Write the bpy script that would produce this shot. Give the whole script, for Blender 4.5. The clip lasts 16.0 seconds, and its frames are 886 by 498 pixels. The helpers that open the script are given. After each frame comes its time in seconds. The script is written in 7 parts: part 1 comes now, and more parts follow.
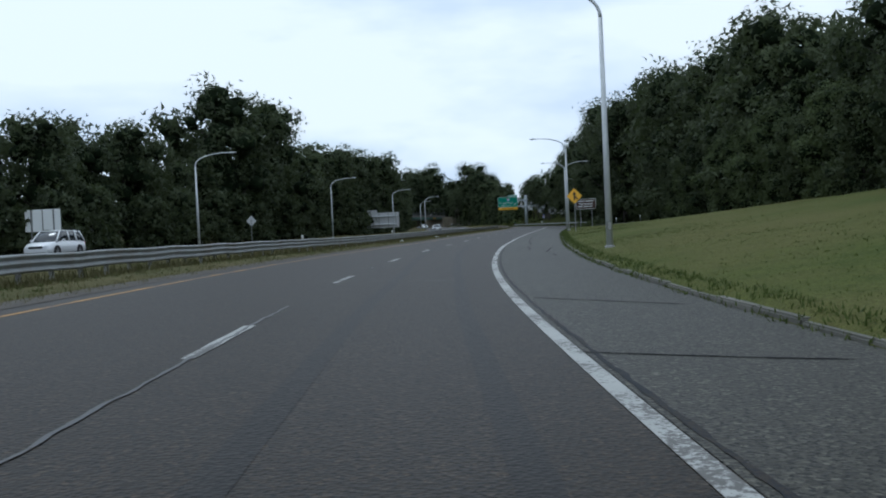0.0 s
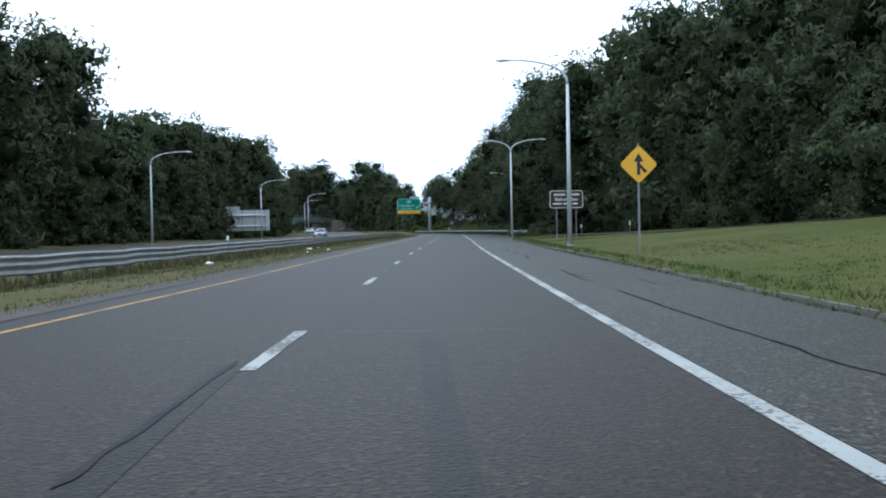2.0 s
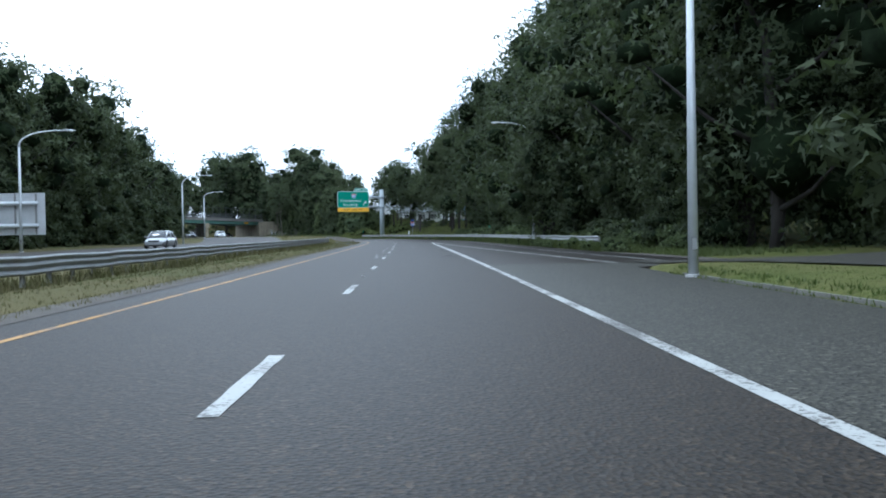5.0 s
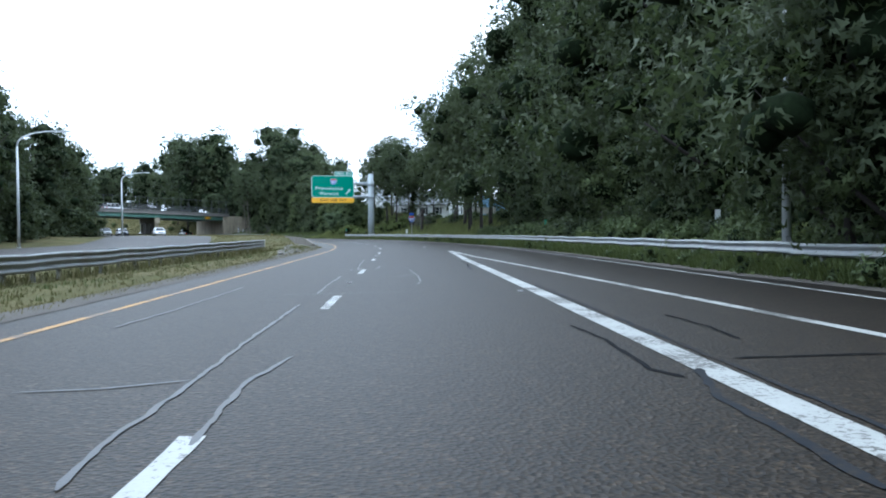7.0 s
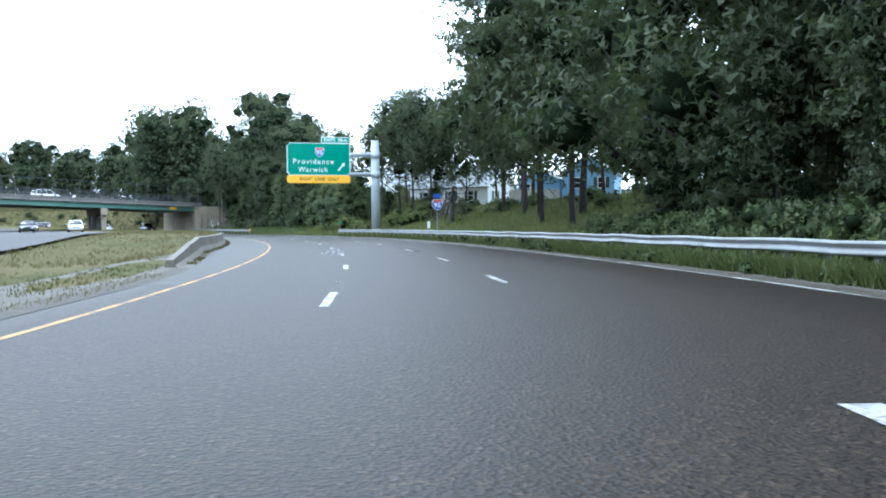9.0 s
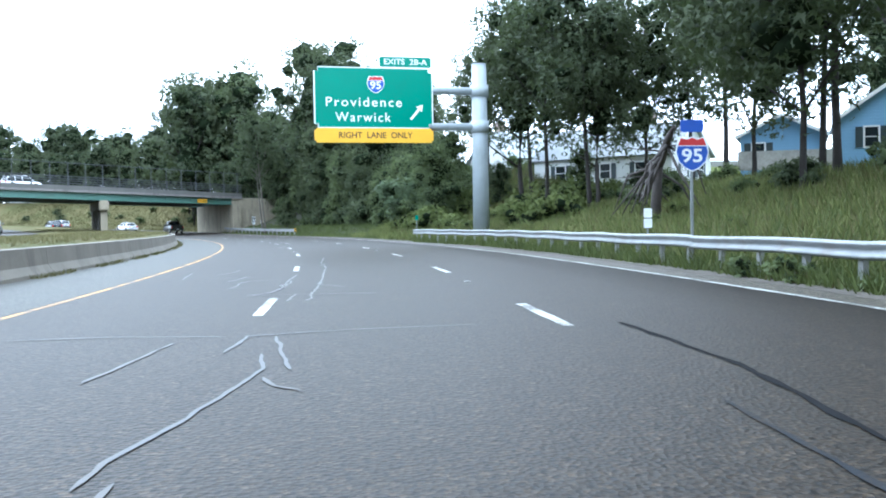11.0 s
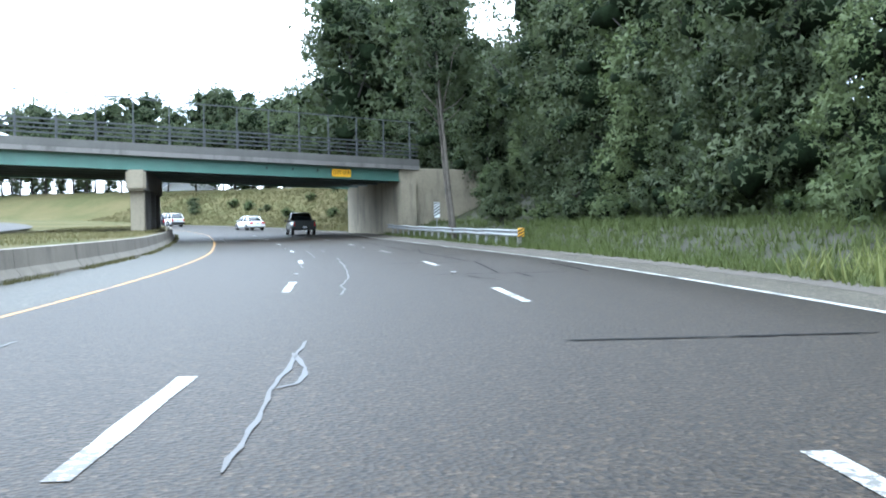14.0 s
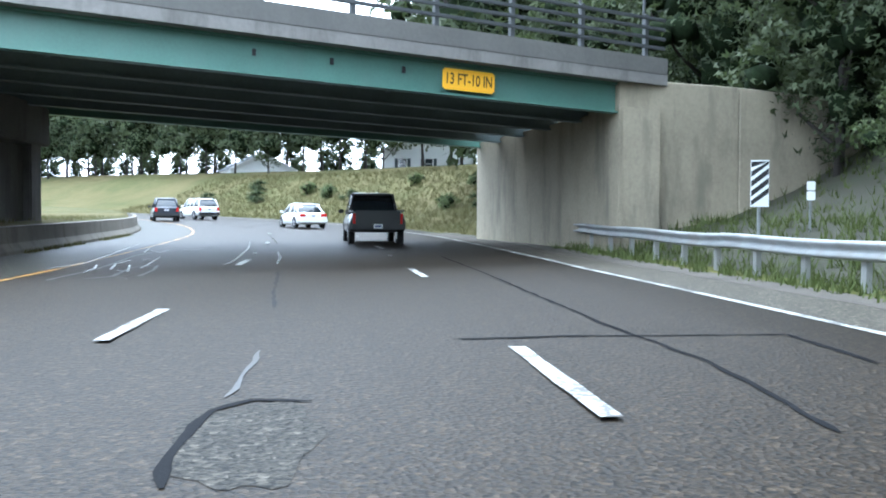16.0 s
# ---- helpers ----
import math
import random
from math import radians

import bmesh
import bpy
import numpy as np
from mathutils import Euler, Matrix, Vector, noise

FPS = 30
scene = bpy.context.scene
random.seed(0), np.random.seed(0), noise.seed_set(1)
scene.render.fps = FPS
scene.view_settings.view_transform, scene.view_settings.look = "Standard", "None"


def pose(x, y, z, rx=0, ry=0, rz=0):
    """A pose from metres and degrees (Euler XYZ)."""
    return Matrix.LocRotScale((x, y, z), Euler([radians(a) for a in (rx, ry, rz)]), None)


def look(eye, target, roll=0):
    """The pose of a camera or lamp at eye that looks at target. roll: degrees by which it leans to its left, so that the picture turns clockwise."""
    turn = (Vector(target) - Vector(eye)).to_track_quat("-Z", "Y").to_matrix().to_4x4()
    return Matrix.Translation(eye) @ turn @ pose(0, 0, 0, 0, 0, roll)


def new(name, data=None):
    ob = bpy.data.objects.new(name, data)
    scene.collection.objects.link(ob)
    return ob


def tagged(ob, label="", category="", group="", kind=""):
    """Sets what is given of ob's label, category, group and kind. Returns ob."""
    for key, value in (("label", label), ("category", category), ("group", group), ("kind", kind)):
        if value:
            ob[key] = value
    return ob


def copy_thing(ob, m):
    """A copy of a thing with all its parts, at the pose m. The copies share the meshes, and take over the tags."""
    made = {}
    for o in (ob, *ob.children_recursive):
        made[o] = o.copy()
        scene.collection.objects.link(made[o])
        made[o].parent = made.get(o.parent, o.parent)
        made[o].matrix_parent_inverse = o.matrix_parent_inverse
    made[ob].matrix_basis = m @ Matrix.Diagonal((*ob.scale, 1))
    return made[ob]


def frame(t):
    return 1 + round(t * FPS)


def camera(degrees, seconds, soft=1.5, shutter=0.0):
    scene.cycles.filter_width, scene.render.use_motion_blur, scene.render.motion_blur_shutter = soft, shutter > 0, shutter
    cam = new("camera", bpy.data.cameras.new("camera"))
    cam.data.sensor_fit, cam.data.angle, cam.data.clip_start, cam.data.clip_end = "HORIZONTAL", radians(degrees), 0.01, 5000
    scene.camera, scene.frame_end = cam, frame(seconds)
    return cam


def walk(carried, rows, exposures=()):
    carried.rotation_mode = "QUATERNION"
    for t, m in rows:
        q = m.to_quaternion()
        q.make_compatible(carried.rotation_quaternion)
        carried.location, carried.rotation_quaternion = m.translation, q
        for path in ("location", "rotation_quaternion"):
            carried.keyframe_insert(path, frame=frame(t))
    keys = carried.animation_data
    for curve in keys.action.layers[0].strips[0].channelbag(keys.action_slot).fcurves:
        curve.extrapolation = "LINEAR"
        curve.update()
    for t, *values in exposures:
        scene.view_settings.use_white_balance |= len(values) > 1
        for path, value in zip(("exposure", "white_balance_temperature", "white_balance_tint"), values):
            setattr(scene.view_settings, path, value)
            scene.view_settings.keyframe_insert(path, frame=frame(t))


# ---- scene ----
cam = camera(49.6, 16.0, soft=1.9)
# seconds, eye, yaw to the left of +y, pitch up, roll
PATH = [
    (0, (0.09, 0.00, 1.14), -6.87, -1.33, -2.65),
    (0.5, (1.13, 11.40, 1.16), -8.37, -1.22, -2.74),
    (1, (2.71, 23.95, 1.13), -10.11, -1.13, -2.09),
    (1.5, (4.69, 36.64, 1.17), -11.73, -1.13, -1.87),
    (2, (6.98, 49.19, 1.14), -13.36, -1.18, -1.10),
    (2.5, (9.67, 61.93, 1.13), -14.74, -1.16, -0.88),
    (3, (12.58, 74.32, 1.14), -15.62, -1.21, -0.84),
    (3.5, (15.59, 86.67, 1.12), -15.89, -1.13, -0.83),
    (4, (18.47, 98.22, 1.13), -15.95, -1.00, -0.79),
    (6.5, (33.86, 160.20, 1.15), -15.87, -1.03, -1.31),
    (7, (37.03, 172.84, 1.18), -16.03, -1.07, -0.56),
    (7.5, (39.94, 184.64, 1.17), -15.99, -1.08, -0.47),
    (8, (43.06, 196.87, 1.18), -15.89, -1.40, -0.41),
    (10.5, (56.05, 260.02, 1.19), -11.17, -1.37, -1.10),
    (11, (57.75, 271.76, 1.18), -9.34, -1.55, -1.00),
    (11.5, (58.91, 282.54, 1.18), -7.35, -1.56, -0.63),
    (12, (59.77, 294.44, 1.14), -4.83, -1.18, -0.74),
    (12.5, (60.14, 306.63, 1.18), -2.18, -1.40, -1.22),
    (13, (59.93, 317.89, 1.17), 0.12, -1.59, -0.94),
    (13.5, (59.28, 329.73, 1.16), 2.14, -1.44, -1.22),
    (14, (58.25, 341.10, 1.17), 3.75, -1.60, -1.04),
    (14.5, (56.95, 352.24, 1.19), 5.94, -1.50, -1.12),
    (15, (55.27, 362.84, 1.15), 8.10, -1.54, -1.27),
    (15.5, (53.07, 373.89, 1.16), 9.93, -1.51, -0.83),
    (16, (50.50, 385.14, 1.16), 10.70, -1.68, 0.22),
]


def eye_pose(eye, yaw, pitch, roll):
    a, b = radians(yaw), radians(pitch)
    ahead = Vector((-math.sin(a) * math.cos(b), math.cos(a) * math.cos(b), math.sin(b)))
    return look(eye, Vector(eye) + 2 * ahead, roll)


walk(cam, [(t, eye_pose(*row)) for t, *row in PATH],
     exposures=[(0.0, -0.58, 5330, 3), (0.5, -0.12, 5230, 3), (1.5, 0.03, 5180, 3), (2.5, 0.43, 5130, 3), (4.0, 0.65, 5090, 3), (6.5, 0.82, 5090, 3), (8.2, 1.45, 5040, 3), (10.3, 1.65, 5040, 2), (12.0, 2.10, 5100, 3), (12.6, 2.14, 5150, 3), (14.0, 2.02, 5180, 3), (15.5, 1.97, 5180, 3), (16.0, 2.27, 5130, 3)])

# ---- light: a bright overcast sky with a few thin gaps, and a soft high sun ----
world = bpy.data.worlds.new("sky")
scene.world = world
world.use_nodes = True
wt = world.node_tree
wt.nodes.clear()


def wnode(kind, **inputs):
    n = wt.nodes.new(kind)
    for key, value in inputs.items():
        n.inputs[key].default_value = value
    return n


sky = wnode("ShaderNodeTexSky")
sky.sky_type, sky.sun_disc = "NISHITA", False
sky.sun_elevation, sky.sun_rotation = radians(52), radians(-35)
sky_bg = wnode("ShaderNodeBackground", Strength=0.13)
cloud_bg = wnode("ShaderNodeBackground", Strength=1.45)
shade = wnode("ShaderNodeTexNoise", Scale=3.4, Detail=5.0, Roughness=0.5)
tone = wnode("ShaderNodeValToRGB")
tone.color_ramp.elements[0].position, tone.color_ramp.elements[0].color = 0.40, (0.78, 0.81, 0.88, 1)
tone.color_ramp.elements[1].position, tone.color_ramp.elements[1].color = 0.55, (1.0, 0.98, 0.965, 1)
coord = wnode("ShaderNodeTexCoord")
stretch = wnode("ShaderNodeMapping")
stretch.inputs["Scale"].default_value = (1.0, 1.0, 3.2)
clouds = wnode("ShaderNodeTexNoise", Scale=2.6, Detail=6.0, Roughness=0.55)
cover = wnode("ShaderNodeMapRange")
cover.inputs["From Min"].default_value, cover.inputs["From Max"].default_value = 0.27, 0.40
blend = wnode("ShaderNodeMixShader")
out = wnode("ShaderNodeOutputWorld")
wt.links.new(coord.outputs["Generated"], stretch.inputs["Vector"])
wt.links.new(stretch.outputs["Vector"], clouds.inputs["Vector"])
wt.links.new(stretch.outputs["Vector"], shade.inputs["Vector"])
wt.links.new(shade.outputs["Fac"], tone.inputs["Fac"])
wt.links.new(tone.outputs["Color"], cloud_bg.inputs["Color"])
wt.links.new(clouds.outputs["Fac"], cover.inputs["Value"])
wt.links.new(sky.outputs["Color"], sky_bg.inputs["Color"])
wt.links.new(cover.outputs["Result"], blend.inputs["Fac"])
wt.links.new(sky_bg.outputs["Background"], blend.inputs[1])
wt.links.new(cloud_bg.outputs["Background"], blend.inputs[2])
wt.links.new(blend.outputs["Shader"], out.inputs["Surface"])

sun_data = bpy.data.lights.new("sun", "SUN")
sun_data.energy, sun_data.angle, sun_data.color = 0.7, radians(14), (1.0, 0.96, 0.9)
sun = new("sun", sun_data)
sun.matrix_world = look((20, 260, 120), (60, 210, 0))

# ---- materials ----
def nodes_of(name):
    m = bpy.data.materials.new(name)
    m.use_nodes = True
    t = m.node_tree
    return m, t, t.nodes["Principled BSDF"]


def add_noise(t, scale, detail=4.0, rough=0.6, vec=None, stretch=None):
    n = t.nodes.new("ShaderNodeTexNoise")
    n.inputs["Scale"].default_value, n.inputs["Detail"].default_value = scale, detail
    n.inputs["Roughness"].default_value = rough
    if vec is None:
        vec = t.nodes.new("ShaderNodeTexCoord").outputs["Object"]
    if stretch:
        mp = t.nodes.new("ShaderNodeMapping")
        mp.inputs["Scale"].default_value = stretch
        t.links.new(vec, mp.inputs["Vector"])
        vec = mp.outputs["Vector"]
    t.links.new(vec, n.inputs["Vector"])
    return n.outputs["Fac"]


def ramp(t, fac, stops):
    r = t.nodes.new("ShaderNodeValToRGB")
    el = r.color_ramp.elements
    while len(el) < len(stops):
        el.new(0.5)
    for e, (p, c) in zip(el, stops):
        e.position, e.color = p, (*c, 1)
    t.links.new(fac, r.inputs["Fac"])
    return r.outputs["Color"]


def mix(t, fac, a, b, how="MIX"):
    n = t.nodes.new("ShaderNodeMix")
    n.data_type, n.blend_type = "RGBA", how
    for sock, v in ((n.inputs[0], fac), (n.inputs[6], a), (n.inputs[7], b)):
        if isinstance(v, (int, float)):
            sock.default_value = v
        elif isinstance(v, tuple):
            sock.default_value = (*v, 1)
        else:
            t.links.new(v, sock)
    return n.outputs[2]


def bump(t, bsdf, fac, strength, dist=0.02):
    b = t.nodes.new("ShaderNodeBump")
    b.inputs["Strength"].default_value, b.inputs["Distance"].default_value = strength, dist
    t.links.new(fac, b.inputs["Height"])
    t.links.new(b.outputs["Normal"], bsdf.inputs["Normal"])


def k(c, f):
    return tuple(min(1.0, v * f) for v in c)


def surface(name, colour, rough=0.6, metal=0.0, vary=0.25, scale=3.0, fine=40.0, relief=0.15, spread=0.0, dirt=None):
    """Paint, concrete, steel and the like: two scales of variation, slight relief, a random shift from object to object."""
    m, t, b = nodes_of(name)
    big, small = add_noise(t, scale), add_noise(t, fine, 3)
    c = ramp(t, big, [(0.3, k(colour, 1 - vary)), (0.7, k(colour, 1 + vary * 0.6))])
    c = mix(t, 0.35, c, ramp(t, small, [(0.3, k(colour, 1 - vary)), (0.7, k(colour, 1 + vary * 0.5))]))
    if dirt:
        streak = add_noise(t, 1.1, 5, 0.65, stretch=(1.0, 1.0, 0.22))
        c = mix(t, ramp(t, streak, [(0.5, (0, 0, 0)), (0.68, (0.75, 0.75, 0.75))]), c, dirt)
    if spread:
        info = t.nodes.new("ShaderNodeObjectInfo")
        c = mix(t, spread, c, ramp(t, info.outputs["Random"], [(0, k(colour, 0.5)), (1, k(colour, 1.4))]))
    t.links.new(c, b.inputs["Base Color"])
    b.inputs["Roughness"].default_value, b.inputs["Metallic"].default_value = rough, metal
    if relief:
        bump(t, b, small, relief)
    return m


def asphalt(name, colour, light):
    """Worn asphalt: aggregate speckle, blotches, long streaks along the lanes (UV: metres along, metres across)."""
    m, t, b = nodes_of(name)
    uv = t.nodes.new("ShaderNodeUVMap").outputs["UV"]
    speck = t.nodes.new("ShaderNodeTexVoronoi")
    speck.inputs["Scale"].default_value = 25.0
    t.links.new(uv, speck.inputs["Vector"])
    grain = add_noise(t, 38.0, 4, 0.7, uv)
    blotch = add_noise(t, 0.32, 5, 0.6, uv)
    lanes = add_noise(t, 1.0, 3, 0.5, uv, (0.012, 0.9, 1))
    cross = add_noise(t, 1.0, 2, 0.5, uv, (0.5, 0.02, 1))
    c = ramp(t, blotch, [(0.3, k(colour, 0.85)), (0.7, k(light, 1.0))])
    c = mix(t, 0.5, c, ramp(t, lanes, [(0.35, k(colour, 0.7)), (0.62, k(light, 1.05))]))
    c = mix(t, 0.12, c, ramp(t, cross, [(0.35, k(colour, 0.7)), (0.65, k(light, 1.1))]))
    c = mix(t, 0.66, c, ramp(t, speck.outputs["Color"], [(0.12, k(colour, 0.08)), (0.4, k(colour, 0.85)), (0.7, k(light, 1.15)), (0.95, k(light, 4.0))]))
    c = mix(t, 0.3, c, ramp(t, grain, [(0.38, k(colour, 0.35)), (0.5, k(colour, 1.05)), (0.62, k(light, 1.6))]))
    pits = add_noise(t, 24.0, 2, 0.6, uv)
    c = mix(t, ramp(t, pits, [(0.53, (0, 0, 0)), (0.58, (0.95, 0.95, 0.95))]), c, k(colour, 0.06))
    t.links.new(c, b.inputs["Base Color"])
    b.inputs["Roughness"].default_value = 0.56
    b.inputs["Specular IOR Level"].default_value = 0.17
    bump(t, b, speck.outputs["Distance"], 0.8, 0.009)
    return m


def grass_material(name, greens, straw):
    m, t, b = nodes_of(name)
    big, mid, small = add_noise(t, 0.11, 4), add_noise(t, 1.3, 4), add_noise(t, 14.0, 3, 0.7)
    c = ramp(t, mid, [(0.3, greens[0]), (0.7, greens[1])])
    c = mix(t, ramp(t, big, [(0.38, (0, 0, 0)), (0.62, (0.9, 0.9, 0.9))]), c, straw)
    c = mix(t, 0.45, c, ramp(t, small, [(0.3, k(greens[0], 0.45)), (0.7, k(greens[1], 1.5))]))
    t.links.new(c, b.inputs["Base Color"])
    b.inputs["Roughness"].default_value = 0.95
    b.inputs["Specular IOR Level"].default_value = 0.08
    bump(t, b, small, 0.9, 0.08)
    return m


def leaf_material(name, dark, light, tint=0.35):
    m, t, b = nodes_of(name)
    geo = t.nodes.new("ShaderNodeNewGeometry")
    info = t.nodes.new("ShaderNodeObjectInfo")
    mid = tuple((a + b2) / 2 for a, b2 in zip(dark, light))
    c = ramp(t, add_noise(t, 0.75, 4, 0.6), [(0.32, dark), (0.68, light)])
    c = mix(t, 0.3, c, ramp(t, geo.outputs["Random Per Island"], [(0.0, k(mid, 0.65)), (1.0, k(mid, 1.35))]))
    c = mix(t, tint, c, ramp(t, info.outputs["Random"], [(0.0, k(dark, 0.8)), (0.6, mid), (1.0, light)]))
    t.links.new(c, b.inputs["Base Color"])
    b.inputs["Roughness"].default_value = 0.6
    b.inputs["Specular IOR Level"].default_value = 0.12
    thin = t.nodes.new("ShaderNodeBsdfTranslucent")
    t.links.new(mix(t, 0.5, c, (0.09, 0.125, 0.035)), thin.inputs["Color"])
    both = t.nodes.new("ShaderNodeMixShader")
    both.inputs["Fac"].default_value = 0.3
    t.links.new(b.outputs["BSDF"], both.inputs[1])
    t.links.new(thin.outputs["BSDF"], both.inputs[2])
    t.links.new(both.outputs["Shader"], t.nodes["Material Output"].inputs["Surface"])
    return m


def glass_material(name, tint=(0.02, 0.025, 0.03)):
    m, t, b = nodes_of(name)
    b.inputs["Base Color"].default_value = (*tint, 1)
    b.inputs["Roughness"].default_value = 0.06
    b.inputs["Specular IOR Level"].default_value = 0.8
    return m


def lamp_lens(name, colour, rough=0.2):
    m, t, b = nodes_of(name)
    b.inputs["Base Color"].default_value = (*colour, 1)
    b.inputs["Roughness"].default_value = rough
    return m


def worn_paint(name, colour):
    """Road paint, chipped through to the asphalt in places."""
    m = surface(name, colour, 0.6, 0, 0.15, 2.0, 30, 0.1)
    t, b = m.node_tree, m.node_tree.nodes["Principled BSDF"]
    old = b.inputs["Base Color"].links[0].from_socket
    geo = t.nodes.new("ShaderNodeNewGeometry").outputs["Position"]
    chips, zones = add_noise(t, 16.0, 5, 0.75, geo), add_noise(t, 0.7, 3, 0.6, geo)
    mask = mix(t, 0.45, ramp(t, chips, [(0.3, (0, 0, 0)), (0.7, (1, 1, 1))]), ramp(t, zones, [(0.3, (0, 0, 0)), (0.7, (1, 1, 1))]))
    worn = ramp(t, mask, [(0.5, (0, 0, 0)), (0.6, (0.85, 0.85, 0.85))])
    t.links.new(mix(t, worn, old, (0.04, 0.034, 0.028)), b.inputs["Base Color"])
    return m


M_ROAD = asphalt("worn_asphalt", (0.0184, 0.0134, 0.0085), (0.0288, 0.0211, 0.0134))
M_SHOULDER = asphalt("shoulder_asphalt", (0.037, 0.0345, 0.0265), (0.058, 0.0545, 0.042))
M_WHITE = worn_paint("white_road_paint", (0.36, 0.36, 0.335))
M_YELLOW = worn_paint("yellow_road_paint", (0.38, 0.195, 0.025))
M_TAR = surface("dark_crack_filler", (0.012, 0.0125, 0.014), 0.8, 0, 0.3)
M_TAR.node_tree.nodes["Principled BSDF"].inputs["Specular IOR Level"].default_value = 0.04
M_SEAL = worn_paint("pale_crack_filler", (0.043, 0.043, 0.045))
M_SEAL.node_tree.nodes["Principled BSDF"].inputs["Roughness"].default_value = 0.5
M_GLOSSY_SEAL = surface("glossy_crack_filler", (0.09, 0.09, 0.095), 0.22, 0, 0.3, 2.0, 30, 0.05)
M_TARSOFT = worn_paint("worn_dark_crack_filler", (0.021, 0.023, 0.027))
M_TARSOFT.node_tree.nodes["Principled BSDF"].inputs["Specular IOR Level"].default_value = 0.06
M_GRIT = asphalt("gritty_shoulder_asphalt", (0.062, 0.055, 0.041), (0.1, 0.089, 0.067))
M_MARK = asphalt("tyre_darkened_asphalt", (0.009, 0.0072, 0.0056), (0.0155, 0.0126, 0.0098))
M_PATCH = asphalt("patch_asphalt", (0.027, 0.024, 0.019), (0.044, 0.039, 0.031))
M_PATCH.node_tree.nodes["Principled BSDF"].inputs["Specular IOR Level"].default_value = 0.1
M_GRASS = grass_material("mown_grass", ((0.045, 0.063, 0.014), (0.098, 0.113, 0.03)), (0.145, 0.122, 0.052))
M_DRYGRASS = grass_material("dry_verge_grass", ((0.056, 0.062, 0.022), (0.098, 0.094, 0.04)), (0.15, 0.118, 0.06))
M_DIRT = surface("gravel_dirt", (0.105, 0.092, 0.075), 0.9, 0, 0.35, 1.2, 25, 0.8)
M_CONC = surface("weathered_concrete", (0.3, 0.262, 0.19), 0.85, 0, 0.3, 0.45, 9, 0.3, dirt=(0.15, 0.135, 0.1))
M_BARRIER = surface("grimy_barrier_concrete", (0.16, 0.142, 0.112), 0.88, 0, 0.25, 0.5, 9, 0.3, dirt=(0.085, 0.075, 0.058))
# stains and the shade under the deck are both put into this dark base
M_PIER = surface("stain_and_shade_concrete", (0.140, 0.134, 0.123), 0.9, 0, 0.3, 0.5, 9, 0.3, dirt=(0.055, 0.053, 0.05))
M_GUTTER = surface("grey_gutter_grit", (0.072, 0.061, 0.048), 0.9, 0, 0.35, 1.2, 25, 0.8)
M_DECK = surface("dark_stained_concrete", (0.2, 0.19, 0.175), 0.85, 0, 0.25, 0.4, 8, 0.3, dirt=(0.09, 0.085, 0.075))
M_RAILING = surface("dull_aluminium_railing", (0.06, 0.064, 0.066), 0.65, 0.1, 0.2, 1.0, 20, 0.05)
M_KERB = surface("granite_kerb", (0.13, 0.125, 0.105), 0.85, 0, 0.35, 2.0, 30, 0.5, spread=0.3, dirt=(0.07, 0.068, 0.05))
M_GALV = surface("galvanised_steel", (0.27, 0.28, 0.28), 0.55, 0.35, 0.25, 1.4, 30, 0.05, dirt=(0.2, 0.185, 0.165))
M_POST = surface("weathered_steel_post", (0.3, 0.3, 0.29), 0.6, 0.5, 0.2)
M_POLE = surface("painted_aluminium_pole", (0.55, 0.57, 0.58), 0.45, 0.35, 0.12)
M_COLUMN = surface("dull_galvanised_column", (0.4, 0.44, 0.46), 0.6, 0.15, 0.12, 1.2, 20, 0.05, dirt=(0.3, 0.33, 0.32))
M_SIGNBACK = surface("bare_aluminium_sheet", (0.6, 0.61, 0.62), 0.45, 0.3, 0.12)
M_GREENSIGN = surface("green_sign_sheeting", (0.0, 0.21, 0.135), 0.45, 0, 0.08, 1.0, 20, 0)
M_BROWN = surface("brown_sign_sheeting", (0.05, 0.022, 0.014), 0.5, 0, 0.1, 1.0, 20, 0)
M_YSIGN = surface("yellow_sign_sheeting", (0.82, 0.44, 0.02), 0.45, 0, 0.08, 1.0, 20, 0)
M_LETTER = surface("white_sign_sheeting", (0.82, 0.84, 0.84), 0.45, 0, 0.05, 1.0, 20, 0)
M_BLACK = surface("black_sign_ink", (0.015, 0.015, 0.016), 0.5, 0, 0.1, 1.0, 20, 0)
M_BLUE = surface("blue_sign_sheeting", (0.03, 0.09, 0.42), 0.45, 0, 0.08, 1.0, 20, 0)
M_RED = surface("red_sign_sheeting", (0.5, 0.03, 0.03), 0.45, 0, 0.08, 1.0, 20, 0)
M_GIRDER = surface("green_girder_paint", (0.105, 0.205, 0.168), 0.5, 0, 0.2, 0.6, 15, 0.05, dirt=(0.11, 0.19, 0.16))
# girder paint greyed and blued: the light under the deck put into its colour
M_GIRDER_IN = surface("underdeck_lit_girder_paint", (0.14, 0.175, 0.175), 0.7, 0, 0.3, 0.6, 15, 0.05)
M_PARAPET = surface("weathered_parapet_concrete", (0.125, 0.12, 0.11), 0.85, 0, 0.25, 0.5, 9, 0.3, dirt=(0.1, 0.097, 0.09))
M_BARK = surface("bark", (0.028, 0.023, 0.019), 0.9, 0, 0.35, 2.0, 12, 0.9)
M_DEADWOOD = surface("weathered_dead_wood", (0.06, 0.05, 0.045), 0.9, 0, 0.4, 2.0, 14, 0.9)
M_PALEBARK = surface("pale_bark", (0.12, 0.105, 0.085), 0.9, 0, 0.55, 1.3, 9, 0.9, dirt=(0.035, 0.03, 0.025))
M_LEAF = leaf_material("broad_leaves", (0.03, 0.04, 0.023), (0.096, 0.114, 0.056))
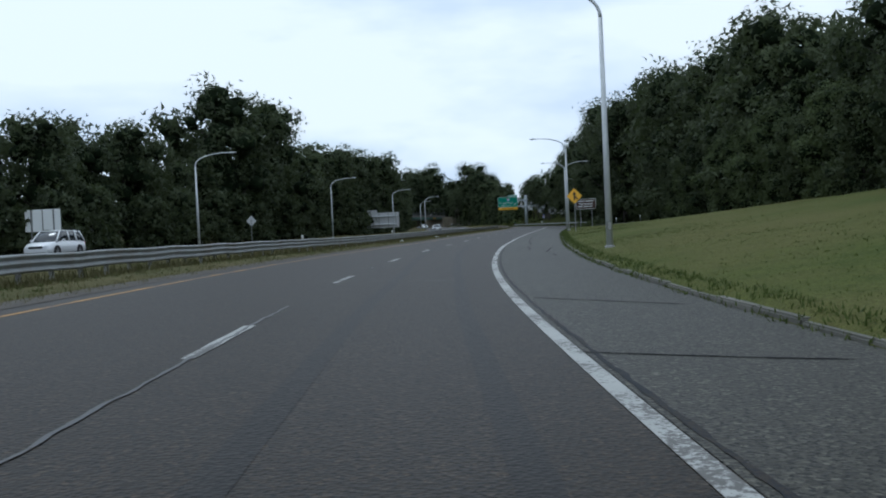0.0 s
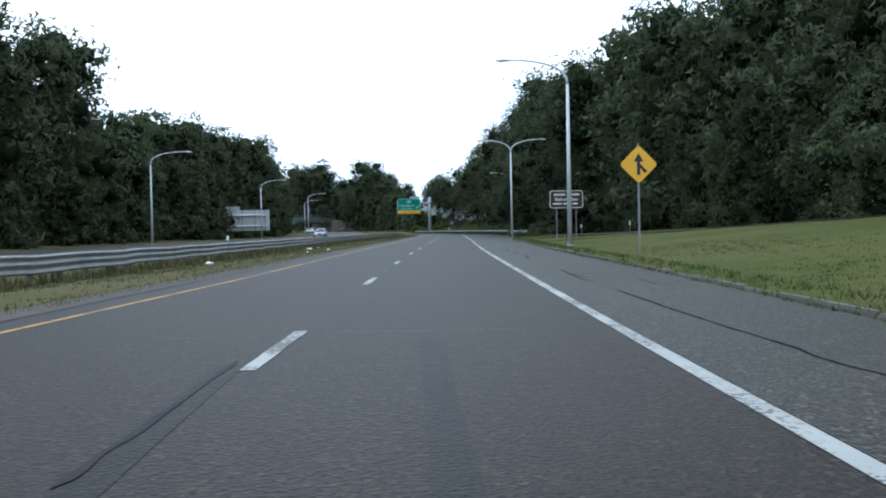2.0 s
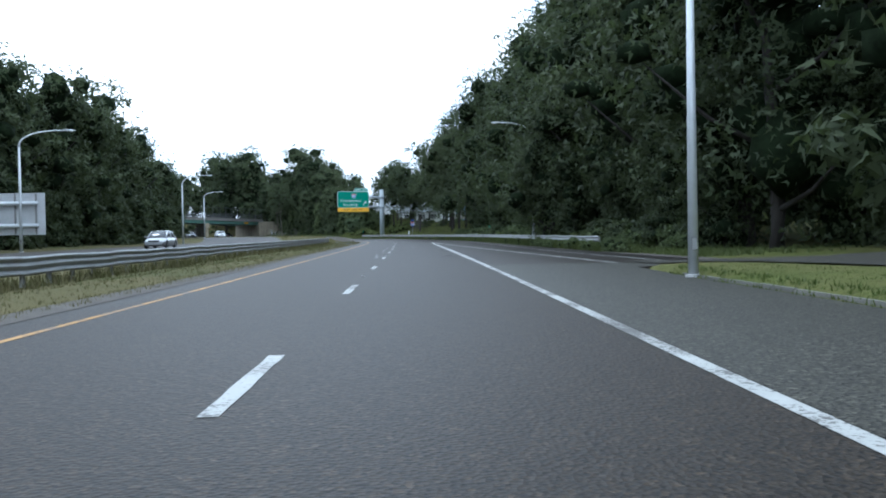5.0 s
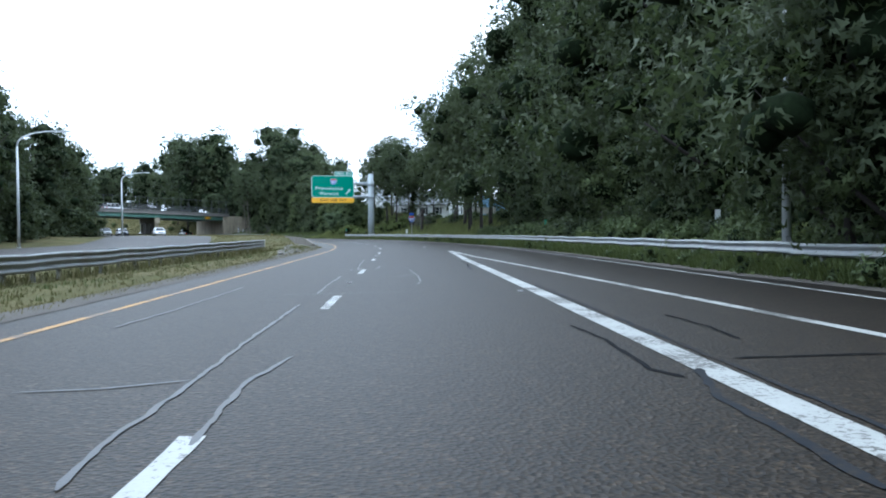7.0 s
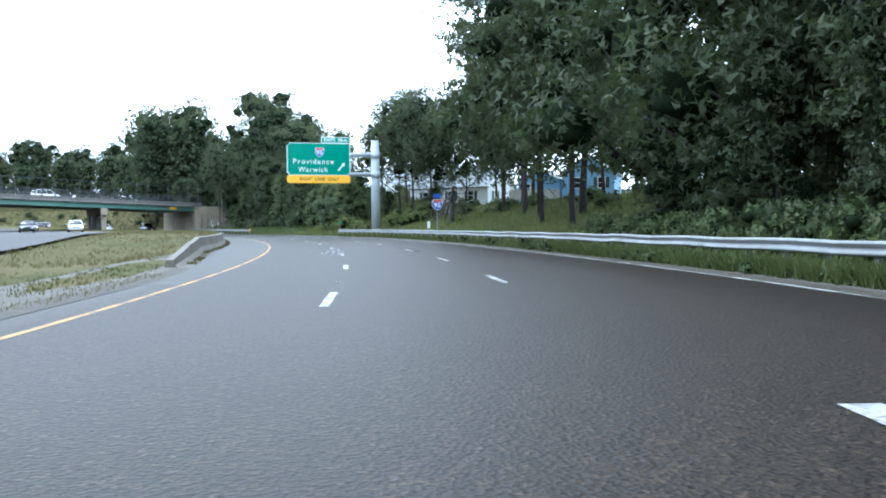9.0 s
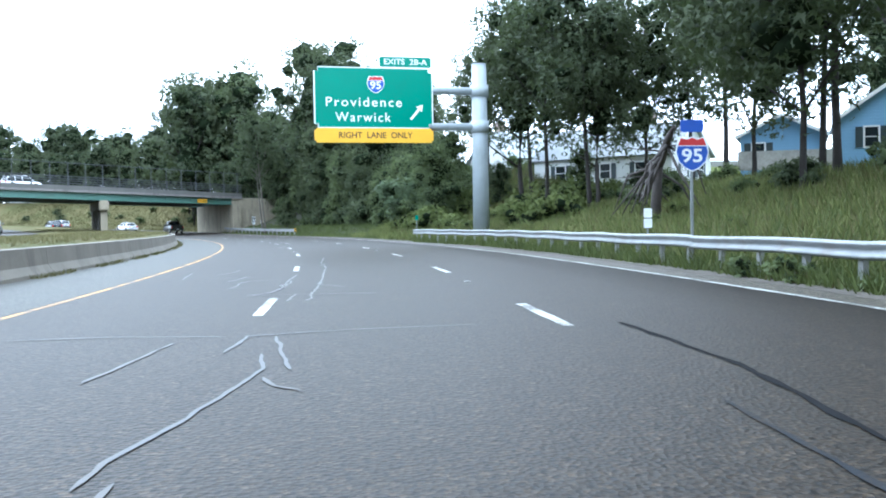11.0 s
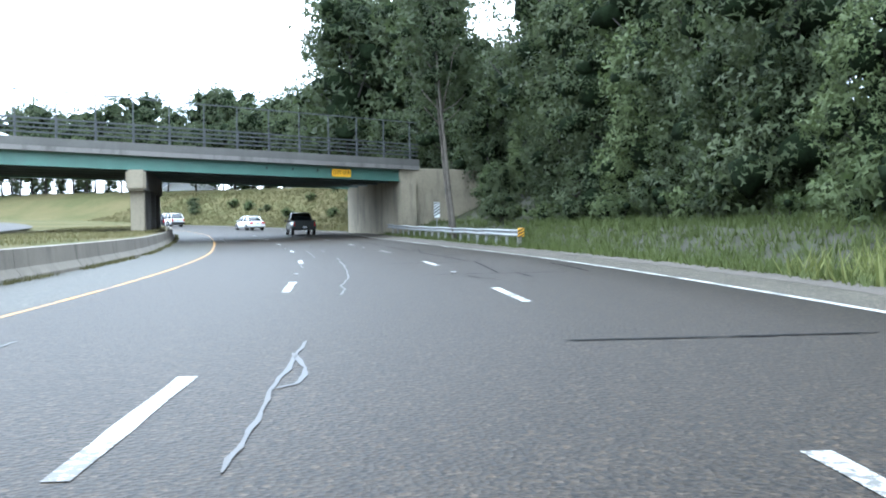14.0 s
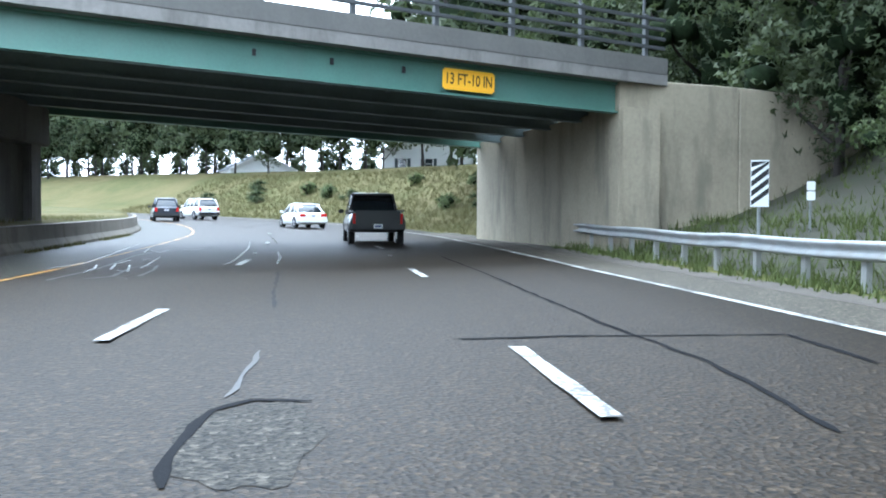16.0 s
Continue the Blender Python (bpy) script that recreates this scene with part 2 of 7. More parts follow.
M_LEAF_LIGHT = leaf_material("bright_leaves", (0.058, 0.08, 0.034), (0.135, 0.162, 0.07))
M_LEAF_SUMAC = leaf_material("pale_sumac_leaves", (0.07, 0.1, 0.055), (0.14, 0.175, 0.095))
# near-black core colour: the shade between the leaves is painted into it
M_CROWN_SHADE = surface("crown_shade", (0.013, 0.02, 0.009), 0.95, 0, 0.7, 2.2, 7, 1.0)
M_CROWN_SHADE.node_tree.nodes["Principled BSDF"].inputs["Specular IOR Level"].default_value = 0.05
M_BLADE = leaf_material("grass_blades", (0.045, 0.061, 0.018), (0.108, 0.126, 0.042))
M_TURF = leaf_material("lawn_blades", (0.05, 0.07, 0.016), (0.1, 0.122, 0.032))
# leaf litter whose colour is darkened to hold the shade of the trees
M_LITTER = surface("litter_with_tree_shade", (0.028, 0.027, 0.014), 0.95, 0, 0.5, 0.8, 9, 1.0, dirt=(0.024, 0.03, 0.011))
M_MEADOW = leaf_material("meadow_blades", (0.098, 0.118, 0.036), (0.225, 0.228, 0.082))
M_LEAF_VINE = leaf_material("yellow_green_vine_leaves", (0.075, 0.1, 0.03), (0.165, 0.185, 0.06))
M_STRAW = leaf_material("dry_grass", (0.07, 0.066, 0.027), (0.17, 0.142, 0.068))
M_GLASS = glass_material("dark_window_glass")
M_TYRE = surface("tyre_rubber", (0.018, 0.018, 0.019), 0.85, 0, 0.2)
M_RIM = surface("alloy_rim", (0.45, 0.46, 0.47), 0.35, 0.8, 0.1)
M_TAIL = lamp_lens("red_lamp_lens", (0.45, 0.015, 0.015))
M_HEAD = lamp_lens("clear_lamp_lens", (0.75, 0.77, 0.8), 0.1)
M_TRIM = surface("black_plastic_trim", (0.02, 0.02, 0.022), 0.6, 0, 0.15)
M_PLATE = surface("white_number_plate", (0.7, 0.7, 0.68), 0.5, 0, 0.05)
M_INK = surface("blue_plate_ink", (0.05, 0.07, 0.2), 0.5, 0, 0.05)


def car_paint(name, colour, metal=0.0):
    m = surface(name, colour, 0.28, metal, 0.06, 1.0, 200, 0)
    m.node_tree.nodes["Principled BSDF"].inputs["Coat Weight"].default_value = 0.6
    return m


M_CAR_WHITE = car_paint("white_car_paint", (0.72, 0.73, 0.74))
M_CAR_DARK = car_paint("dark_blue_grey_car_paint", (0.03, 0.036, 0.048), 0.3)
M_CAR_BLACK = car_paint("black_car_paint", (0.016, 0.017, 0.02), 0.1)
M_CAR_SILVER = car_paint("silver_car_paint", (0.4, 0.41, 0.42), 0.6)
M_CAR_RED = car_paint("dark_red_car_paint", (0.16, 0.02, 0.02), 0.2)

# ---- the line of the road: heading in degrees by metres along the dashed line left of the travelled lane ----
KNOTS = [-60, 0, 20, 45, 70, 120, 220, 262, 300, 340, 380, 400, 420, 440, 460, 480, 520, 700]
HEADS = [-2.45, -6.44, -10.3, -13.13, -13.63, -14.25, -13.32, -6.32, -0.75, 6.83, 15.81, 17.6, 20.0, 31.0, 42.0, 51.0, 62.0, 72.0]
STEP = 0.5
_S = np.arange(-120, 700.01, STEP)
_H = np.radians(np.interp(_S, KNOTS, HEADS))
_dx, _dy = -np.sin(_H) * STEP, np.cos(_H) * STEP
_X = np.r_[0, np.cumsum((_dx[1:] + _dx[:-1]) / 2)]
_Y = np.r_[0, np.cumsum((_dy[1:] + _dy[:-1]) / 2)]
_i0 = int(120 / STEP)
_X, _Y = _X - _X[_i0] - 0.93, _Y - _Y[_i0] + 12.31


def lerp(v, xs, ys):
    return float(np.interp(v, xs, ys))


def heading(s):
    return float(np.interp(s, _S, _H))


def grade(s):
    """Height of the road: level, then climbing under and past the bridge."""
    return lerp(s, [-60, 380, 400, 430, 520, 700], [0, 0, 0.14, 0.55, 2.5, 4.5])


def bank(s):
    return math.tan(radians(lerp(s, [-12, 25, 64, 700], [2.0, 1.4, 0.2, 0.0])))


def road_z(s, u):
    return grade(s) - bank(s) * max(-12.0, min(9.0, u))


def R(s, u, z=0.0):
    """A place s metres along and u metres to the right of the dashed line, z above the road's own surface there."""
    h = heading(s)
    x, y = lerp(s, _S, _X), lerp(s, _S, _Y)
    return Vector((x + u * math.cos(h), y + u * math.sin(h), road_z(s, u) + z))


def at(s, u, z=0.0, turn=0.0):
    """A pose there, whose y runs along the road."""
    p = R(s, u, z)
    return Matrix.Translation(p) @ Matrix.Rotation(heading(s) + radians(turn), 4, "Z")


# edges of the paved strips
def left_edge(s):
    return lerp(s, [-60, 0, 40, 240, 262, 700], [-4.9, -4.9, -4.4, -4.4, -6.2, -6.2])


def right_edge(s):
    return lerp(s, [-60, 0, 40, 90, 112, 134, 142, 146, 170, 190, 230, 250, 280, 308, 322, 336, 352, 374, 400, 430, 700],
                [6.5, 6.6, 6.95, 7.2, 7.8, 7.9, 8.2, 12.6, 10.9, 10.0, 9.4, 9.1, 9.0, 9.3, 9.3, 8.8, 9.3, 9.3, 9.2, 9.0, 9.0])


OPP_IN = ([-120, 200, 260, 330, 420, 700], [-14.5, -14.5, -15.0, -17.0, -18.0, -18.0])
OPP_W = 12.0


def smooth(a, b, v):
    t = max(0.0, min(1.0, (v - a) / (b - a)))
    return t * t * (3 - 2 * t)


def ground_rise(s, u):
    """Height of the ground over the road's level, outside the paving."""
    if u > 0:
        w = max(0.0, u - right_edge(s))
        lawn = lerp(s, [-60, 10, 30, 60, 90, 110, 140, 165], [0.17, 0.15, 0.13, 0.10, 0.075, 0.05, 0.035, 0.02])
        z = 0.16 * smooth(0, 0.3, w) * (1 - smooth(136, 146, s)) + lawn * min(w, 22.0) + 0.0
        z += smooth(160, 190, s) * (1 - smooth(330, 345, s)) * (0.5 * smooth(1.0, 4.0, w) + 2.2 * smooth(3.0, 14.0, w) + 1.5 * smooth(14, 32, w))
        z += smooth(330, 345, s) * (1 - smooth(400, 420, s)) * (0.9 * smooth(1.0, 4.0, w) + 5.2 * smooth(4.0, 16.0, w))
        z += smooth(400, 420, s) * (0.6 * smooth(0.5, 4.0, w) + 4.5 * smooth(3.0, 20.0, w))
        return z
    w = max(0.0, left_edge(s) - u)
    late = smooth(255, 290, s)
    z = (1 - late) * (0.05 * smooth(0, 1, w) - 0.22 * smooth(1.5, 4.2, w) + 0.32 * smooth(6.0, 9.5, w)) + late * 0.78 * smooth(0.35, 0.7, w)
    inner = lerp(s, *OPP_IN)
    z += 4.0 * smooth(OPP_W + 2 - inner, OPP_W + 40 - inner, -u) * smooth(240, 300, s)
    z += 1.2 * smooth(OPP_W + 3 - inner, OPP_W + 30 - inner, -u) * (1 - smooth(240, 300, s))
    return z


def mesh_object(name, verts, faces, material, parent=None, uv=None, smooth_it=False):
    me = bpy.data.meshes.new(name)
    me.from_pydata([tuple(v) for v in verts], [], faces)
    me.materials.append(material)
    if uv is not None:
        layer = me.uv_layers.new(name="UVMap")
        idx = np.empty(len(me.loops), dtype=np.int32)
        me.loops.foreach_get("vertex_index", idx)
        layer.data.foreach_set("uv", np.asarray(uv, dtype=np.float32)[idx].ravel())
    if smooth_it:
        me.polygons.foreach_set("use_smooth", [True] * len(me.polygons))
    ob = new(name, me)
    if parent:
        ob.parent = parent
    return ob


def strip(name, material, s0, s1, columns, ds=2.0, z=0.0, parent=None, zfun=None, skirt=0.0):
    """A sheet along the road; columns: functions or numbers for the offsets across."""
    n = max(2, int(math.ceil((s1 - s0) / ds)) + 1)
    verts, uvs, faces = [], [], []
    m = len(columns)
    for i in range(n):
        s = s0 + (s1 - s0) * i / (n - 1)
        for j, c in enumerate(columns):
            u = c(s) if callable(c) else c
            dz = zfun(s, u) if zfun else z
            if skirt and j in (0, m - 1):
                dz -= skirt
            verts.append(R(s, u, dz))
            uvs.append((s, u))
    for i in range(n - 1):
        for j in range(m - 1):
            a = i * m + j
            faces.append((a, a + 1, a + m + 1, a + m))
    return mesh_object(name, verts, faces, material, parent, uvs, True)


# ground: one sheet, laid to the edges of the paving, that runs on to the horizon
def build_ground():
    outs = [0.0, 0.3, 0.6, 1.2, 2.0, 3.2, 5.0, 7.5, 10.5, 14, 19, 26, 36, 50, 75, 110]
    rows = list(np.arange(-100, 600.1, 2.5))
    verts, width = [], 2 * len(outs) + 2
    for s in rows:
        le, re_ = left_edge(s), right_edge(s)
        squeeze = lerp(s, [380, 430], [1.0, 0.6])
        inner = lerp(s, *OPP_IN)
        cols = [le - w * squeeze for w in reversed(outs)] + [le + 0.4, re_ - 0.4] + [re_ + w for w in outs]
        for j, u in enumerate(cols):
            if le < u < re_:
                z = -0.25
            else:
                z = ground_rise(s, u)
                if u > 0 or u < -30 or u > -13:
                    z += 0.10 * (noise.noise(Vector((s * 0.12, u * 0.12, 3.0)))) * min(1.0, abs(u - (re_ if u > 0 else le)) / 3)
                if inner - OPP_W + 0.2 < u < inner - 0.2:
                    z -= 0.2
                if abs(u - re_) < 1e-6 or abs(u - le) < 1e-6:
                    z = -0.012
            verts.append(R(s, u, z))
    faces = []
    for i in range(len(rows) - 1):
        for j in range(width - 1):
            a = i * width + j
            faces.append((a, a + 1, a + width + 1, a + width))
    n = len(rows)
    ring = [j for j in range(width)] + [i * width + width - 1 for i in range(1, n)]
    ring += [(n - 1) * width + j for j in range(width - 2, -1, -1)] + [i * width for i in range(n - 2, 0, -1)]
    centre, far = Vector((40, 220, 0)), len(verts)
    for a in ring:
        d = verts[a] - centre
        d.z = 0
        verts.append(centre + d.normalized() * 3500 + Vector((0, 0, verts[a].z)))
    for i in range(len(ring)):
        j = (i + 1) % len(ring)
        faces.append((ring[j], ring[i], far + i, far + j))
    ob = mesh_object("ground", verts, faces, M_GRASS, None, None, True)
    ob.data.materials.append(M_DRYGRASS)
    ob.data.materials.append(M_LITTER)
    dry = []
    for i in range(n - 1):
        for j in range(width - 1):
            # bank faces below the trees take the litter with painted shade
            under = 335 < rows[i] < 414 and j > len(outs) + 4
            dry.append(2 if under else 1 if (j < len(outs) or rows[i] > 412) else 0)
    dry += [1 if verts[a].y > 412 or verts[a].x < 0 else 0 for a in ring]
    ob.data.polygons.foreach_set("material_index", dry)
    tagged(ob, "mown roadside grass, green with dry straw-coloured patches", "ground", kind="structure")
    return ob


ground = build_ground()

road = strip("road", M_ROAD, -90, 600, [left_edge, lambda s: left_edge(s) + 0.02, -3.5, -1.8, 0.0, 1.9, 3.8,
                                        lambda s: max(3.9, min(6.0, right_edge(s) - 0.6)), lambda s: right_edge(s) - 0.02, right_edge], 2.0, 0.0, skirt=0.12)
tagged(road, "worn grey asphalt highway with crack seals and painted lanes", "road", kind="structure")
opposite = strip("opposite_road", M_ROAD, -90, 600, [lambda s: lerp(s, *OPP_IN) - OPP_W, lambda s: lerp(s, *OPP_IN) - 6, lambda s: lerp(s, *OPP_IN)], 4.0,
                 zfun=lambda s, u: ground_rise(s, u) + 0.03)
tagged(opposite, "grey asphalt carriageway of the opposing traffic", "road", kind="structure")


def ramp_mid(s):
    return lerp(s, [40, 70, 100, 125, 150, 170], [37, 28, 20.5, 15.0, 11.0, 9.2])


on_ramp = strip("on_ramp", M_SHOULDER, 40, 147, [lambda s: ramp_mid(s) - 2.6, ramp_mid, lambda s: ramp_mid(s) + 2.8], 3.0,
                zfun=lambda s, u: ground_rise(s, u) + 0.04)
tagged(on_ramp, "asphalt slip road joining from behind the grass verge", "road", kind="structure")

# painted lines
LIFT = 0.006


def right_line(s):
    return lerp(s, [-60, 0, 90, 160, 205, 222], [3.75, 3.66, 3.68, 3.8, 3.85, 4.12])


def rail_line(s):
    return lerp(s, [166, 178, 210, 250, 280, 312, 328], [11.9, 11.4, 10.7, 9.75, 9.55, 9.7, 9.0])


def gore_line(s):
    return lerp(s, [146, 164, 171, 196, 209, 222], [8.4, 7.2, 6.75, 5.35, 4.55, 4.14])


def outer_line(s):
    return lerp(s, [146, 165, 205, 235, 262, 300, 345, 400, 520], [10.6, 9.4, 8.9, 8.5, 8.05, 7.95, 7.6, 7.5, 7.4])


def yellow_line(s):
    return lerp(s, [-60, 0, 20, 60, 230, 300, 400, 520], [-4.05, -4.0, -3.9, -3.3, -3.2, -3.45, -3.55, -3.6])


def painted(name, material, fun, s0, s1, width, label):
    ob = strip(name, material, s0, s1, [lambda s: fun(s) - width(s) / 2, lambda s: fun(s) + width(s) / 2], 1.0, LIFT, parent=road)
    tagged(ob, label)
    return ob


shoulder = strip("shoulder", M_SHOULDER, -90, 146, [lambda s: right_line(s) + 0.1, lambda s: right_edge(s) - 0.01], 2.0, 0.004, parent=road)
tagged(shoulder, "paler worn asphalt shoulder with dark cracks")
bank_shoulder = strip("shoulder", M_GRIT, 230, 428, [lambda s: outer_line(s) + 0.09, lambda s: right_edge(s) - 0.01], 2.0, 0.004, parent=road)
tagged(bank_shoulder, "pale gritty asphalt shoulder below the bank")
left_shoulder = strip("shoulder", M_SHOULDER, 236, 600, [lambda s: left_edge(s) + 0.01, lambda s: yellow_line(s) - 0.12], 2.0, 0.004, parent=road)
tagged(left_shoulder, "paler gritty asphalt shoulder along the median barrier")
gutter = strip("gutter", M_GUTTER, -90, 244, [lambda s: left_edge(s) + 0.3 + 0.12 * noise.noise(Vector((s * 0.5, 4.0, 0))), lambda s: left_edge(s) - 0.2], 2.0, parent=road,
               zfun=lambda s, u: 0.008 if u > left_edge(s) else 0.05)
tagged(gutter, "sandy gravel strip along the median grass")
verge = strip("verge", M_GUTTER, 148, 428, [lambda s: right_edge(s) - 0.3 - 0.12 * noise.noise(Vector((s * 0.4, 2.0, 0))), lambda s: right_edge(s) + 0.4 + 0.2 * noise.noise(Vector((s * 0.5, 7.0, 0)))], 1.0, parent=road,
              zfun=lambda s, u: 0.008 if u < right_edge(s) else 0.03)
tagged(verge, "sandy gravel strip along the overgrown verge")
apron = strip("gravel_apron", M_DIRT, 210, 262, [lambda s: left_edge(s) + 0.3, lambda s: left_edge(s) - 0.3, lambda s: min(left_edge(s) - 0.5, lerp(s, [210, 224, 246, 262], [-4.6, -6.3, -7.5, -6.6]))], 1.0, parent=road,
              zfun=lambda s, u: 0.009 if u > left_edge(s) else ground_rise(s, u) + 0.03)
tagged(apron, "bare sandy apron where the median barrier begins")
painted("edge_line", M_WHITE, right_line, -60, 222, lambda s: lerp(s, [0, 140, 165, 222], [0.17, 0.17, 0.30, 0.30]), "solid white edge line")
painted("edge_line", M_WHITE, gore_line, 146, 222, lambda s: 0.2, "solid white gore line")
painted("edge_line", M_WHITE, outer_line, 146, 600, lambda s: 0.14, "solid white edge line")
painted("edge_line", M_YELLOW, yellow_line, -60, 600, lambda s: 0.115, "solid yellow edge line")


def dash_mesh():
    me = bpy.data.meshes.new("lane_dash")
    bm = bmesh.new()
    rng = random.Random(4)
    n, w = 8, 0.075
    rows = []
    for i in range(n + 1):
        y = -3.05 * (1 - i / n)
        rows.append([bm.verts.new((sx * (w + rng.uniform(-0.008, 0.008)), y, 0)) for sx in (-1, 1)])
    for a, b in zip(rows, rows[1:]):
        bm.faces.new((a[0], a[1], b[1], b[0]))
    bm.to_mesh(me)
    bm.free()
    me.materials.append(M_WHITE)
    return me


DASH = dash_mesh()
for first, last, u, gap in ((-48.76, 222, 0.0, 12.19), (233.07, 520, 0.0, 12.18), (238.3, 270, 3.38, 12.2), (279.65, 520, 3.68, 12.03)):
    s = first
    while s < last:
        d = new("lane_dash", DASH)
        d.parent = road
        d.matrix_world = at(s, u, LIFT)
        s += gap

s = -40.0
while s < 500:
    d = new("lane_dash", DASH)
    d.parent = opposite
    uu = lerp(s, *OPP_IN) - 5.8
    d.matrix_world = at(s, uu, ground_rise(s, uu) + 0.04)
    s += 12.19


# ---- helpers for things ----
def part(name, bm, material, parent, label=""):
    """Links a bmesh as one mesh object under a thing or a part."""
    me = bpy.data.meshes.new(name)
    bm.to_mesh(me)
    bm.free()
    me.materials.append(material)
    ob = new(name, me)
    ob.parent = parent
    if label:
        tagged(ob, label)
    return ob


def thing(name, m, label, category, group="", kind=""):
    ob = new(name)
    ob.empty_display_size = 0.3
    ob.matrix_world = m
    return tagged(ob, label, category, group, kind)


def box(bm, size, loc, rot=None, bevel=0.0):
    made = bmesh.ops.create_cube(bm, size=1.0)["verts"]
    m = Matrix.Translation(loc) @ (rot.to_4x4() if rot else Matrix.Identity(4)) @ Matrix.Diagonal((*size, 1))
    bmesh.ops.transform(bm, matrix=m, verts=made)
    if bevel:
        edges = list({e for v in made for e in v.link_edges})
        bmesh.ops.bevel(bm, geom=edges, offset=bevel, segments=2, affect="EDGES")
    return made


def box_part(name, size, loc, material, parent, label="", rot=None, bevel=0.0):
    bm = bmesh.new()
    box(bm, size, loc, rot, bevel)
    return part(name, bm, material, parent, label)


def tube(bm, points, radii, sides=10):
    """A round bar along points, with a radius at each."""
    rings = []
    for i, p in enumerate(points):
        p = Vector(p)
        a = Vector(points[max(0, i - 1)])
        b = Vector(points[min(len(points) - 1, i + 1)])
        q = (b - a).to_track_quat("Z", "Y")
        r = radii[i] if not isinstance(radii, (int, float)) else radii
        rings.append([bm.verts.new(p + q @ Vector((r * math.cos(2 * math.pi * j / sides), r * math.sin(2 * math.pi * j / sides), 0))) for j in range(sides)])
    for a, b in zip(rings, rings[1:]):
        for j in range(sides):
            bm.faces.new((a[j], a[(j + 1) % sides], b[(j + 1) % sides], b[j])).smooth = True
    bm.faces.new(list(reversed(rings[0])))
    bm.faces.new(rings[-1])


def tube_part(name, points, radii, material, parent, label="", sides=10):
    bm = bmesh.new()
    tube(bm, points, radii, sides)
    return part(name, bm, material, parent, label)


def plate(name, outline, thick, material, parent, label="", y=0.0, rounded=0.0):
    """A flat sheet in the x-z plane with its face towards -y."""
    bm = bmesh.new()
    f = bm.faces.new([bm.verts.new((x, y, z)) for x, z in outline])
    if f.normal.y > 0 or f.calc_area() and f.normal.length == 0:
        bm.normal_update()
    if rounded:
        bmesh.ops.bevel(bm, geom=list(bm.verts), offset=rounded, segments=4, affect="VERTICES")
    ex = bmesh.ops.extrude_face_region(bm, geom=list(bm.faces))
    bmesh.ops.translate(bm, vec=(0, thick, 0), verts=[v for v in ex["geom"] if isinstance(v, bmesh.types.BMVert)])
    bmesh.ops.recalc_face_normals(bm, faces=list(bm.faces))
    return part(name, bm, material, parent, label)


def rect(w, h, x=0.0, z=0.0):
    return [(x - w / 2, z - h / 2), (x + w / 2, z - h / 2), (x + w / 2, z + h / 2), (x - w / 2, z + h / 2)]


def words(text, size, x, z, y, material, parent, name="lettering", width=None, bold=0.012, spacing=1.0):
    """Raised lettering on a sign face that looks towards -y."""
    cu = bpy.data.curves.new(name, "FONT")
    cu.body, cu.size, cu.align_x, cu.align_y, cu.extrude, cu.offset = text, size, "CENTER", "CENTER", 0.002, bold * size
    cu.resolution_u, cu.space_character = 3, spacing
    tmp = bpy.data.objects.new(name, cu)
    scene.collection.objects.link(tmp)
    bpy.context.view_layer.update()
    me = bpy.data.meshes.new_from_object(tmp.evaluated_get(bpy.context.evaluated_depsgraph_get()))
    bpy.data.objects.remove(tmp)
    xs = [v.co.x for v in me.vertices]
    stretch = width / (max(xs) - min(xs)) if width else 1.0
    me.transform(Matrix.Translation((x, y, z)) @ Matrix.Rotation(radians(90), 4, "X") @ Matrix.Diagonal((stretch, 1, 1, 1)))
    me.materials.clear()
    me.materials.append(material)
    ob = new(name, me)
    ob.parent = parent
    return tagged(ob, f'lettering "{text}"')


# ---- trees and shrubs ----
def icosphere(level):
    bm = bmesh.new()
    bmesh.ops.create_icosphere(bm, subdivisions=level, radius=1.0)
    bm.verts.ensure_lookup_table()
    vs = np.array([tuple(v.co) for v in bm.verts])
    fs = np.array([[v.index for v in f.verts] for f in bm.faces])
    bm.free()
    return vs, fs


BALL = {1: icosphere(1), 2: icosphere(2)}


def unit(a):
    return a / np.maximum(np.linalg.norm(a, axis=1, keepdims=True), 1e-6)


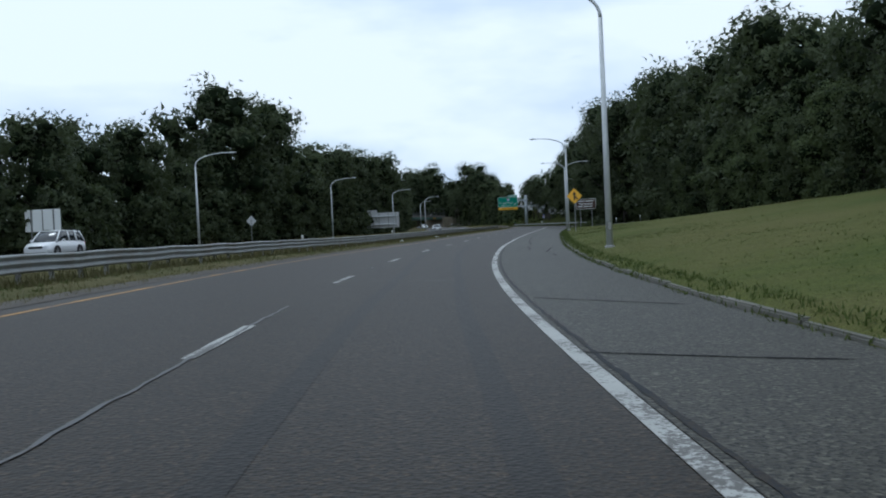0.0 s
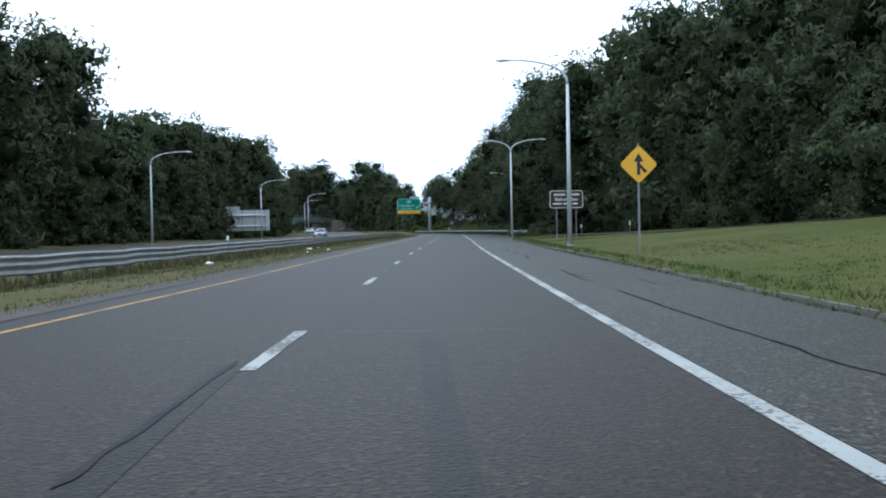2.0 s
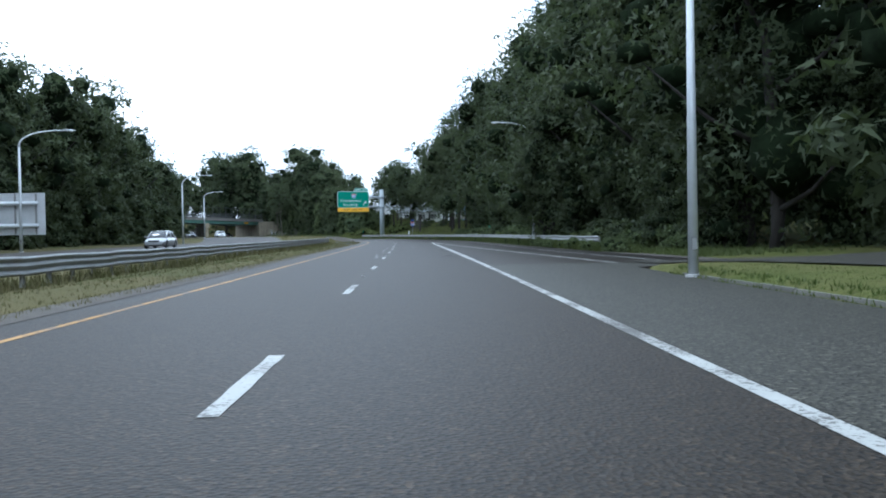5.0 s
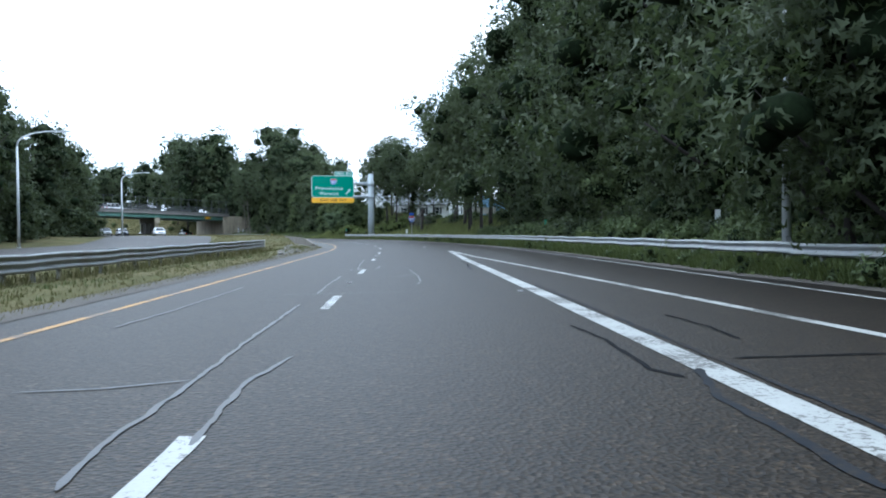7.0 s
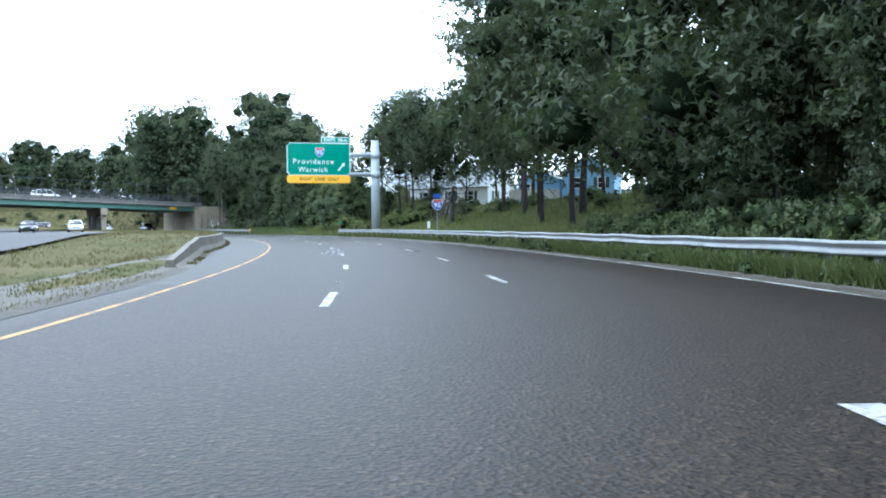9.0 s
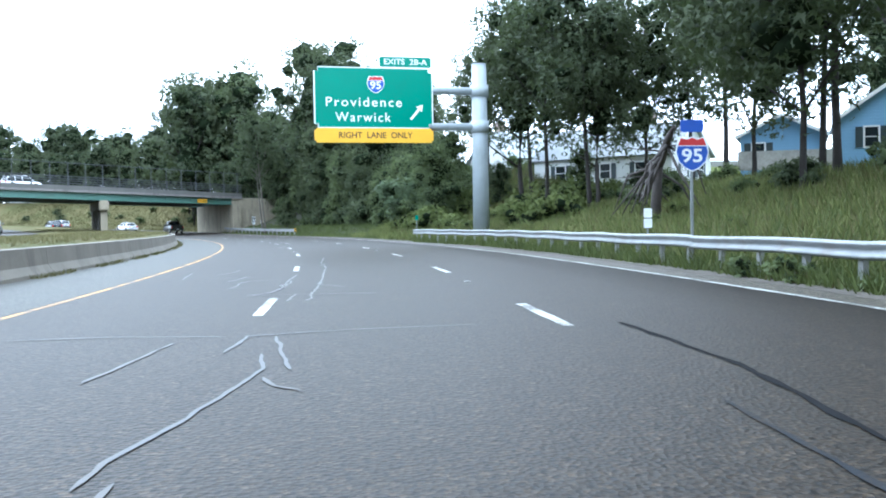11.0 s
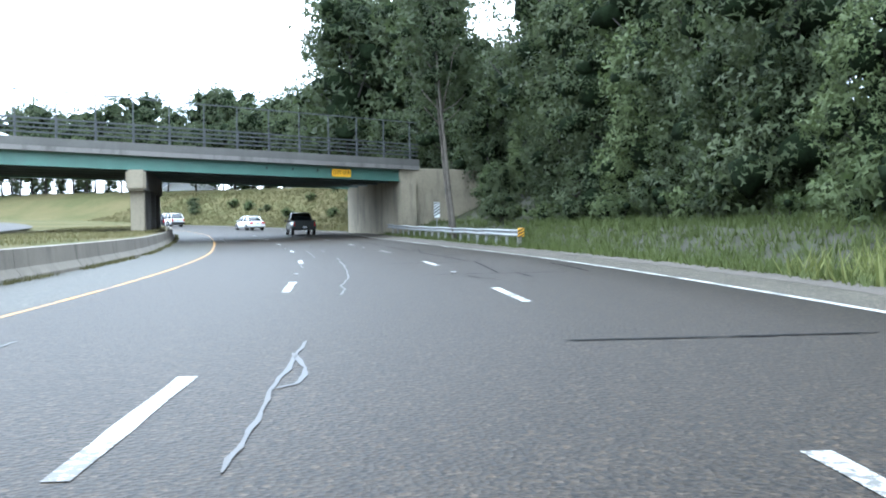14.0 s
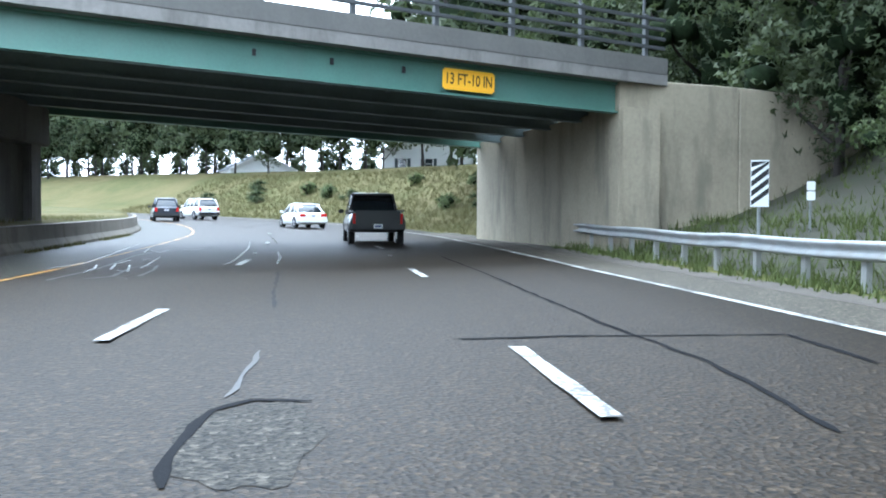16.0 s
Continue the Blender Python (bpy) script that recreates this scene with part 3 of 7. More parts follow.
def leaf_cloud(seed, blobs, count, size, droop=0.0):
    """Twigs of two pointed leaves in small overlapping boughs on the outer shells of blobs, with a rounded normal at each vertex."""
    rng = np.random.default_rng(seed)
    cen = np.array([tuple(b[0]) for b in blobs])
    rad = np.array([b[1] for b in blobs])
    flat = np.array([b[2] for b in blobs])
    tries = max(8, count // 2)
    pick = rng.choice(len(blobs), tries, p=rad ** 2 / (rad ** 2).sum())
    d = unit(rng.normal(size=(tries, 3)) + (0, 0, 0.2))
    squash = np.stack([np.ones(tries), np.ones(tries), flat[pick]], 1)
    heart = cen[pick] + d * squash * rad[pick, None] * rng.uniform(0.72, 1.08, (tries, 1))
    inside = (np.linalg.norm(heart[:, None] - cen[None], axis=2) < 0.72 * rad[None]).any(1)
    heart, pick = heart[~inside], pick[~inside]
    heart, pick = heart[:max(4, count // 7)], pick[:max(4, count // 7)]
    reach = rad[pick] * rng.uniform(0.2, 0.42, len(pick)) + size * 0.4
    own = rng.integers(0, len(pick), count)
    away = rng.normal(size=(count, 3)) * (0.55, 0.55, 0.34)
    p = heart[own] + away * reach[own, None]
    p[:, 2] -= droop * 0.3 * rng.random(count)
    soft = unit(0.8 * (p - cen[pick[own]]) / rad[pick[own], None] + 0.8 * away + 0.2 * rng.normal(size=(count, 3)) + (0, 0, 0.2))
    face = unit(soft + 0.7 * rng.normal(size=(count, 3)) + (0, 0, 0.3))
    along = unit(np.cross(face, rng.normal(size=(count, 3))))
    side = np.cross(face, along)
    twig = []
    for sx in (-1, 1):
        ln = size * rng.uniform(0.55, 1.25, (count, 1))
        way = unit(along + sx * side * rng.uniform(0.25, 1.1, (count, 1)) + face * rng.uniform(-0.35, 0.15, (count, 1)))
        wide = np.cross(face, way) * ln * rng.uniform(0.17, 0.27, (count, 1))
        twig.append(np.stack([p + way * ln * 0.05 - wide, p + way * ln * 0.15 + wide, p + way * ln], 1))
    tri = np.concatenate(twig)
    soft = np.tile(unit(soft + 0.22 * face), (2, 1))
    turn = (np.cross(tri[:, 1] - tri[:, 0], tri[:, 2] - tri[:, 0]) * soft).sum(1) < 0
    tri[turn] = tri[turn][:, ::-1]
    return tri.reshape(-1, 3), np.arange(6 * count).reshape(-1, 3), np.repeat(soft, 3, axis=0)


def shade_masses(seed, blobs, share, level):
    """The lumpy inside of each bough mass, coloured dark as painted shade, which keeps most of the sky from showing
    through.
    """
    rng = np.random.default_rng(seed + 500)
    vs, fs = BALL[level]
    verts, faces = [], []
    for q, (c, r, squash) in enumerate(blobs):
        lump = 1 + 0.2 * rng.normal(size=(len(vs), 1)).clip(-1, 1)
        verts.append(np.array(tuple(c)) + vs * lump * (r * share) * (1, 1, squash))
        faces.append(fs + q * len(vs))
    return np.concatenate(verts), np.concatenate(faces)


def crown_data(seed, blobs, count, size, droop=0.0, share=0.62, level=1):
    """Vertices, faces, material slots and normals of a crown."""
    verts, quads, normals = leaf_cloud(seed, blobs, count, size, droop)
    faces, slots = quads.tolist(), [0] * len(quads)
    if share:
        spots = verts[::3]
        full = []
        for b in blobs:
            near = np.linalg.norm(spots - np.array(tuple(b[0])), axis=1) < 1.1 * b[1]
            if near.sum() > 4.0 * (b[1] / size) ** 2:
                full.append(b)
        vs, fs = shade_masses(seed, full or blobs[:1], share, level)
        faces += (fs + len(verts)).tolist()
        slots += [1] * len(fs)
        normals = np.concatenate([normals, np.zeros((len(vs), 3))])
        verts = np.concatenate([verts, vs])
    return verts, faces, slots, normals


def leafy_object(name, data, leaf, parent=None):
    verts, faces, slots, normals = data
    ob = mesh_object(name, verts.tolist(), faces, leaf, parent, None, True)
    ob.data.materials.append(M_CROWN_SHADE)
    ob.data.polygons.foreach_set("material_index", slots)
    ob.data.normals_split_custom_set_from_vertices(normals.tolist())
    return ob


def crown_object(name, rng, blobs, count, size, leaf, parent, droop=0.0, share=0.62, level=1):
    return leafy_object(name, crown_data(rng.randrange(10 ** 6), blobs, count, size, droop, share, level), leaf, parent)


def make_tree(seed, height, spread, low, leaf=None, count=2600, bark=None, lean=0.0, size=0.5, gaps=0.0, thick=1.0):
    """A broad-leaved tree: low is the share of the height below the crown."""
    rng = random.Random(seed)
    ob = thing("tree", Matrix.Identity(4), "tall broad-leaved tree in full summer leaf on the roadside bank", "tree", "roadside trees")
    bm = bmesh.new()
    r0 = 0.019 * height * thick * rng.uniform(0.8, 1.1)
    tops, pts = [], []
    x = y = 0.0
    for i in range(8):
        f = i / 7
        pts.append((x, y, -0.6 + (height * 0.8 + 0.6) * f))
        x += rng.uniform(-0.15, 0.15) * spread * 0.15 + lean * 0.2
        y += rng.uniform(-0.15, 0.15) * spread * 0.15
    tube(bm, pts, [r0 * (1.25 if i == 0 else 1 - 0.11 * i) for i in range(8)], 8)
    blobs = []
    limbs = 9
    for i in range(limbs):
        f = low + (0.78 - low) * i / (limbs - 1)
        base = Vector(pts[min(7, int(f / 0.8 * 7))])
        a = i * 2.4 + rng.uniform(-0.5, 0.5)
        reach = spread * (0.95 - 0.45 * abs(f - 0.45)) * rng.uniform(0.55, 0.95) * (1 - 0.6 * (i / 8) ** 2)
        end = Vector((base.x + math.cos(a) * reach, base.y + math.sin(a) * reach, f * height + reach * rng.uniform(0.2, 0.55)))
        mid = base.lerp(end, 0.5) + Vector((0, 0, -0.08 * reach))
        tube(bm, [base, mid, end], [r0 * 0.4, r0 * 0.25, r0 * 0.08], 6)
        for q in range(3):
            t = rng.uniform(0.55, 1.05)
            p = base.lerp(end, t) + Vector((rng.uniform(-1, 1), rng.uniform(-1, 1), rng.uniform(-0.4, 0.8))) * spread * 0.22
            blobs.append((p, spread * rng.uniform(0.2, 0.36), rng.uniform(0.7, 0.95)))
    top = Vector(pts[-1])
    for q in range(6):
        blobs.append((top + Vector((rng.uniform(-1, 1) * spread * 0.4, rng.uniform(-1, 1) * spread * 0.4, rng.uniform(-0.1, 0.07) * height)), spread * rng.uniform(0.2, 0.34), 0.9))
    for q in range(10):
        f = low + 0.06 + (0.79 - low) * q / 9
        p = Vector(pts[min(7, int(f / 0.8 * 7))])
        blobs.append((Vector((p.x, p.y, f * height)) + Vector((rng.uniform(-1, 1), rng.uniform(-1, 1), 0)) * spread * 0.2, spread * (0.52 - 0.22 * abs(f - 0.4)) * rng.uniform(0.85, 1.1), 0.9))
    if gaps:
        blobs = [b for b in blobs if rng.random() > gaps]
    part("trunk", bm, bark or M_BARK, ob, "grey-brown trunk and limbs")
    crown_object("crown", rng, blobs, count, size, leaf or M_LEAF, ob, 0.0, 0.3 if gaps else 0.5, 1)
    return ob


def make_shrub(seed, height, spread, leaf=None, count=700, size=0.28):
    rng = random.Random(seed)
    ob = thing("shrub", Matrix.Identity(4), "dense green shrub growing on the roadside bank", "shrub", "bank shrubs")
    blobs, bm = [], bmesh.new()
    for i in range(9):
        a, r = rng.uniform(0, 6.28), rng.uniform(0, 0.75) * spread
        z = rng.uniform(0.25, 0.8) * height
        p = Vector((math.cos(a) * r, math.sin(a) * r, z))
        blobs.append((p, rng.uniform(0.25, 0.42) * spread, rng.uniform(0.6, 0.9)))
        tube(bm, [(p.x * 0.2, p.y * 0.2, -0.3), (p.x * 0.5, p.y * 0.5, z * 0.6), p], [0.05, 0.035, 0.012], 5)
    part("woody_base", bm, M_BARK, ob)
    crown_object("foliage", rng, blobs, count, size, leaf or M_LEAF_LIGHT, ob, 0.0, 0.55, 1)
    return ob


def kinds(count, size, seed):
    return [make_tree(seed + 1, 15, 5.0, 0.14, None, count, size=size), make_tree(seed + 2, 18, 5.6, 0.16, None, count, size=size),
            make_tree(seed + 3, 13, 4.8, 0.04, M_LEAF_LIGHT, count, size=size), make_tree(seed + 4, 18.5, 6.2, 0.14, None, count, size=size),
            make_tree(seed + 5, 16, 6.0, 0.04, None, count, size=size), make_tree(seed + 6, 12, 4.4, 0.0, None, count, size=size)]


T = kinds(2700, 0.52, 10)
N = kinds(6000, 0.34, 40)
OPEN_TREES = [make_tree(21, 15, 5.2, 0.28, None, 6200, size=0.34, gaps=0.05, thick=0.62), make_tree(22, 17, 4.8, 0.32, None, 6200, size=0.34, gaps=0.06, thick=0.6), make_tree(24, 17, 5.0, 0.45, None, 5600, size=0.34, gaps=0.04, thick=0.55)]
HIGH_TREES = [make_tree(25, 16, 5.6, 0.2, None, 2700, size=0.5, thick=0.7), make_tree(26, 15, 6.0, 0.24, None, 2700, size=0.5, thick=0.7)]
PALE = make_tree(23, 17, 3.6, 0.5, None, 2800, M_PALEBARK, size=0.32, gaps=0.2, thick=0.4, lean=-0.9)
SUMAC = make_shrub(34, 3.8, 2.7, M_LEAF_SUMAC, 2600, 0.3)
SHRUBS = [make_shrub(31, 2.0, 1.7, count=560, size=0.27), make_shrub(32, 1.5, 1.5, count=500, size=0.25), make_shrub(33, 2.6, 2.0, M_LEAF, 640, 0.3)]
VINES = [make_shrub(37, 1.3, 2.0, M_LEAF_VINE, 620, 0.24), make_shrub(38, 1.0, 1.6, M_LEAF_VINE, 520, 0.22)]
for form in VINES:
    tagged(form, "low yellow-green vines sprawling over the grassy bank", "vine", "bank vines")
_used = set()
_rng = random.Random(77)


def plant(ob, s, u, size=1.0, turn=None, sink=0.15, height=None):
    """A copy of a tree or shrub at a place on the ground."""
    m = at(s, u, ground_rise(s, u) - sink) @ Matrix.Rotation(_rng.uniform(0, 6.28) if turn is None else turn, 4, "Z")
    if ob.name in _used:
        ob = copy_thing(ob, m)
    else:
        _used.add(ob.name)
        ob.matrix_basis = m
    ob.scale = (size, size, size * (height or 1.0))
    return ob


def grove(kinds, s0, s1, step, u0, u1, h0, h1, rows=1, depth=6.0, woods=None):
    """Rows of trees between two stations; u0, u1 the offset of the front row at each end, h0, h1 the sizes. Rows past the first join the woods."""
    for r in range(rows):
        s = s0 + (step * 0.5 if r % 2 else 0)
        while s <= s1:
            f = (s - s0) / max(1.0, s1 - s0)
            u = u0 + (u1 - u0) * f
            u += math.copysign(r * depth, u) + _rng.uniform(-1.3, 1.3)
            size = (h0 + (h1 - h0) * f) * _rng.uniform(0.86, 1.12) * (1 + 0.06 * r)
            q = s + _rng.uniform(-1.5, 1.5)
            deep = 0.5 if size < 0.75 else 0.2
            if woods is None or (r == 0 and kinds):
                plant(_rng.choice(kinds), q, u, size, sink=deep)
            else:
                woods.append((_rng.choice(BACK if kinds else BACK_LOW), q, u, size, _rng.uniform(0, 6.28)))
            s += step


def back_tree(seed, height, spread):
    """Vertices, faces and material slots of a tree deep in the woods."""
    rng = random.Random(seed)
    blobs = []
    for i in range(26):
        a, f = rng.uniform(0, 6.28), 0.1 + 0.76 * i / 25
        reach = spread * rng.uniform(0.1, 0.75) * (1.1 - 0.75 * f)
        blobs.append((Vector((math.cos(a) * reach, math.sin(a) * reach, f * height)), spread * rng.uniform(0.3, 0.42), 0.85))
    return crown_data(seed, blobs, 1400, 0.8, 0.0, 0.5, 1)


BACK = [back_tree(61, 15, 5.2), back_tree(62, 16.5, 5.6), back_tree(63, 15.5, 5.8)]


BACK_LOW = [back_tree(64, 12, 4.8), back_tree(65, 13, 5.2)]


def build_woods(name, spots, label):
    verts, faces, slots, normals, base = [], [], [], [], 0
    for (vs, fs, sl, nm), s, u, size, turn in spots:
        m = np.array(at(s, u, ground_rise(s, u) - (0.5 if size < 0.7 else 0.2)) @ Matrix.Rotation(turn, 4, "Z"))
        verts.append(size * vs @ m[:3, :3].T + m[:3, 3])
        normals.append(nm @ m[:3, :3].T)
        faces += [[i + base for i in f] for f in fs]
        base += len(vs)
        slots += sl
    ob = leafy_object(name, (np.concatenate(verts), faces, slots, np.concatenate(normals)), M_LEAF)
    return tagged(ob, label, "woods", kind="stuff")


LOWT, LOWN = [T[4], T[5], T[2]], [N[4], N[5], N[2]]
WR, WL, WF = [], [], []
# behind the lawn
grove([T[0], T[1], T[4]], -10, 60, 7.5, 33.0, 30.0, 0.9, 0.95, 2, 7, WR)
grove([T[0], T[1], T[4]], 66, 152, 7.0, 29.0, 24.0, 0.98, 1.45, 2, 7, WR)
grove(LOWN, -4, 160, 6.4, 29.5, 21.0, 0.6, 0.72)
def make_conifer(seed, height):
    rng = random.Random(seed)
    ob = thing("conifer", Matrix.Identity(4), "tall dark spruce standing above the other trees", "tree")
    bm = bmesh.new()
    tube(bm, [(0, 0, -0.5), (0, 0, height * 0.5), (0, 0, height)], [0.24, 0.15, 0.02], 8)
    part("trunk", bm, M_BARK, ob)
    blobs = []
    z = height * 0.15
    while z < height - 0.4:
        reach = 3.0 * (1 - z / height) ** 0.8 + 0.25
        for i in range(6):
            a = rng.uniform(0, 6.28)
            for f in (0.45, 0.8, 1.0):
                r = reach * f * rng.uniform(0.85, 1.1)
                blobs.append((Vector((math.cos(a) * r, math.sin(a) * r, z - 0.18 * r)), 0.24 + 0.12 * reach * (1.2 - f), 0.5))
        z += 0.75
    crown_object("crown", rng, blobs, 5200, 0.24, M_LEAF, ob, droop=0.4)
    return ob


spruce = make_conifer(91, 19)
spruce.matrix_basis = at(46, 29.5, ground_rise(46, 29.5) - 0.2)
spare = copy_thing(spruce, at(42, 33.5, ground_rise(42, 33.5) - 0.2))
# close along the slip road and guardrail
grove([N[1], N[3], N[1]], 156, 262, 6.5, 18.0, 15.5, 1.32, 1.28, 2, 6, WR)
grove(LOWN, 160, 256, 5.0, 16.2, 14.8, 0.62, 0.6)
# far side of the opposing road
grove([T[0], T[4]], 20, 104, 7.0, -37.0, -37.0, 0.76, 0.82, 2, 6, WL)
grove([T[1], T[3]], 110, 134, 7.0, -37.0, -37.0, 1.15, 1.15, 2, 6, WL)
grove([T[0], T[4]], 141, 176, 7.0, -37.0, -37.0, 0.98, 1.02, 2, 6, WL)
grove([T[1], T[3]], 182, 247, 7.0, -37.0, -37.0, 0.95, 1.08, 2, 6, WL)
grove([T[0], T[4]], 252, 320, 7.0, -38.0, -42.0, 1.05, 0.95, 2, 6, WL)
grove(None, 20, 330, 6.5, -33.0, -35.0, 0.5, 0.55, woods=WL)
for s, u, i, size in ((291, -35.5, 4, 0.92), (298, -34.5, 0, 0.86), (306, -34, 4, 0.8), (314, -33.5, 0, 0.74), (321, -33.5, 4, 0.66), (328, -33, 5, 0.72)):
    plant(T[i], s, u, size)
# wooded bank before the bridge
grove([N[1], N[4], N[0]], 358, 386, 7.0, 17.0, 17.0, 0.85, 0.95, 1)
grove(None, 373, 389, 6.0, 23.5, 23.5, 0.95, 0.95, woods=WR)
for s, u, i, size in ((389, 19.5, 4, 1.25), (395, 21.5, 1, 1.3), (402, 22.0, 3, 1.3), (388, 26.0, 1, 0.95), (396, 28.5, 4, 0.95), (403, 30.0, 1, 1.0), (393, 17.0, 5, 0.42), (398, 20.0, 2, 0.4), (387, 15.5, 5, 0.5), (402, 22.5, 5, 0.5), (399, 18.0, 2, 0.45), (404, 19.5, 5, 0.5), (408, 20.5, 2, 0.55), (405, 24.0, 5, 0.6), (400, 15.5, 2, 0.3), (412, 19.5, 5, 0.55), (395, 14.8, 5, 0.3)):
    plant(N[i], s, u, size)
grove(LOWN, 349, 384, 4.6, 14.4, 15.0, 0.5, 0.64)
# beyond the bridge
for s, u, i, size in ((433, 13.0, 1, 1.45), (439, 17.0, 1, 1.5), (447, 20.0, 1, 1.5), (428, 19.0, 4, 1.5), (436, 23.0, 1, 1.5)):
    plant(T[i], s, u, size)
grove(HIGH_TREES, 436, 590, 6.5, 29.0, 27.0, 0.85, 0.85, 1)
grove(HIGH_TREES, 432, 600, 7.0, 38.0, 36.0, 1.25, 1.25, 1)
grove(None, 450, 600, 5.0, 46.0, 44.0, 0.45, 0.45, woods=WF)
grove([T[1], T[3]], 424, 452, 8.5, 36.0, 38.0, 1.0, 0.8, 2, 7, WF)
grove([T[0], T[1], T[4]], 326, 420, 6.0, -50.0, -56.0, 0.85, 0.9, 3, 6, WL)
grove([T[1], T[3], T[4]], 425, 590, 7.0, -44.0, -40.0, 0.85, 0.8, 2, 6, WF)
grove(None, 424, 590, 4.2, -40.0, -37.0, 0.42, 0.4, woods=WF)
grove(None, 330, 420, 4.5, -43.0, -47.0, 0.6, 0.65, woods=WL)
# behind the houses
grove([T[1], T[0], T[3]], 250, 284, 8.0, 46.0, 50.0, 0.8, 0.8, 2, 7, WR)
grove(None, 290, 345, 7.0, 58.0, 66.0, 0.5, 0.5, woods=WR)
build_woods("woodland", WR, "dense dark green woods behind the roadside trees")
build_woods("woodland_west", WL, "dense dark green woods beyond the opposing carriageway")
build_woods("woodland_north", WF, "dense green woods on the rise past the bridge")
# yard trees by the houses
for s, u, i, size in ((270, 14.2, 0, 1.4), (275, 16.5, 1, 1.3), (277.5, 14.6, 0, 1.2), (284, 16.5, 0, 1.3), (291, 17.5, 1, 1.12), (299, 18.5, 0, 1.05), (319, 18, 1, 0.75), (309, 22, 0, 0.9),
                      (323, 23, 0, 0.9)):
    plant(OPEN_TREES[i], s, u, size)
for s, u, size in ((331, 22, 0.3), (337, 18, 0.3)):
    plant(_rng.choice(LOWN), s, u, size)
for s, u, size in ((393.3, 10.9, 0.95), (388.8, 10.0, 1.0)):
    plant(PALE, s, u, size, 0.3)
# shrubs
for s in np.arange(160, 262, 1.9):
    plant(_rng.choice(SHRUBS), s + _rng.uniform(-1, 1), right_edge(s) + _rng.uniform(2.6, 4.4), _rng.uniform(0.5, 0.9))
for s in np.arange(262, 330, 2.2):
    plant(_rng.choice(SHRUBS), s, right_edge(s) + _rng.uniform(8.0, 14.0), _rng.uniform(0.5, 0.9))
for s in np.arange(263, 318, 2.0):
    plant(_rng.choice(VINES), s, right_edge(s) + _rng.uniform(3.0, 8.5), _rng.uniform(0.25, 0.5))
for s in np.arange(318, 348, 0.75):
    plant(_rng.choice(VINES), s, right_edge(s) + _rng.uniform(3.4, 11.0), _rng.uniform(0.6, 1.25))
for s in np.arange(164, 262, 2.4):
    plant(_rng.choice(VINES), s, rail_line(s) + _rng.uniform(0.5, 1.6), _rng.uniform(0.35, 0.7))
for s in np.arange(348, 398, 2.2):
    plant(_rng.choice(SHRUBS), s, right_edge(s) + _rng.uniform(4.0, 6.5), _rng.uniform(0.5, 0.9))
for s in np.arange(424, 490, 5.0):
    plant(_rng.choice(SHRUBS), s, right_edge(s) + _rng.uniform(4.0, 12.0), _rng.uniform(0.5, 0.8))
for s in np.arange(163, 262, 1.4):
    plant(_rng.choice(SHRUBS[:2]), s, right_edge(s) + _rng.uniform(2.2, 3.6), _rng.uniform(0.45, 0.8))
for s in np.arange(160, 184, 0.9):
    plant(_rng.choice(SHRUBS[:2]), s, lerp(s, [160, 166, 178, 210], [12.2, 11.9, 11.4, 10.7]) - _rng.uniform(0.2, 0.7), _rng.uniform(0.3, 0.5))
plant(N[0], 185.5, 12.2, 0.85)
plant(N[0], 187.6, 11.9, 0.7)
plant(N[5], 181.5, 13.2, 0.6)
plant(N[2], 186.5, 13.6, 0.6)
plant(SUMAC, 345.5, 13.2, 1.2)
plant(SUMAC, 341.0, 14.6, 0.85)
for s in np.arange(342, 360, 0.8):
    plant(_rng.choice(SHRUBS[:2]), s, _rng.uniform(13.5, 23.0), _rng.uniform(0.7, 1.25))
def station(x, y):
    """Stations of a place of the plan."""
    i = int(np.argmin((_X - x) ** 2 + (_Y - y) ** 2))
    h = float(_H[i])
    return float(_S[i]), (x - float(_X[i])) * math.cos(h) + (y - float(_Y[i])) * math.sin(h)


for x, y, i, size in ((74.2, 337.0, 1, 1.0), (74.9, 333.0, 2, 0.95), (75.6, 326.0, 2, 0.92), (76.5, 343.5, 2, 0.95), (74.5, 349.0, 2, 0.8), (82.5, 313.0, 2, 1.05), (88.0, 308.0, 1, 1.0), (83.0, 324.0, 2, 1.0), (86.0, 335.0, 2, 0.95), (79.0, 306.0, 2, 1.1)):
    plant(OPEN_TREES[i], *station(x, y), size)
for x, y, i, size in ((69.6, 347.0, 2, 0.55), (71.5, 352.0, 2, 0.6), (101.0, 335.0, 3, 0.9), (92.0, 302.0, 1, 0.95), (98.0, 311.0, 4, 0.95), (86.0, 297.0, 0, 0.9)):
    plant(N[i], *station(x, y), size)
# on the fill beside the abutment
for x, y, i, size in ((27.0, -2.5, 0, 0.75), (31.0, 1.5, 1, 0.8), (36.0, -3.0, 4, 0.75), (30.0, 6.5, 3, 0.8), (40.0, 3.0, 1, 0.8), (35.0, 9.0, 0, 0.85), (28.5, 12.0, 5, 0.9), (44.0, -4.0, 0, 0.8)):
    c = Vector((34.6, 400.8, 0)) + Matrix.Rotation(math.atan2(13.0, 15.7), 3, "Z") @ Vector((x, y, 0))
    plant(N[i], *station(c.x, c.y), size)


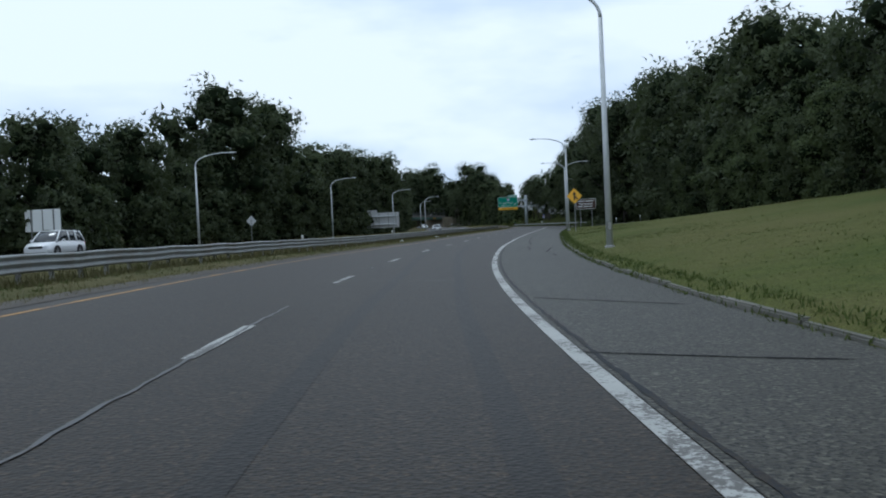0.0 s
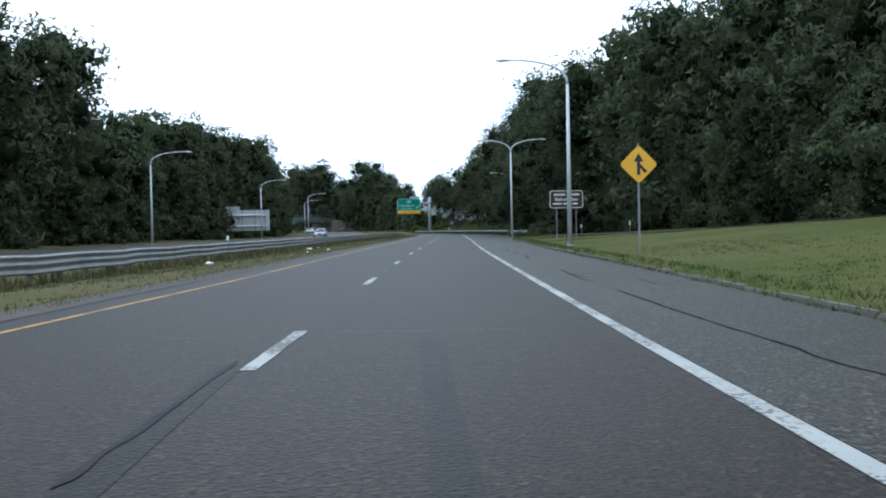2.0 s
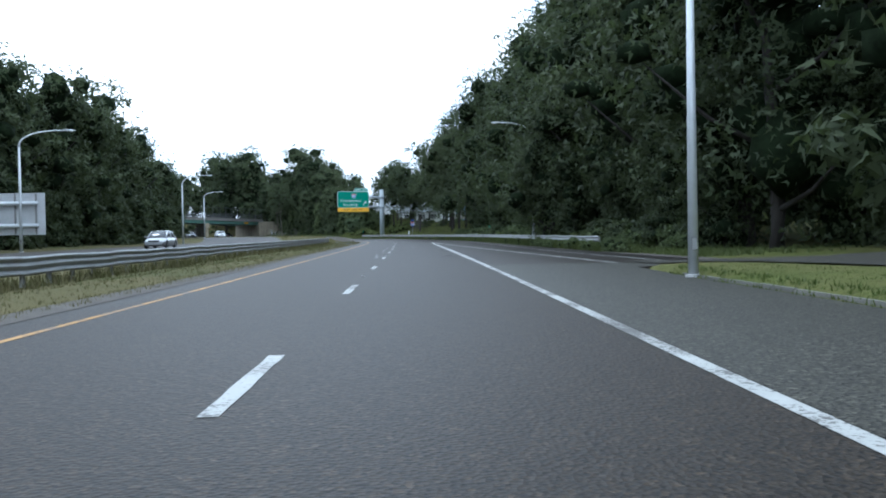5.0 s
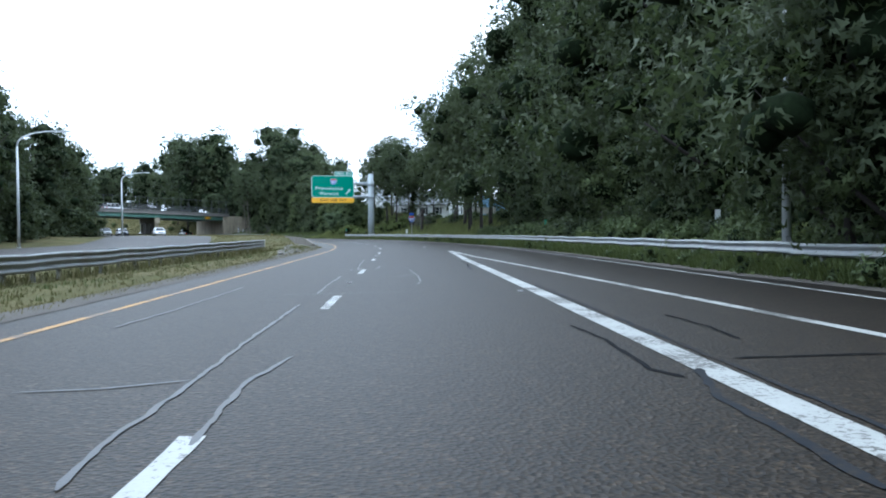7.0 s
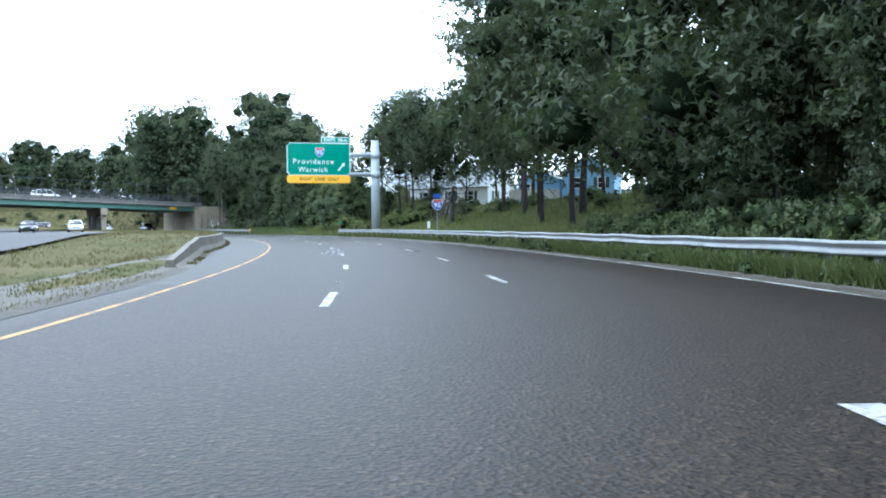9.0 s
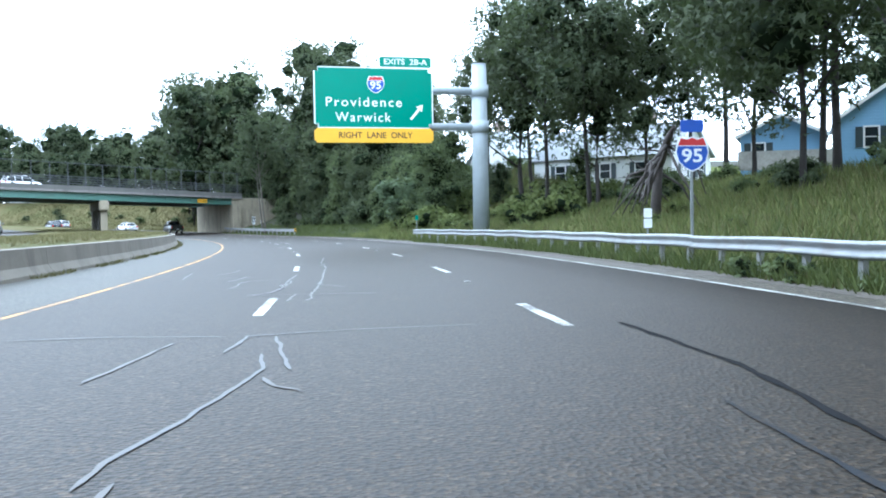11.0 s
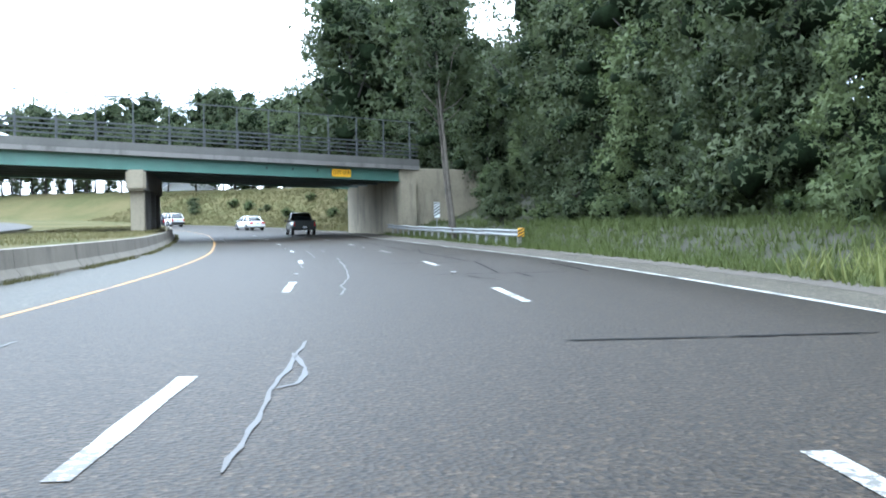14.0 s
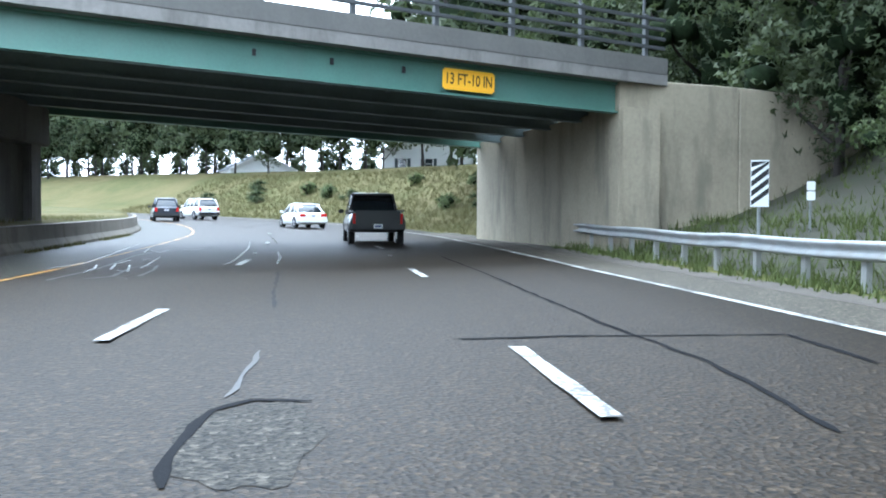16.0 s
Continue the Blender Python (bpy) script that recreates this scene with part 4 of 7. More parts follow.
# ---- bridge ----
BR_A = Vector((34.6, 400.8, 0.0))          # face of the near girder over the pier
BR_B = Vector((50.3, 413.8, 0.0))          # ... and over the abutment's corner
BR_DIR = (BR_B - BR_A).normalized()
BR = Matrix.Translation(BR_A) @ Matrix.Rotation(math.atan2(BR_DIR.y, BR_DIR.x), 4, "Z")      # x along the bridge, y away
SPAN = (BR_B - BR_A).length
FALL = Matrix.Rotation(radians(1.45), 4, "Y")                              # the deck falls towards the abutment
LOW, HIGH = 4.86, 5.74
BR_W, WEST, EAST = 13.0, -62.0, 21.8
LONG, MID = EAST - WEST, (EAST + WEST) / 2
SKEW = radians(-13)

bridge = thing("bridge", BR, "road bridge of green-painted steel girders on concrete piers", "bridge", kind="structure")


def upper(name, size, loc, material, label="", bevel=0.0):
    ob = box_part(name, size, loc, material, bridge, label, None, bevel)
    ob.matrix_basis = FALL
    return ob


for i in range(6):
    y = 0.2 + i * (BR_W - 0.4) / 5
    bm = bmesh.new()
    x0, x1 = WEST, SPAN + 0.2 + (0.24 * y if i else 0.0)
    cx, lx = (x0 + x1) / 2, x1 - x0
    box(bm, (lx, 0.03, HIGH - LOW), (cx, y, (LOW + HIGH) / 2))
    box(bm, (lx, 0.36, 0.05), (cx, y, LOW + 0.024))
    box(bm, (lx, 0.32, 0.04), (cx, y, HIGH - 0.02))
    g = part("girder", bm, M_GIRDER if i in (0, 5) else M_GIRDER_IN, bridge)
    g.matrix_basis = FALL
    for q in range(27):
        if q == 0 and i == 0:
            plate_mesh = box_part("stiffener", (0.02, 0.15, HIGH - LOW - 0.1), (0, 0.09, (LOW + HIGH) / 2), M_GIRDER_IN, g).data
            st = g.children[0]
        else:
            st = new("stiffener", plate_mesh)
            st.parent = g
        st.matrix_basis = Matrix.Translation((x0 + 1.5 + q * 3.0, y, 0))
for q in range(9):
    upper("cross_brace", (0.1, BR_W - 0.6, 0.35), (WEST + 4 + q * 9.0, BR_W / 2, LOW + 0.5), M_GIRDER_IN)
for q in range(3):
    upper("girder_bolt_plate", (0.08, 0.06, 0.16), (9.3 + q * 2.0, 0.16, LOW + 0.55), M_TRIM, "dark steel drain bracket")
upper("deck", (LONG, BR_W + 0.7, 0.3), (MID, BR_W / 2, HIGH + 0.16), M_DECK, "stained concrete deck slab")
for y in (-0.2, BR_W + 0.2):
    upper("parapet", (LONG, 0.32, 0.5), (MID, y, HIGH + 0.56), M_PARAPET, "dark stained concrete parapet kerb", 0.02)
    for z in (1.12, 1.4, 1.68, 1.96):
        upper("rail", (LONG, 0.07, 0.105), (MID, y, HIGH + z), M_RAILING, "", 0.02)
    x = WEST + 0.85
    while x < EAST:
        upper("rail_post", (0.13, 0.17, 1.35), (x, y + 0.08, HIGH + 1.4), M_RAILING, "", 0.02)
        x += 2.35
x = WEST + 0.85
while x < EAST:
    upper("fence_post", (0.06, 0.06, 1.9), (x, -0.02, HIGH + 2.72), M_RAILING, "thin steel fence post")
    x += 2.35
upper("fence_rail", (LONG, 0.06, 0.07), (MID, -0.02, HIGH + 3.66), M_RAILING, "thin steel top rail of the fence")

# piers lie along the road, askew to the deck
for xp, zl in ((0.25, LOW), (-27.0, LOW + 0.65)):
    turn = Matrix.Translation((xp, 0, 0)) @ Matrix.Rotation(radians(-24), 4, "Z")
    for q in range(4):
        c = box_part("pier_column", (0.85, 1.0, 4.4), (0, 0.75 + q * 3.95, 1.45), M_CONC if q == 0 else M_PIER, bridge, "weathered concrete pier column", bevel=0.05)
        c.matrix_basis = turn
    c = box_part("pier_cap", (1.16, BR_W + 0.2, 1.28), (0, BR_W / 2 + 0.4, zl - 0.66), M_PIER, bridge, "stained concrete pier cap with under-deck shade in its colour", bevel=0.05)
    c.matrix_basis = turn
    c = box_part("pier_cap_end", (1.22, 0.7, 1.32), (0, -0.05, zl - 0.66), M_CONC, bridge, "pale concrete end block of the pier cap", bevel=0.14)
    c.matrix_basis = turn
    c = box_part("pier_panel", (0.35, BR_W - 1, 3.2), (0, BR_W / 2 + 0.9, 1.9), M_PIER, bridge, "stained concrete infill wall with under-deck shade in its colour", bevel=0.03)
    c.matrix_basis = turn
# abutment with its wing wall
turn = Matrix.Translation((SPAN, 0, 0)) @ Matrix.Rotation(SKEW, 4, "Z")
c = box_part("abutment", (1.2, BR_W + 0.8, 5.3), (0.62, BR_W / 2 + 0.1, 1.85), M_CONC, bridge, "stained concrete abutment wall", bevel=0.03)
c.matrix_basis = turn
c = box_part("backwall", (1.0, BR_W, 1.5), (1.2, BR_W / 2 + 0.2, 4.8), M_CONC, bridge, "stained concrete wall behind the girder ends")
c.matrix_basis = turn


def wing_slab(name, x0, x1, z0, z1, label):
    bm = bmesh.new()
    f = bm.faces.new([bm.verts.new(v) for v in ((x0, -0.05, -0.9), (x1, -0.05, -0.9), (x1, -0.05, z1), (x0, -0.05, z0))])
    ex = bmesh.ops.extrude_face_region(bm, geom=[f])
    bmesh.ops.translate(bm, vec=(0, 0.6, 0), verts=[v for v in ex["geom"] if isinstance(v, bmesh.types.BMVert)])
    bmesh.ops.recalc_face_normals(bm, faces=list(bm.faces))
    bmesh.ops.bevel(bm, geom=list(bm.edges), offset=0.025, segments=1, affect="EDGES")
    w = part(name, bm, M_CONC, bridge, label)
    w.matrix_basis = Matrix.Translation((SPAN, 0, 0)) @ Matrix.Rotation(radians(-8), 4, "Z")


wing_slab("wing_wall", 0.0, 4.25, 5.35, 5.3, "pale concrete wing wall with stains")
wing_slab("wing_wall", 4.29, 13.5, 5.3, 4.9, "pale concrete wing wall half behind the earth bank")

# clearance sign on the girder
sign = thing("clearance_sign", BR @ FALL @ Matrix.Translation((15.15, -0.02, LOW + 0.42)), "yellow clearance sign fixed to the bridge girder", "sign")
plate("panel", rect(1.6, 0.56), 0.02, M_YSIGN, sign, "yellow sheet panel", y=-0.02, rounded=0.05)
words("13 FT-10 IN", 0.42, 0, 0, -0.025, M_BLACK, sign, width=1.4, bold=0.01)


# ---- guardrails, kerbs, barrier ----
W_PROFILE = [(0.0, 0.0), (0.07, 0.03), (0.08, 0.07), (0.02, 0.12), (0.0, 0.155), (0.02, 0.19), (0.08, 0.24), (0.07, 0.28), (0.0, 0.31)]
TRIPLE_PROFILE = [(0.0, -0.2), (0.08, -0.17), (0.09, -0.12), (0.01, -0.07), (0.0, -0.04), (0.01, -0.01), (0.09, 0.05), (0.09, 0.09), (0.01, 0.14), (0.0, 0.165), (0.01, 0.19), (0.09, 0.245), (0.08, 0.29), (0.0, 0.31)]


def w_beam(name, s0, s1, ufun, zfun, parent, side, prof):
    """One corrugated rail panel; side: which way its face looks (-1 left, 1 right)."""
    n = max(2, int((s1 - s0) / 1.0) + 1)
    verts, faces = [], []
    for i in range(n):
        s = s0 + (s1 - s0) * i / (n - 1)
        u, z = ufun(s), zfun(s)
        for d, h in prof:
            verts.append(R(s, u + side * d, z + 0.5 + h))
        for d, h in prof:
            verts.append(R(s, u + side * (d - 0.012), z + 0.5 + h))
    m = len(prof)
    for i in range(n - 1):
        for j in range(m - 1):
            a, b = i * 2 * m + j, (i + 1) * 2 * m + j
            faces.append((a, a + 1, b + 1, b))
            faces.append((a + m + 1, a + m, b + m, b + m + 1))
        a, b = i * 2 * m, (i + 1) * 2 * m
        faces.append((a + m, a, b, b + m))
        faces.append((a + m - 1, a + 2 * m - 1, b + 2 * m - 1, b + m - 1))
    ob = mesh_object(name, verts, faces, M_GALV, None, None, True)
    ob.parent = parent
    ob.matrix_parent_inverse = parent.matrix_world.inverted()
    return ob


def guardrail(s0, s1, ufun, sides, label, prof=W_PROFILE):
    zfun = lambda s: ground_rise(s, ufun(s)) * 0.9
    ob = thing("guardrail", at(s0, ufun(s0), zfun(s0)), label, "guardrail", kind="structure")
    bpy.context.view_layer.update()
    for side in sides:
        s = s0
        while s < s1:
            w_beam("rail_panel", s, min(s1, s + 7.66), lambda v: ufun(v) + side * 0.12, lambda v, q=s: zfun(v) + 0.012 * math.sin(q * 1.7) + 0.015 * math.sin(v * 0.9 + q), ob, side, prof)
            s += 7.62
    me = None
    s = s0 + 0.5
    while s < s1:
        if me is None:
            p = box_part("post", (0.1, 0.15, 1.1), (0, 0, 0.22), M_POST, ob)
            me = p.data
        else:
            p = new("post", me)
            p.parent = ob
        p.matrix_parent_inverse = ob.matrix_world.inverted()
        p.matrix_basis = at(s, ufun(s), zfun(s))
        s += 1.905
    return ob


guardrail(-60, 234, lambda s: lerp(s, [-60, 100, 180, 234], [-8.9, -9.0, -9.2, -8.3]), (-1, 1), "double-sided galvanised steel guardrail standing in the median grass", TRIPLE_PROFILE)
guardrail(166, 328, rail_line, (-1,), "galvanised steel guardrail along the overgrown bank")
guardrail(375.6, 411, lambda s: lerp(s, [375.6, 400, 411], [9.85, 10.1, 10.2]), (-1,), "galvanised steel guardrail leading up to the bridge abutment")

marker = thing("rail_end_marker", at(375.3, 9.75, ground_rise(375.3, 9.75)), "yellow and black striped marker on the guardrail end", "marker")
tube_part("post", [(0, 0.06, 0), (0, 0.06, 0.9)], 0.03, M_POST, marker)
plate("panel", rect(0.28, 0.38, 0, 0.68), 0.02, M_YSIGN, marker, "yellow sheet panel", y=0.0)
for i in range(3):
    o = -0.2 + i * 0.13
    plate("stripe", [(-0.13, 0.62 + o), (0.13, 0.75 + o), (0.13, 0.82 + o), (-0.13, 0.69 + o)], 0.004, M_BLACK, marker, "black diagonal stripe", y=-0.005)

# kerb stones beside the lawn
kerb = thing("kerb", Matrix.Identity(4), "low granite kerb half grown over by grass", "kerb", kind="structure")
bm = bmesh.new()
box(bm, (0.2, 1.78, 0.3), (0, 0, 0), bevel=0.025)
stone = part("kerb_stone", bm, M_KERB, kerb)
stone_mesh = stone.data
bpy.data.objects.remove(stone)
rk = random.Random(5)
s = -58.0
while s < 137:
    d = new("kerb_stone", stone_mesh)
    d.parent = kerb
    d.matrix_world = at(s, right_edge(s) + 0.12 + rk.uniform(-0.015, 0.015), -0.07 + rk.uniform(-0.02, 0.015), rk.uniform(-0.5, 0.5))
    s += 1.81

# concrete median wall
wall = thing("median_barrier", Matrix.Identity(4), "weathered low concrete barrier wall holding the median grass", "barrier", kind="structure")
prof = [(0.0, -0.1), (0.02, 0.08), (0.16, 0.28), (0.2, 0.72), (0.4, 0.74), (0.42, -0.1)]
s = 244.0
while s < 440:
    e = s + 5.97
    verts, faces = [], []
    for i in range(4):
        q = s + (e - s) * i / 3
        h = lerp(q, [244, 252, 262], [0.35, 0.8, 1.0])
        for d, z in prof:
            verts.append(R(q, left_edge(q) - 0.02 - d, z * (h if z > 0 else 1)))
    m = len(prof)
    for i in range(3):
        for j in range(m - 1):
            a, b = i * m + j, (i + 1) * m + j
            faces.append((a, b, b + 1, a + 1))
    faces.append(tuple(range(m)))
    faces.append(tuple(reversed(range(3 * m, 4 * m))))
    mesh_object("barrier_section", verts, faces, M_BARRIER, wall)
    s += 6.0


# ---- cracks and patches in the road ----
def crack(points, width, material, seed, wander=0.03, label=""):
    """A sealed crack along (s, u) points, with a wandering line and uneven width."""
    rng = random.Random(seed)
    path = []
    for (s0, u0), (s1, u1) in zip(points, points[1:]):
        n = max(2, int(math.hypot(s1 - s0, u1 - u0) / 0.13))
        for i in range(n):
            f = i / n
            path.append((s0 + (s1 - s0) * f, u0 + (u1 - u0) * f))
    path.append(points[-1])
    off = seed * 7.31
    width *= 0.5
    line = []
    for i, (s, u) in enumerate(path):
        line.append((s + wander * noise.noise(Vector((i * 0.27, off, 1.0))) + rng.uniform(-0.004, 0.004), u + wander * noise.noise(Vector((i * 0.27, off, 5.0))) + rng.uniform(-0.004, 0.004)))
    verts, faces = [], []
    for i, (s, u) in enumerate(line):
        a, b = line[max(0, i - 1)], line[min(len(line) - 1, i + 1)]
        ds, du = b[0] - a[0], b[1] - a[1]
        ln = math.hypot(ds, du) or 1.0
        w = width * (0.85 + 0.5 * noise.noise(Vector((i * 0.31, off, 9.0))) + rng.uniform(-0.2, 0.2)) * (0.35 if i in (0, len(line) - 1) else 1.0) / 2
        for side in (-1, 1):
            verts.append(R(s + side * w * du / ln, u - side * w * ds / ln, 0.0085))
    for i in range(len(line) - 1):
        a = 2 * i
        faces.append((a, a + 1, a + 3, a + 2))
    ob = mesh_object("crack_seal", verts, faces, material, road)
    if label:
        tagged(ob, label)
    return ob
crack([(195.4, -0.92), (195.6, -0.35), (195.7, 0.54), (195.8, 1.34), (195.7, 2.04)], 0.09, M_SEAL, 8)
crack([(194.2, -0.37), (195.0, -0.38), (195.2, -0.41)], 0.09, M_SEAL, 9)
crack([(194.2, -0.27), (194.7, -0.15), (195.5, -0.18)], 0.09, M_SEAL, 10)
crack([(196.0, 0.33), (196.7, 0.45), (197.8, 0.39), (198.1, 0.65)], 0.09, M_SEAL, 11)
crack([(194.5, -0.06), (195.7, -0.22), (197.1, -0.25), (200.6, -0.33), (205.5, -0.38)], 0.09, M_SEAL, 12)
crack([(281.1, 0.54), (281.5, 0.63), (282.5, 0.57), (285.2, 0.69), (286.8, 0.70), (289.2, 0.72), (293.9, 0.81)], 0.09, M_SEAL, 15)
crack([(282.6, -0.39), (283.3, -0.11), (284.6, -0.02), (286.9, -0.01), (289.0, 0.10)], 0.09, M_SEAL, 16)
crack([(281.1, 0.24), (281.7, 0.27), (282.5, 0.30)], 0.09, M_SEAL, 17)
crack([(285.5, 0.60), (285.0, 0.76), (284.3, 1.16)], 0.09, M_SEAL, 18)
crack([(282.5, -0.52), (282.5, 0.26), (282.5, 1.02), (282.5, 1.62)], 0.09, M_SEAL, 19)
crack([(270.4, 0.06), (270.9, 0.07), (272.0, 0.29), (273.3, 0.46), (274.0, 0.54), (274.9, 0.42)], 0.09, M_SEAL, 23)
crack([(275.1, 0.08), (276.4, 0.15), (276.8, 1.23), (277.0, 2.74)], 0.09, M_SEAL, 24)
crack([(276.5, -2.47), (276.6, -1.31), (276.4, -0.09)], 0.09, M_SEAL, 25)
crack([(276.3, 0.45), (274.8, 0.63), (273.9, 0.77)], 0.09, M_SEAL, 26)
crack([(273.5, 0.59), (273.1, 0.73), (272.9, 0.91)], 0.09, M_SEAL, 27)
crack([(273.5, -0.77), (274.7, -0.65), (275.9, -0.56)], 0.09, M_SEAL, 28)
crack([(293.1, 0.76), (293.7, 0.76), (294.0, 0.64), (294.7, 0.80), (295.7, 0.68), (297.2, 0.74), (300.8, 0.89)], 0.09, M_SEAL, 29)
crack([(294.4, -0.46), (294.6, 0.58), (294.7, 0.88), (294.8, 1.50)], 0.09, M_SEAL, 30)
crack([(300.7, -1.26), (301.0, -0.05)], 0.09, M_SEAL, 31)
crack([(38.2, 4.91), (35.2, 5.06)], 0.12, M_TAR, 32)
crack([(34.4, 5.11), (33.3, 5.06), (31.9, 5.06)], 0.12, M_TAR, 33)
crack([(35.4, 3.91), (34.9, 6.41)], 0.17, M_TAR, 34)
crack([(31.4, 4.25), (31.4, 4.83)], 0.17, M_TAR, 35)
crack([(35.1, 6.16), (28.7, 5.72)], 0.12, M_TAR, 38)
crack([(26.5, 5.90), (24.4, 5.98)], 0.12, M_TAR, 39)
crack([(23.5, 4.80), (23.3, 5.71)], 0.17, M_TAR, 40)
crack([(21.4, 4.00), (20.9, 6.08)], 0.17, M_TAR, 41)
crack([(362.8, 5.06), (359.1, 4.75), (356.6, 4.55)], 0.12, M_TAR, 42)
crack([(356.3, 2.86), (356.5, 4.52), (356.4, 6.14)], 0.17, M_TAR, 43)
crack([(355.7, 3.69), (354.7, 3.87), (354.3, 4.16)], 0.12, M_TAR, 44)
crack([(356.4, 4.93), (354.8, 4.97)], 0.12, M_TAR, 45)
crack([(361.0, 6.84), (358.5, 6.78), (356.4, 6.62)], 0.12, M_TAR, 46)
crack([(361.6, 1.18), (362.4, 1.28), (363.3, 1.17), (366.7, 1.26), (368.1, 1.26)], 0.08, M_SEAL, 56)
crack([(362.4, -0.41), (362.4, 0.52), (362.3, 1.28), (362.5, 1.79)], 0.08, M_SEAL, 57)
crack([(361.1, 0.08), (362.3, 0.01), (363.3, 0.03)], 0.08, M_SEAL, 58)
crack([(368.7, 0.53), (377.8, 0.62)], 0.08, M_SEAL, 59)
crack([(362.6, 2.23), (362.7, 2.83), (362.7, 3.54), (362.5, 4.71)], 0.17, M_TAR, 64)
crack([(372.4, 4.76), (369.2, 4.80), (367.0, 4.85), (365.8, 4.77)], 0.12, M_TAR, 65)
crack([(369.1, 4.94), (368.9, 6.23)], 0.17, M_TAR, 66)
crack([(366.7, 4.99), (365.3, 4.89), (364.0, 4.91), (363.0, 4.98)], 0.12, M_TAR, 67)
crack([(92.8, 4.90), (89.6, 5.00), (87.7, 4.83), (85.4, 4.84)], 0.12, M_TAR, 68)
crack([(87.4, 3.89), (85.2, 3.99)], 0.12, M_TAR, 69)
crack([(85.2, 3.99), (84.8, 4.77), (84.9, 5.68)], 0.17, M_TAR, 70)
crack([(83.1, 3.80), (82.7, 4.43)], 0.17, M_TAR, 71)
crack([(63.7, 4.81), (61.2, 4.75), (58.9, 4.71), (58.0, 4.84)], 0.12, M_TAR, 72)
crack([(61.3, 3.98), (61.4, 5.13), (61.6, 6.17)], 0.17, M_TAR, 73)
crack([(61.2, 4.75), (59.8, 4.94), (59.8, 5.71)], 0.12, M_TAR, 74)
crack([(63.8, 4.94), (63.8, 5.84)], 0.17, M_TAR, 75)
crack([(82.7, 4.85), (79.4, 4.76), (80.9, 4.78)], 0.12, M_TAR, 77)
crack([(78.9, 5.46), (77.1, 5.36), (77.5, 4.98), (74.9, 4.82), (72.7, 4.74)], 0.12, M_TAR, 78)
crack([(91.3, 5.43), (92.4, 6.97)], 0.17, M_TAR, 79)
crack([(97.3, 4.01), (97.0, 5.83)], 0.17, M_TAR, 81)
crack([(106.0, 4.34), (105.3, 4.94), (103.9, 4.99)], 0.12, M_TAR, 82)
crack([(100.4, 4.94), (101.9, 6.46)], 0.17, M_TAR, 83)
crack([(169.5, -0.37), (170.4, -0.46), (172.1, -0.44), (175.2, -0.48), (180.7, -0.48)], 0.10, M_SEAL, 84)
crack([(170.4, 0.05), (172.6, -0.03), (174.2, 0.18)], 0.10, M_SEAL, 85)
crack([(172.3, -1.69), (172.4, -1.07), (172.8, -0.47)], 0.10, M_SEAL, 86)
crack([(177.2, -2.41), (179.6, -2.29), (185.8, -2.23)], 0.10, M_SEAL, 87)
crack([(176.9, 3.29), (175.3, 3.38), (173.1, 3.31), (172.6, 3.46)], 0.12, M_TAR, 88)
crack([(173.1, 3.72), (171.7, 3.43), (170.1, 3.43), (169.3, 3.41)], 0.20, M_TARSOFT, 89)
crack([(173.7, 4.23), (173.9, 5.77)], 0.17, M_TAR, 90)
crack([(178.2, 4.85), (176.6, 4.91), (175.2, 4.83)], 0.12, M_TAR, 91)
crack([(190.6, 0.04), (190.3, 1.14), (191.5, 1.51)], 0.09, M_SEAL, 92)
crack([(194.4, 1.41), (190.4, 1.61), (187.6, 1.62), (186.4, 1.52)], 0.09, M_SEAL, 93)
crack([(183.2, -1.21), (183.4, -0.26), (183.7, 0.50), (183.7, 1.58)], 0.09, M_SEAL, 94)
crack([(183.4, -0.42), (186.0, -0.47), (190.6, -0.44)], 0.09, M_SEAL, 95)
crack([(375.1, 1.30), (377.1, 1.29), (379.7, 1.38), (380.4, 1.26)], 0.08, M_SEAL, 96)
crack([(374.7, -0.63), (374.9, 0.46), (375.1, 1.30), (375.1, 2.20)], 0.08, M_SEAL, 97)
crack([(202.1, 3.48), (199.2, 3.54), (196.8, 3.38), (196.6, 3.53), (197.5, 3.75)], 0.12, M_TAR, 98)
crack([(196.6, 3.31), (195.4, 3.35), (194.5, 3.30), (194.0, 3.30)], 0.20, M_TARSOFT, 99)
crack([(202.5, 5.29), (202.4, 6.56), (200.7, 6.92)], 0.12, M_TAR, 100)
crack([(163.1, 4.17), (163.5, 5.10), (163.1, 6.80)], 0.17, M_TAR, 103)
crack([(339.7, 0.77), (340.5, 0.77), (342.0, 0.73), (344.8, 0.76)], 0.09, M_SEAL, 106)
crack([(342.0, 0.73), (342.2, 0.91), (343.0, 0.88), (343.9, 0.71)], 0.09, M_SEAL, 107)
crack([(405.0, 4.96), (399.0, 5.02), (393.1, 4.94), (389.3, 4.93), (387.0, 5.06), (386.0, 4.99), (384.5, 4.83)], 0.12, M_TAR, 108)
crack([(388.4, 3.16), (388.6, 4.28), (388.6, 5.39), (388.6, 6.51), (386.8, 6.39)], 0.17, M_TAR, 109)
crack([(334.8, 2.30), (334.4, 4.69), (335.0, 6.09), (335.4, 7.85)], 0.17, M_TAR, 110)
crack([(332.2, 3.69), (331.8, 3.81)], 0.12, M_TAR, 111)
crack([(3.9, 3.94), (2.2, 6.05)], 0.17, M_TAR, 112)
crack([(-3.0, 3.66), (-3.5, 4.98), (-3.8, 6.04)], 0.17, M_TAR, 113)
crack([(350.9, 0.97), (352.3, 1.03), (353.3, 0.97), (355.9, 1.15), (364.7, 1.23)], 0.09, M_SEAL, 114)
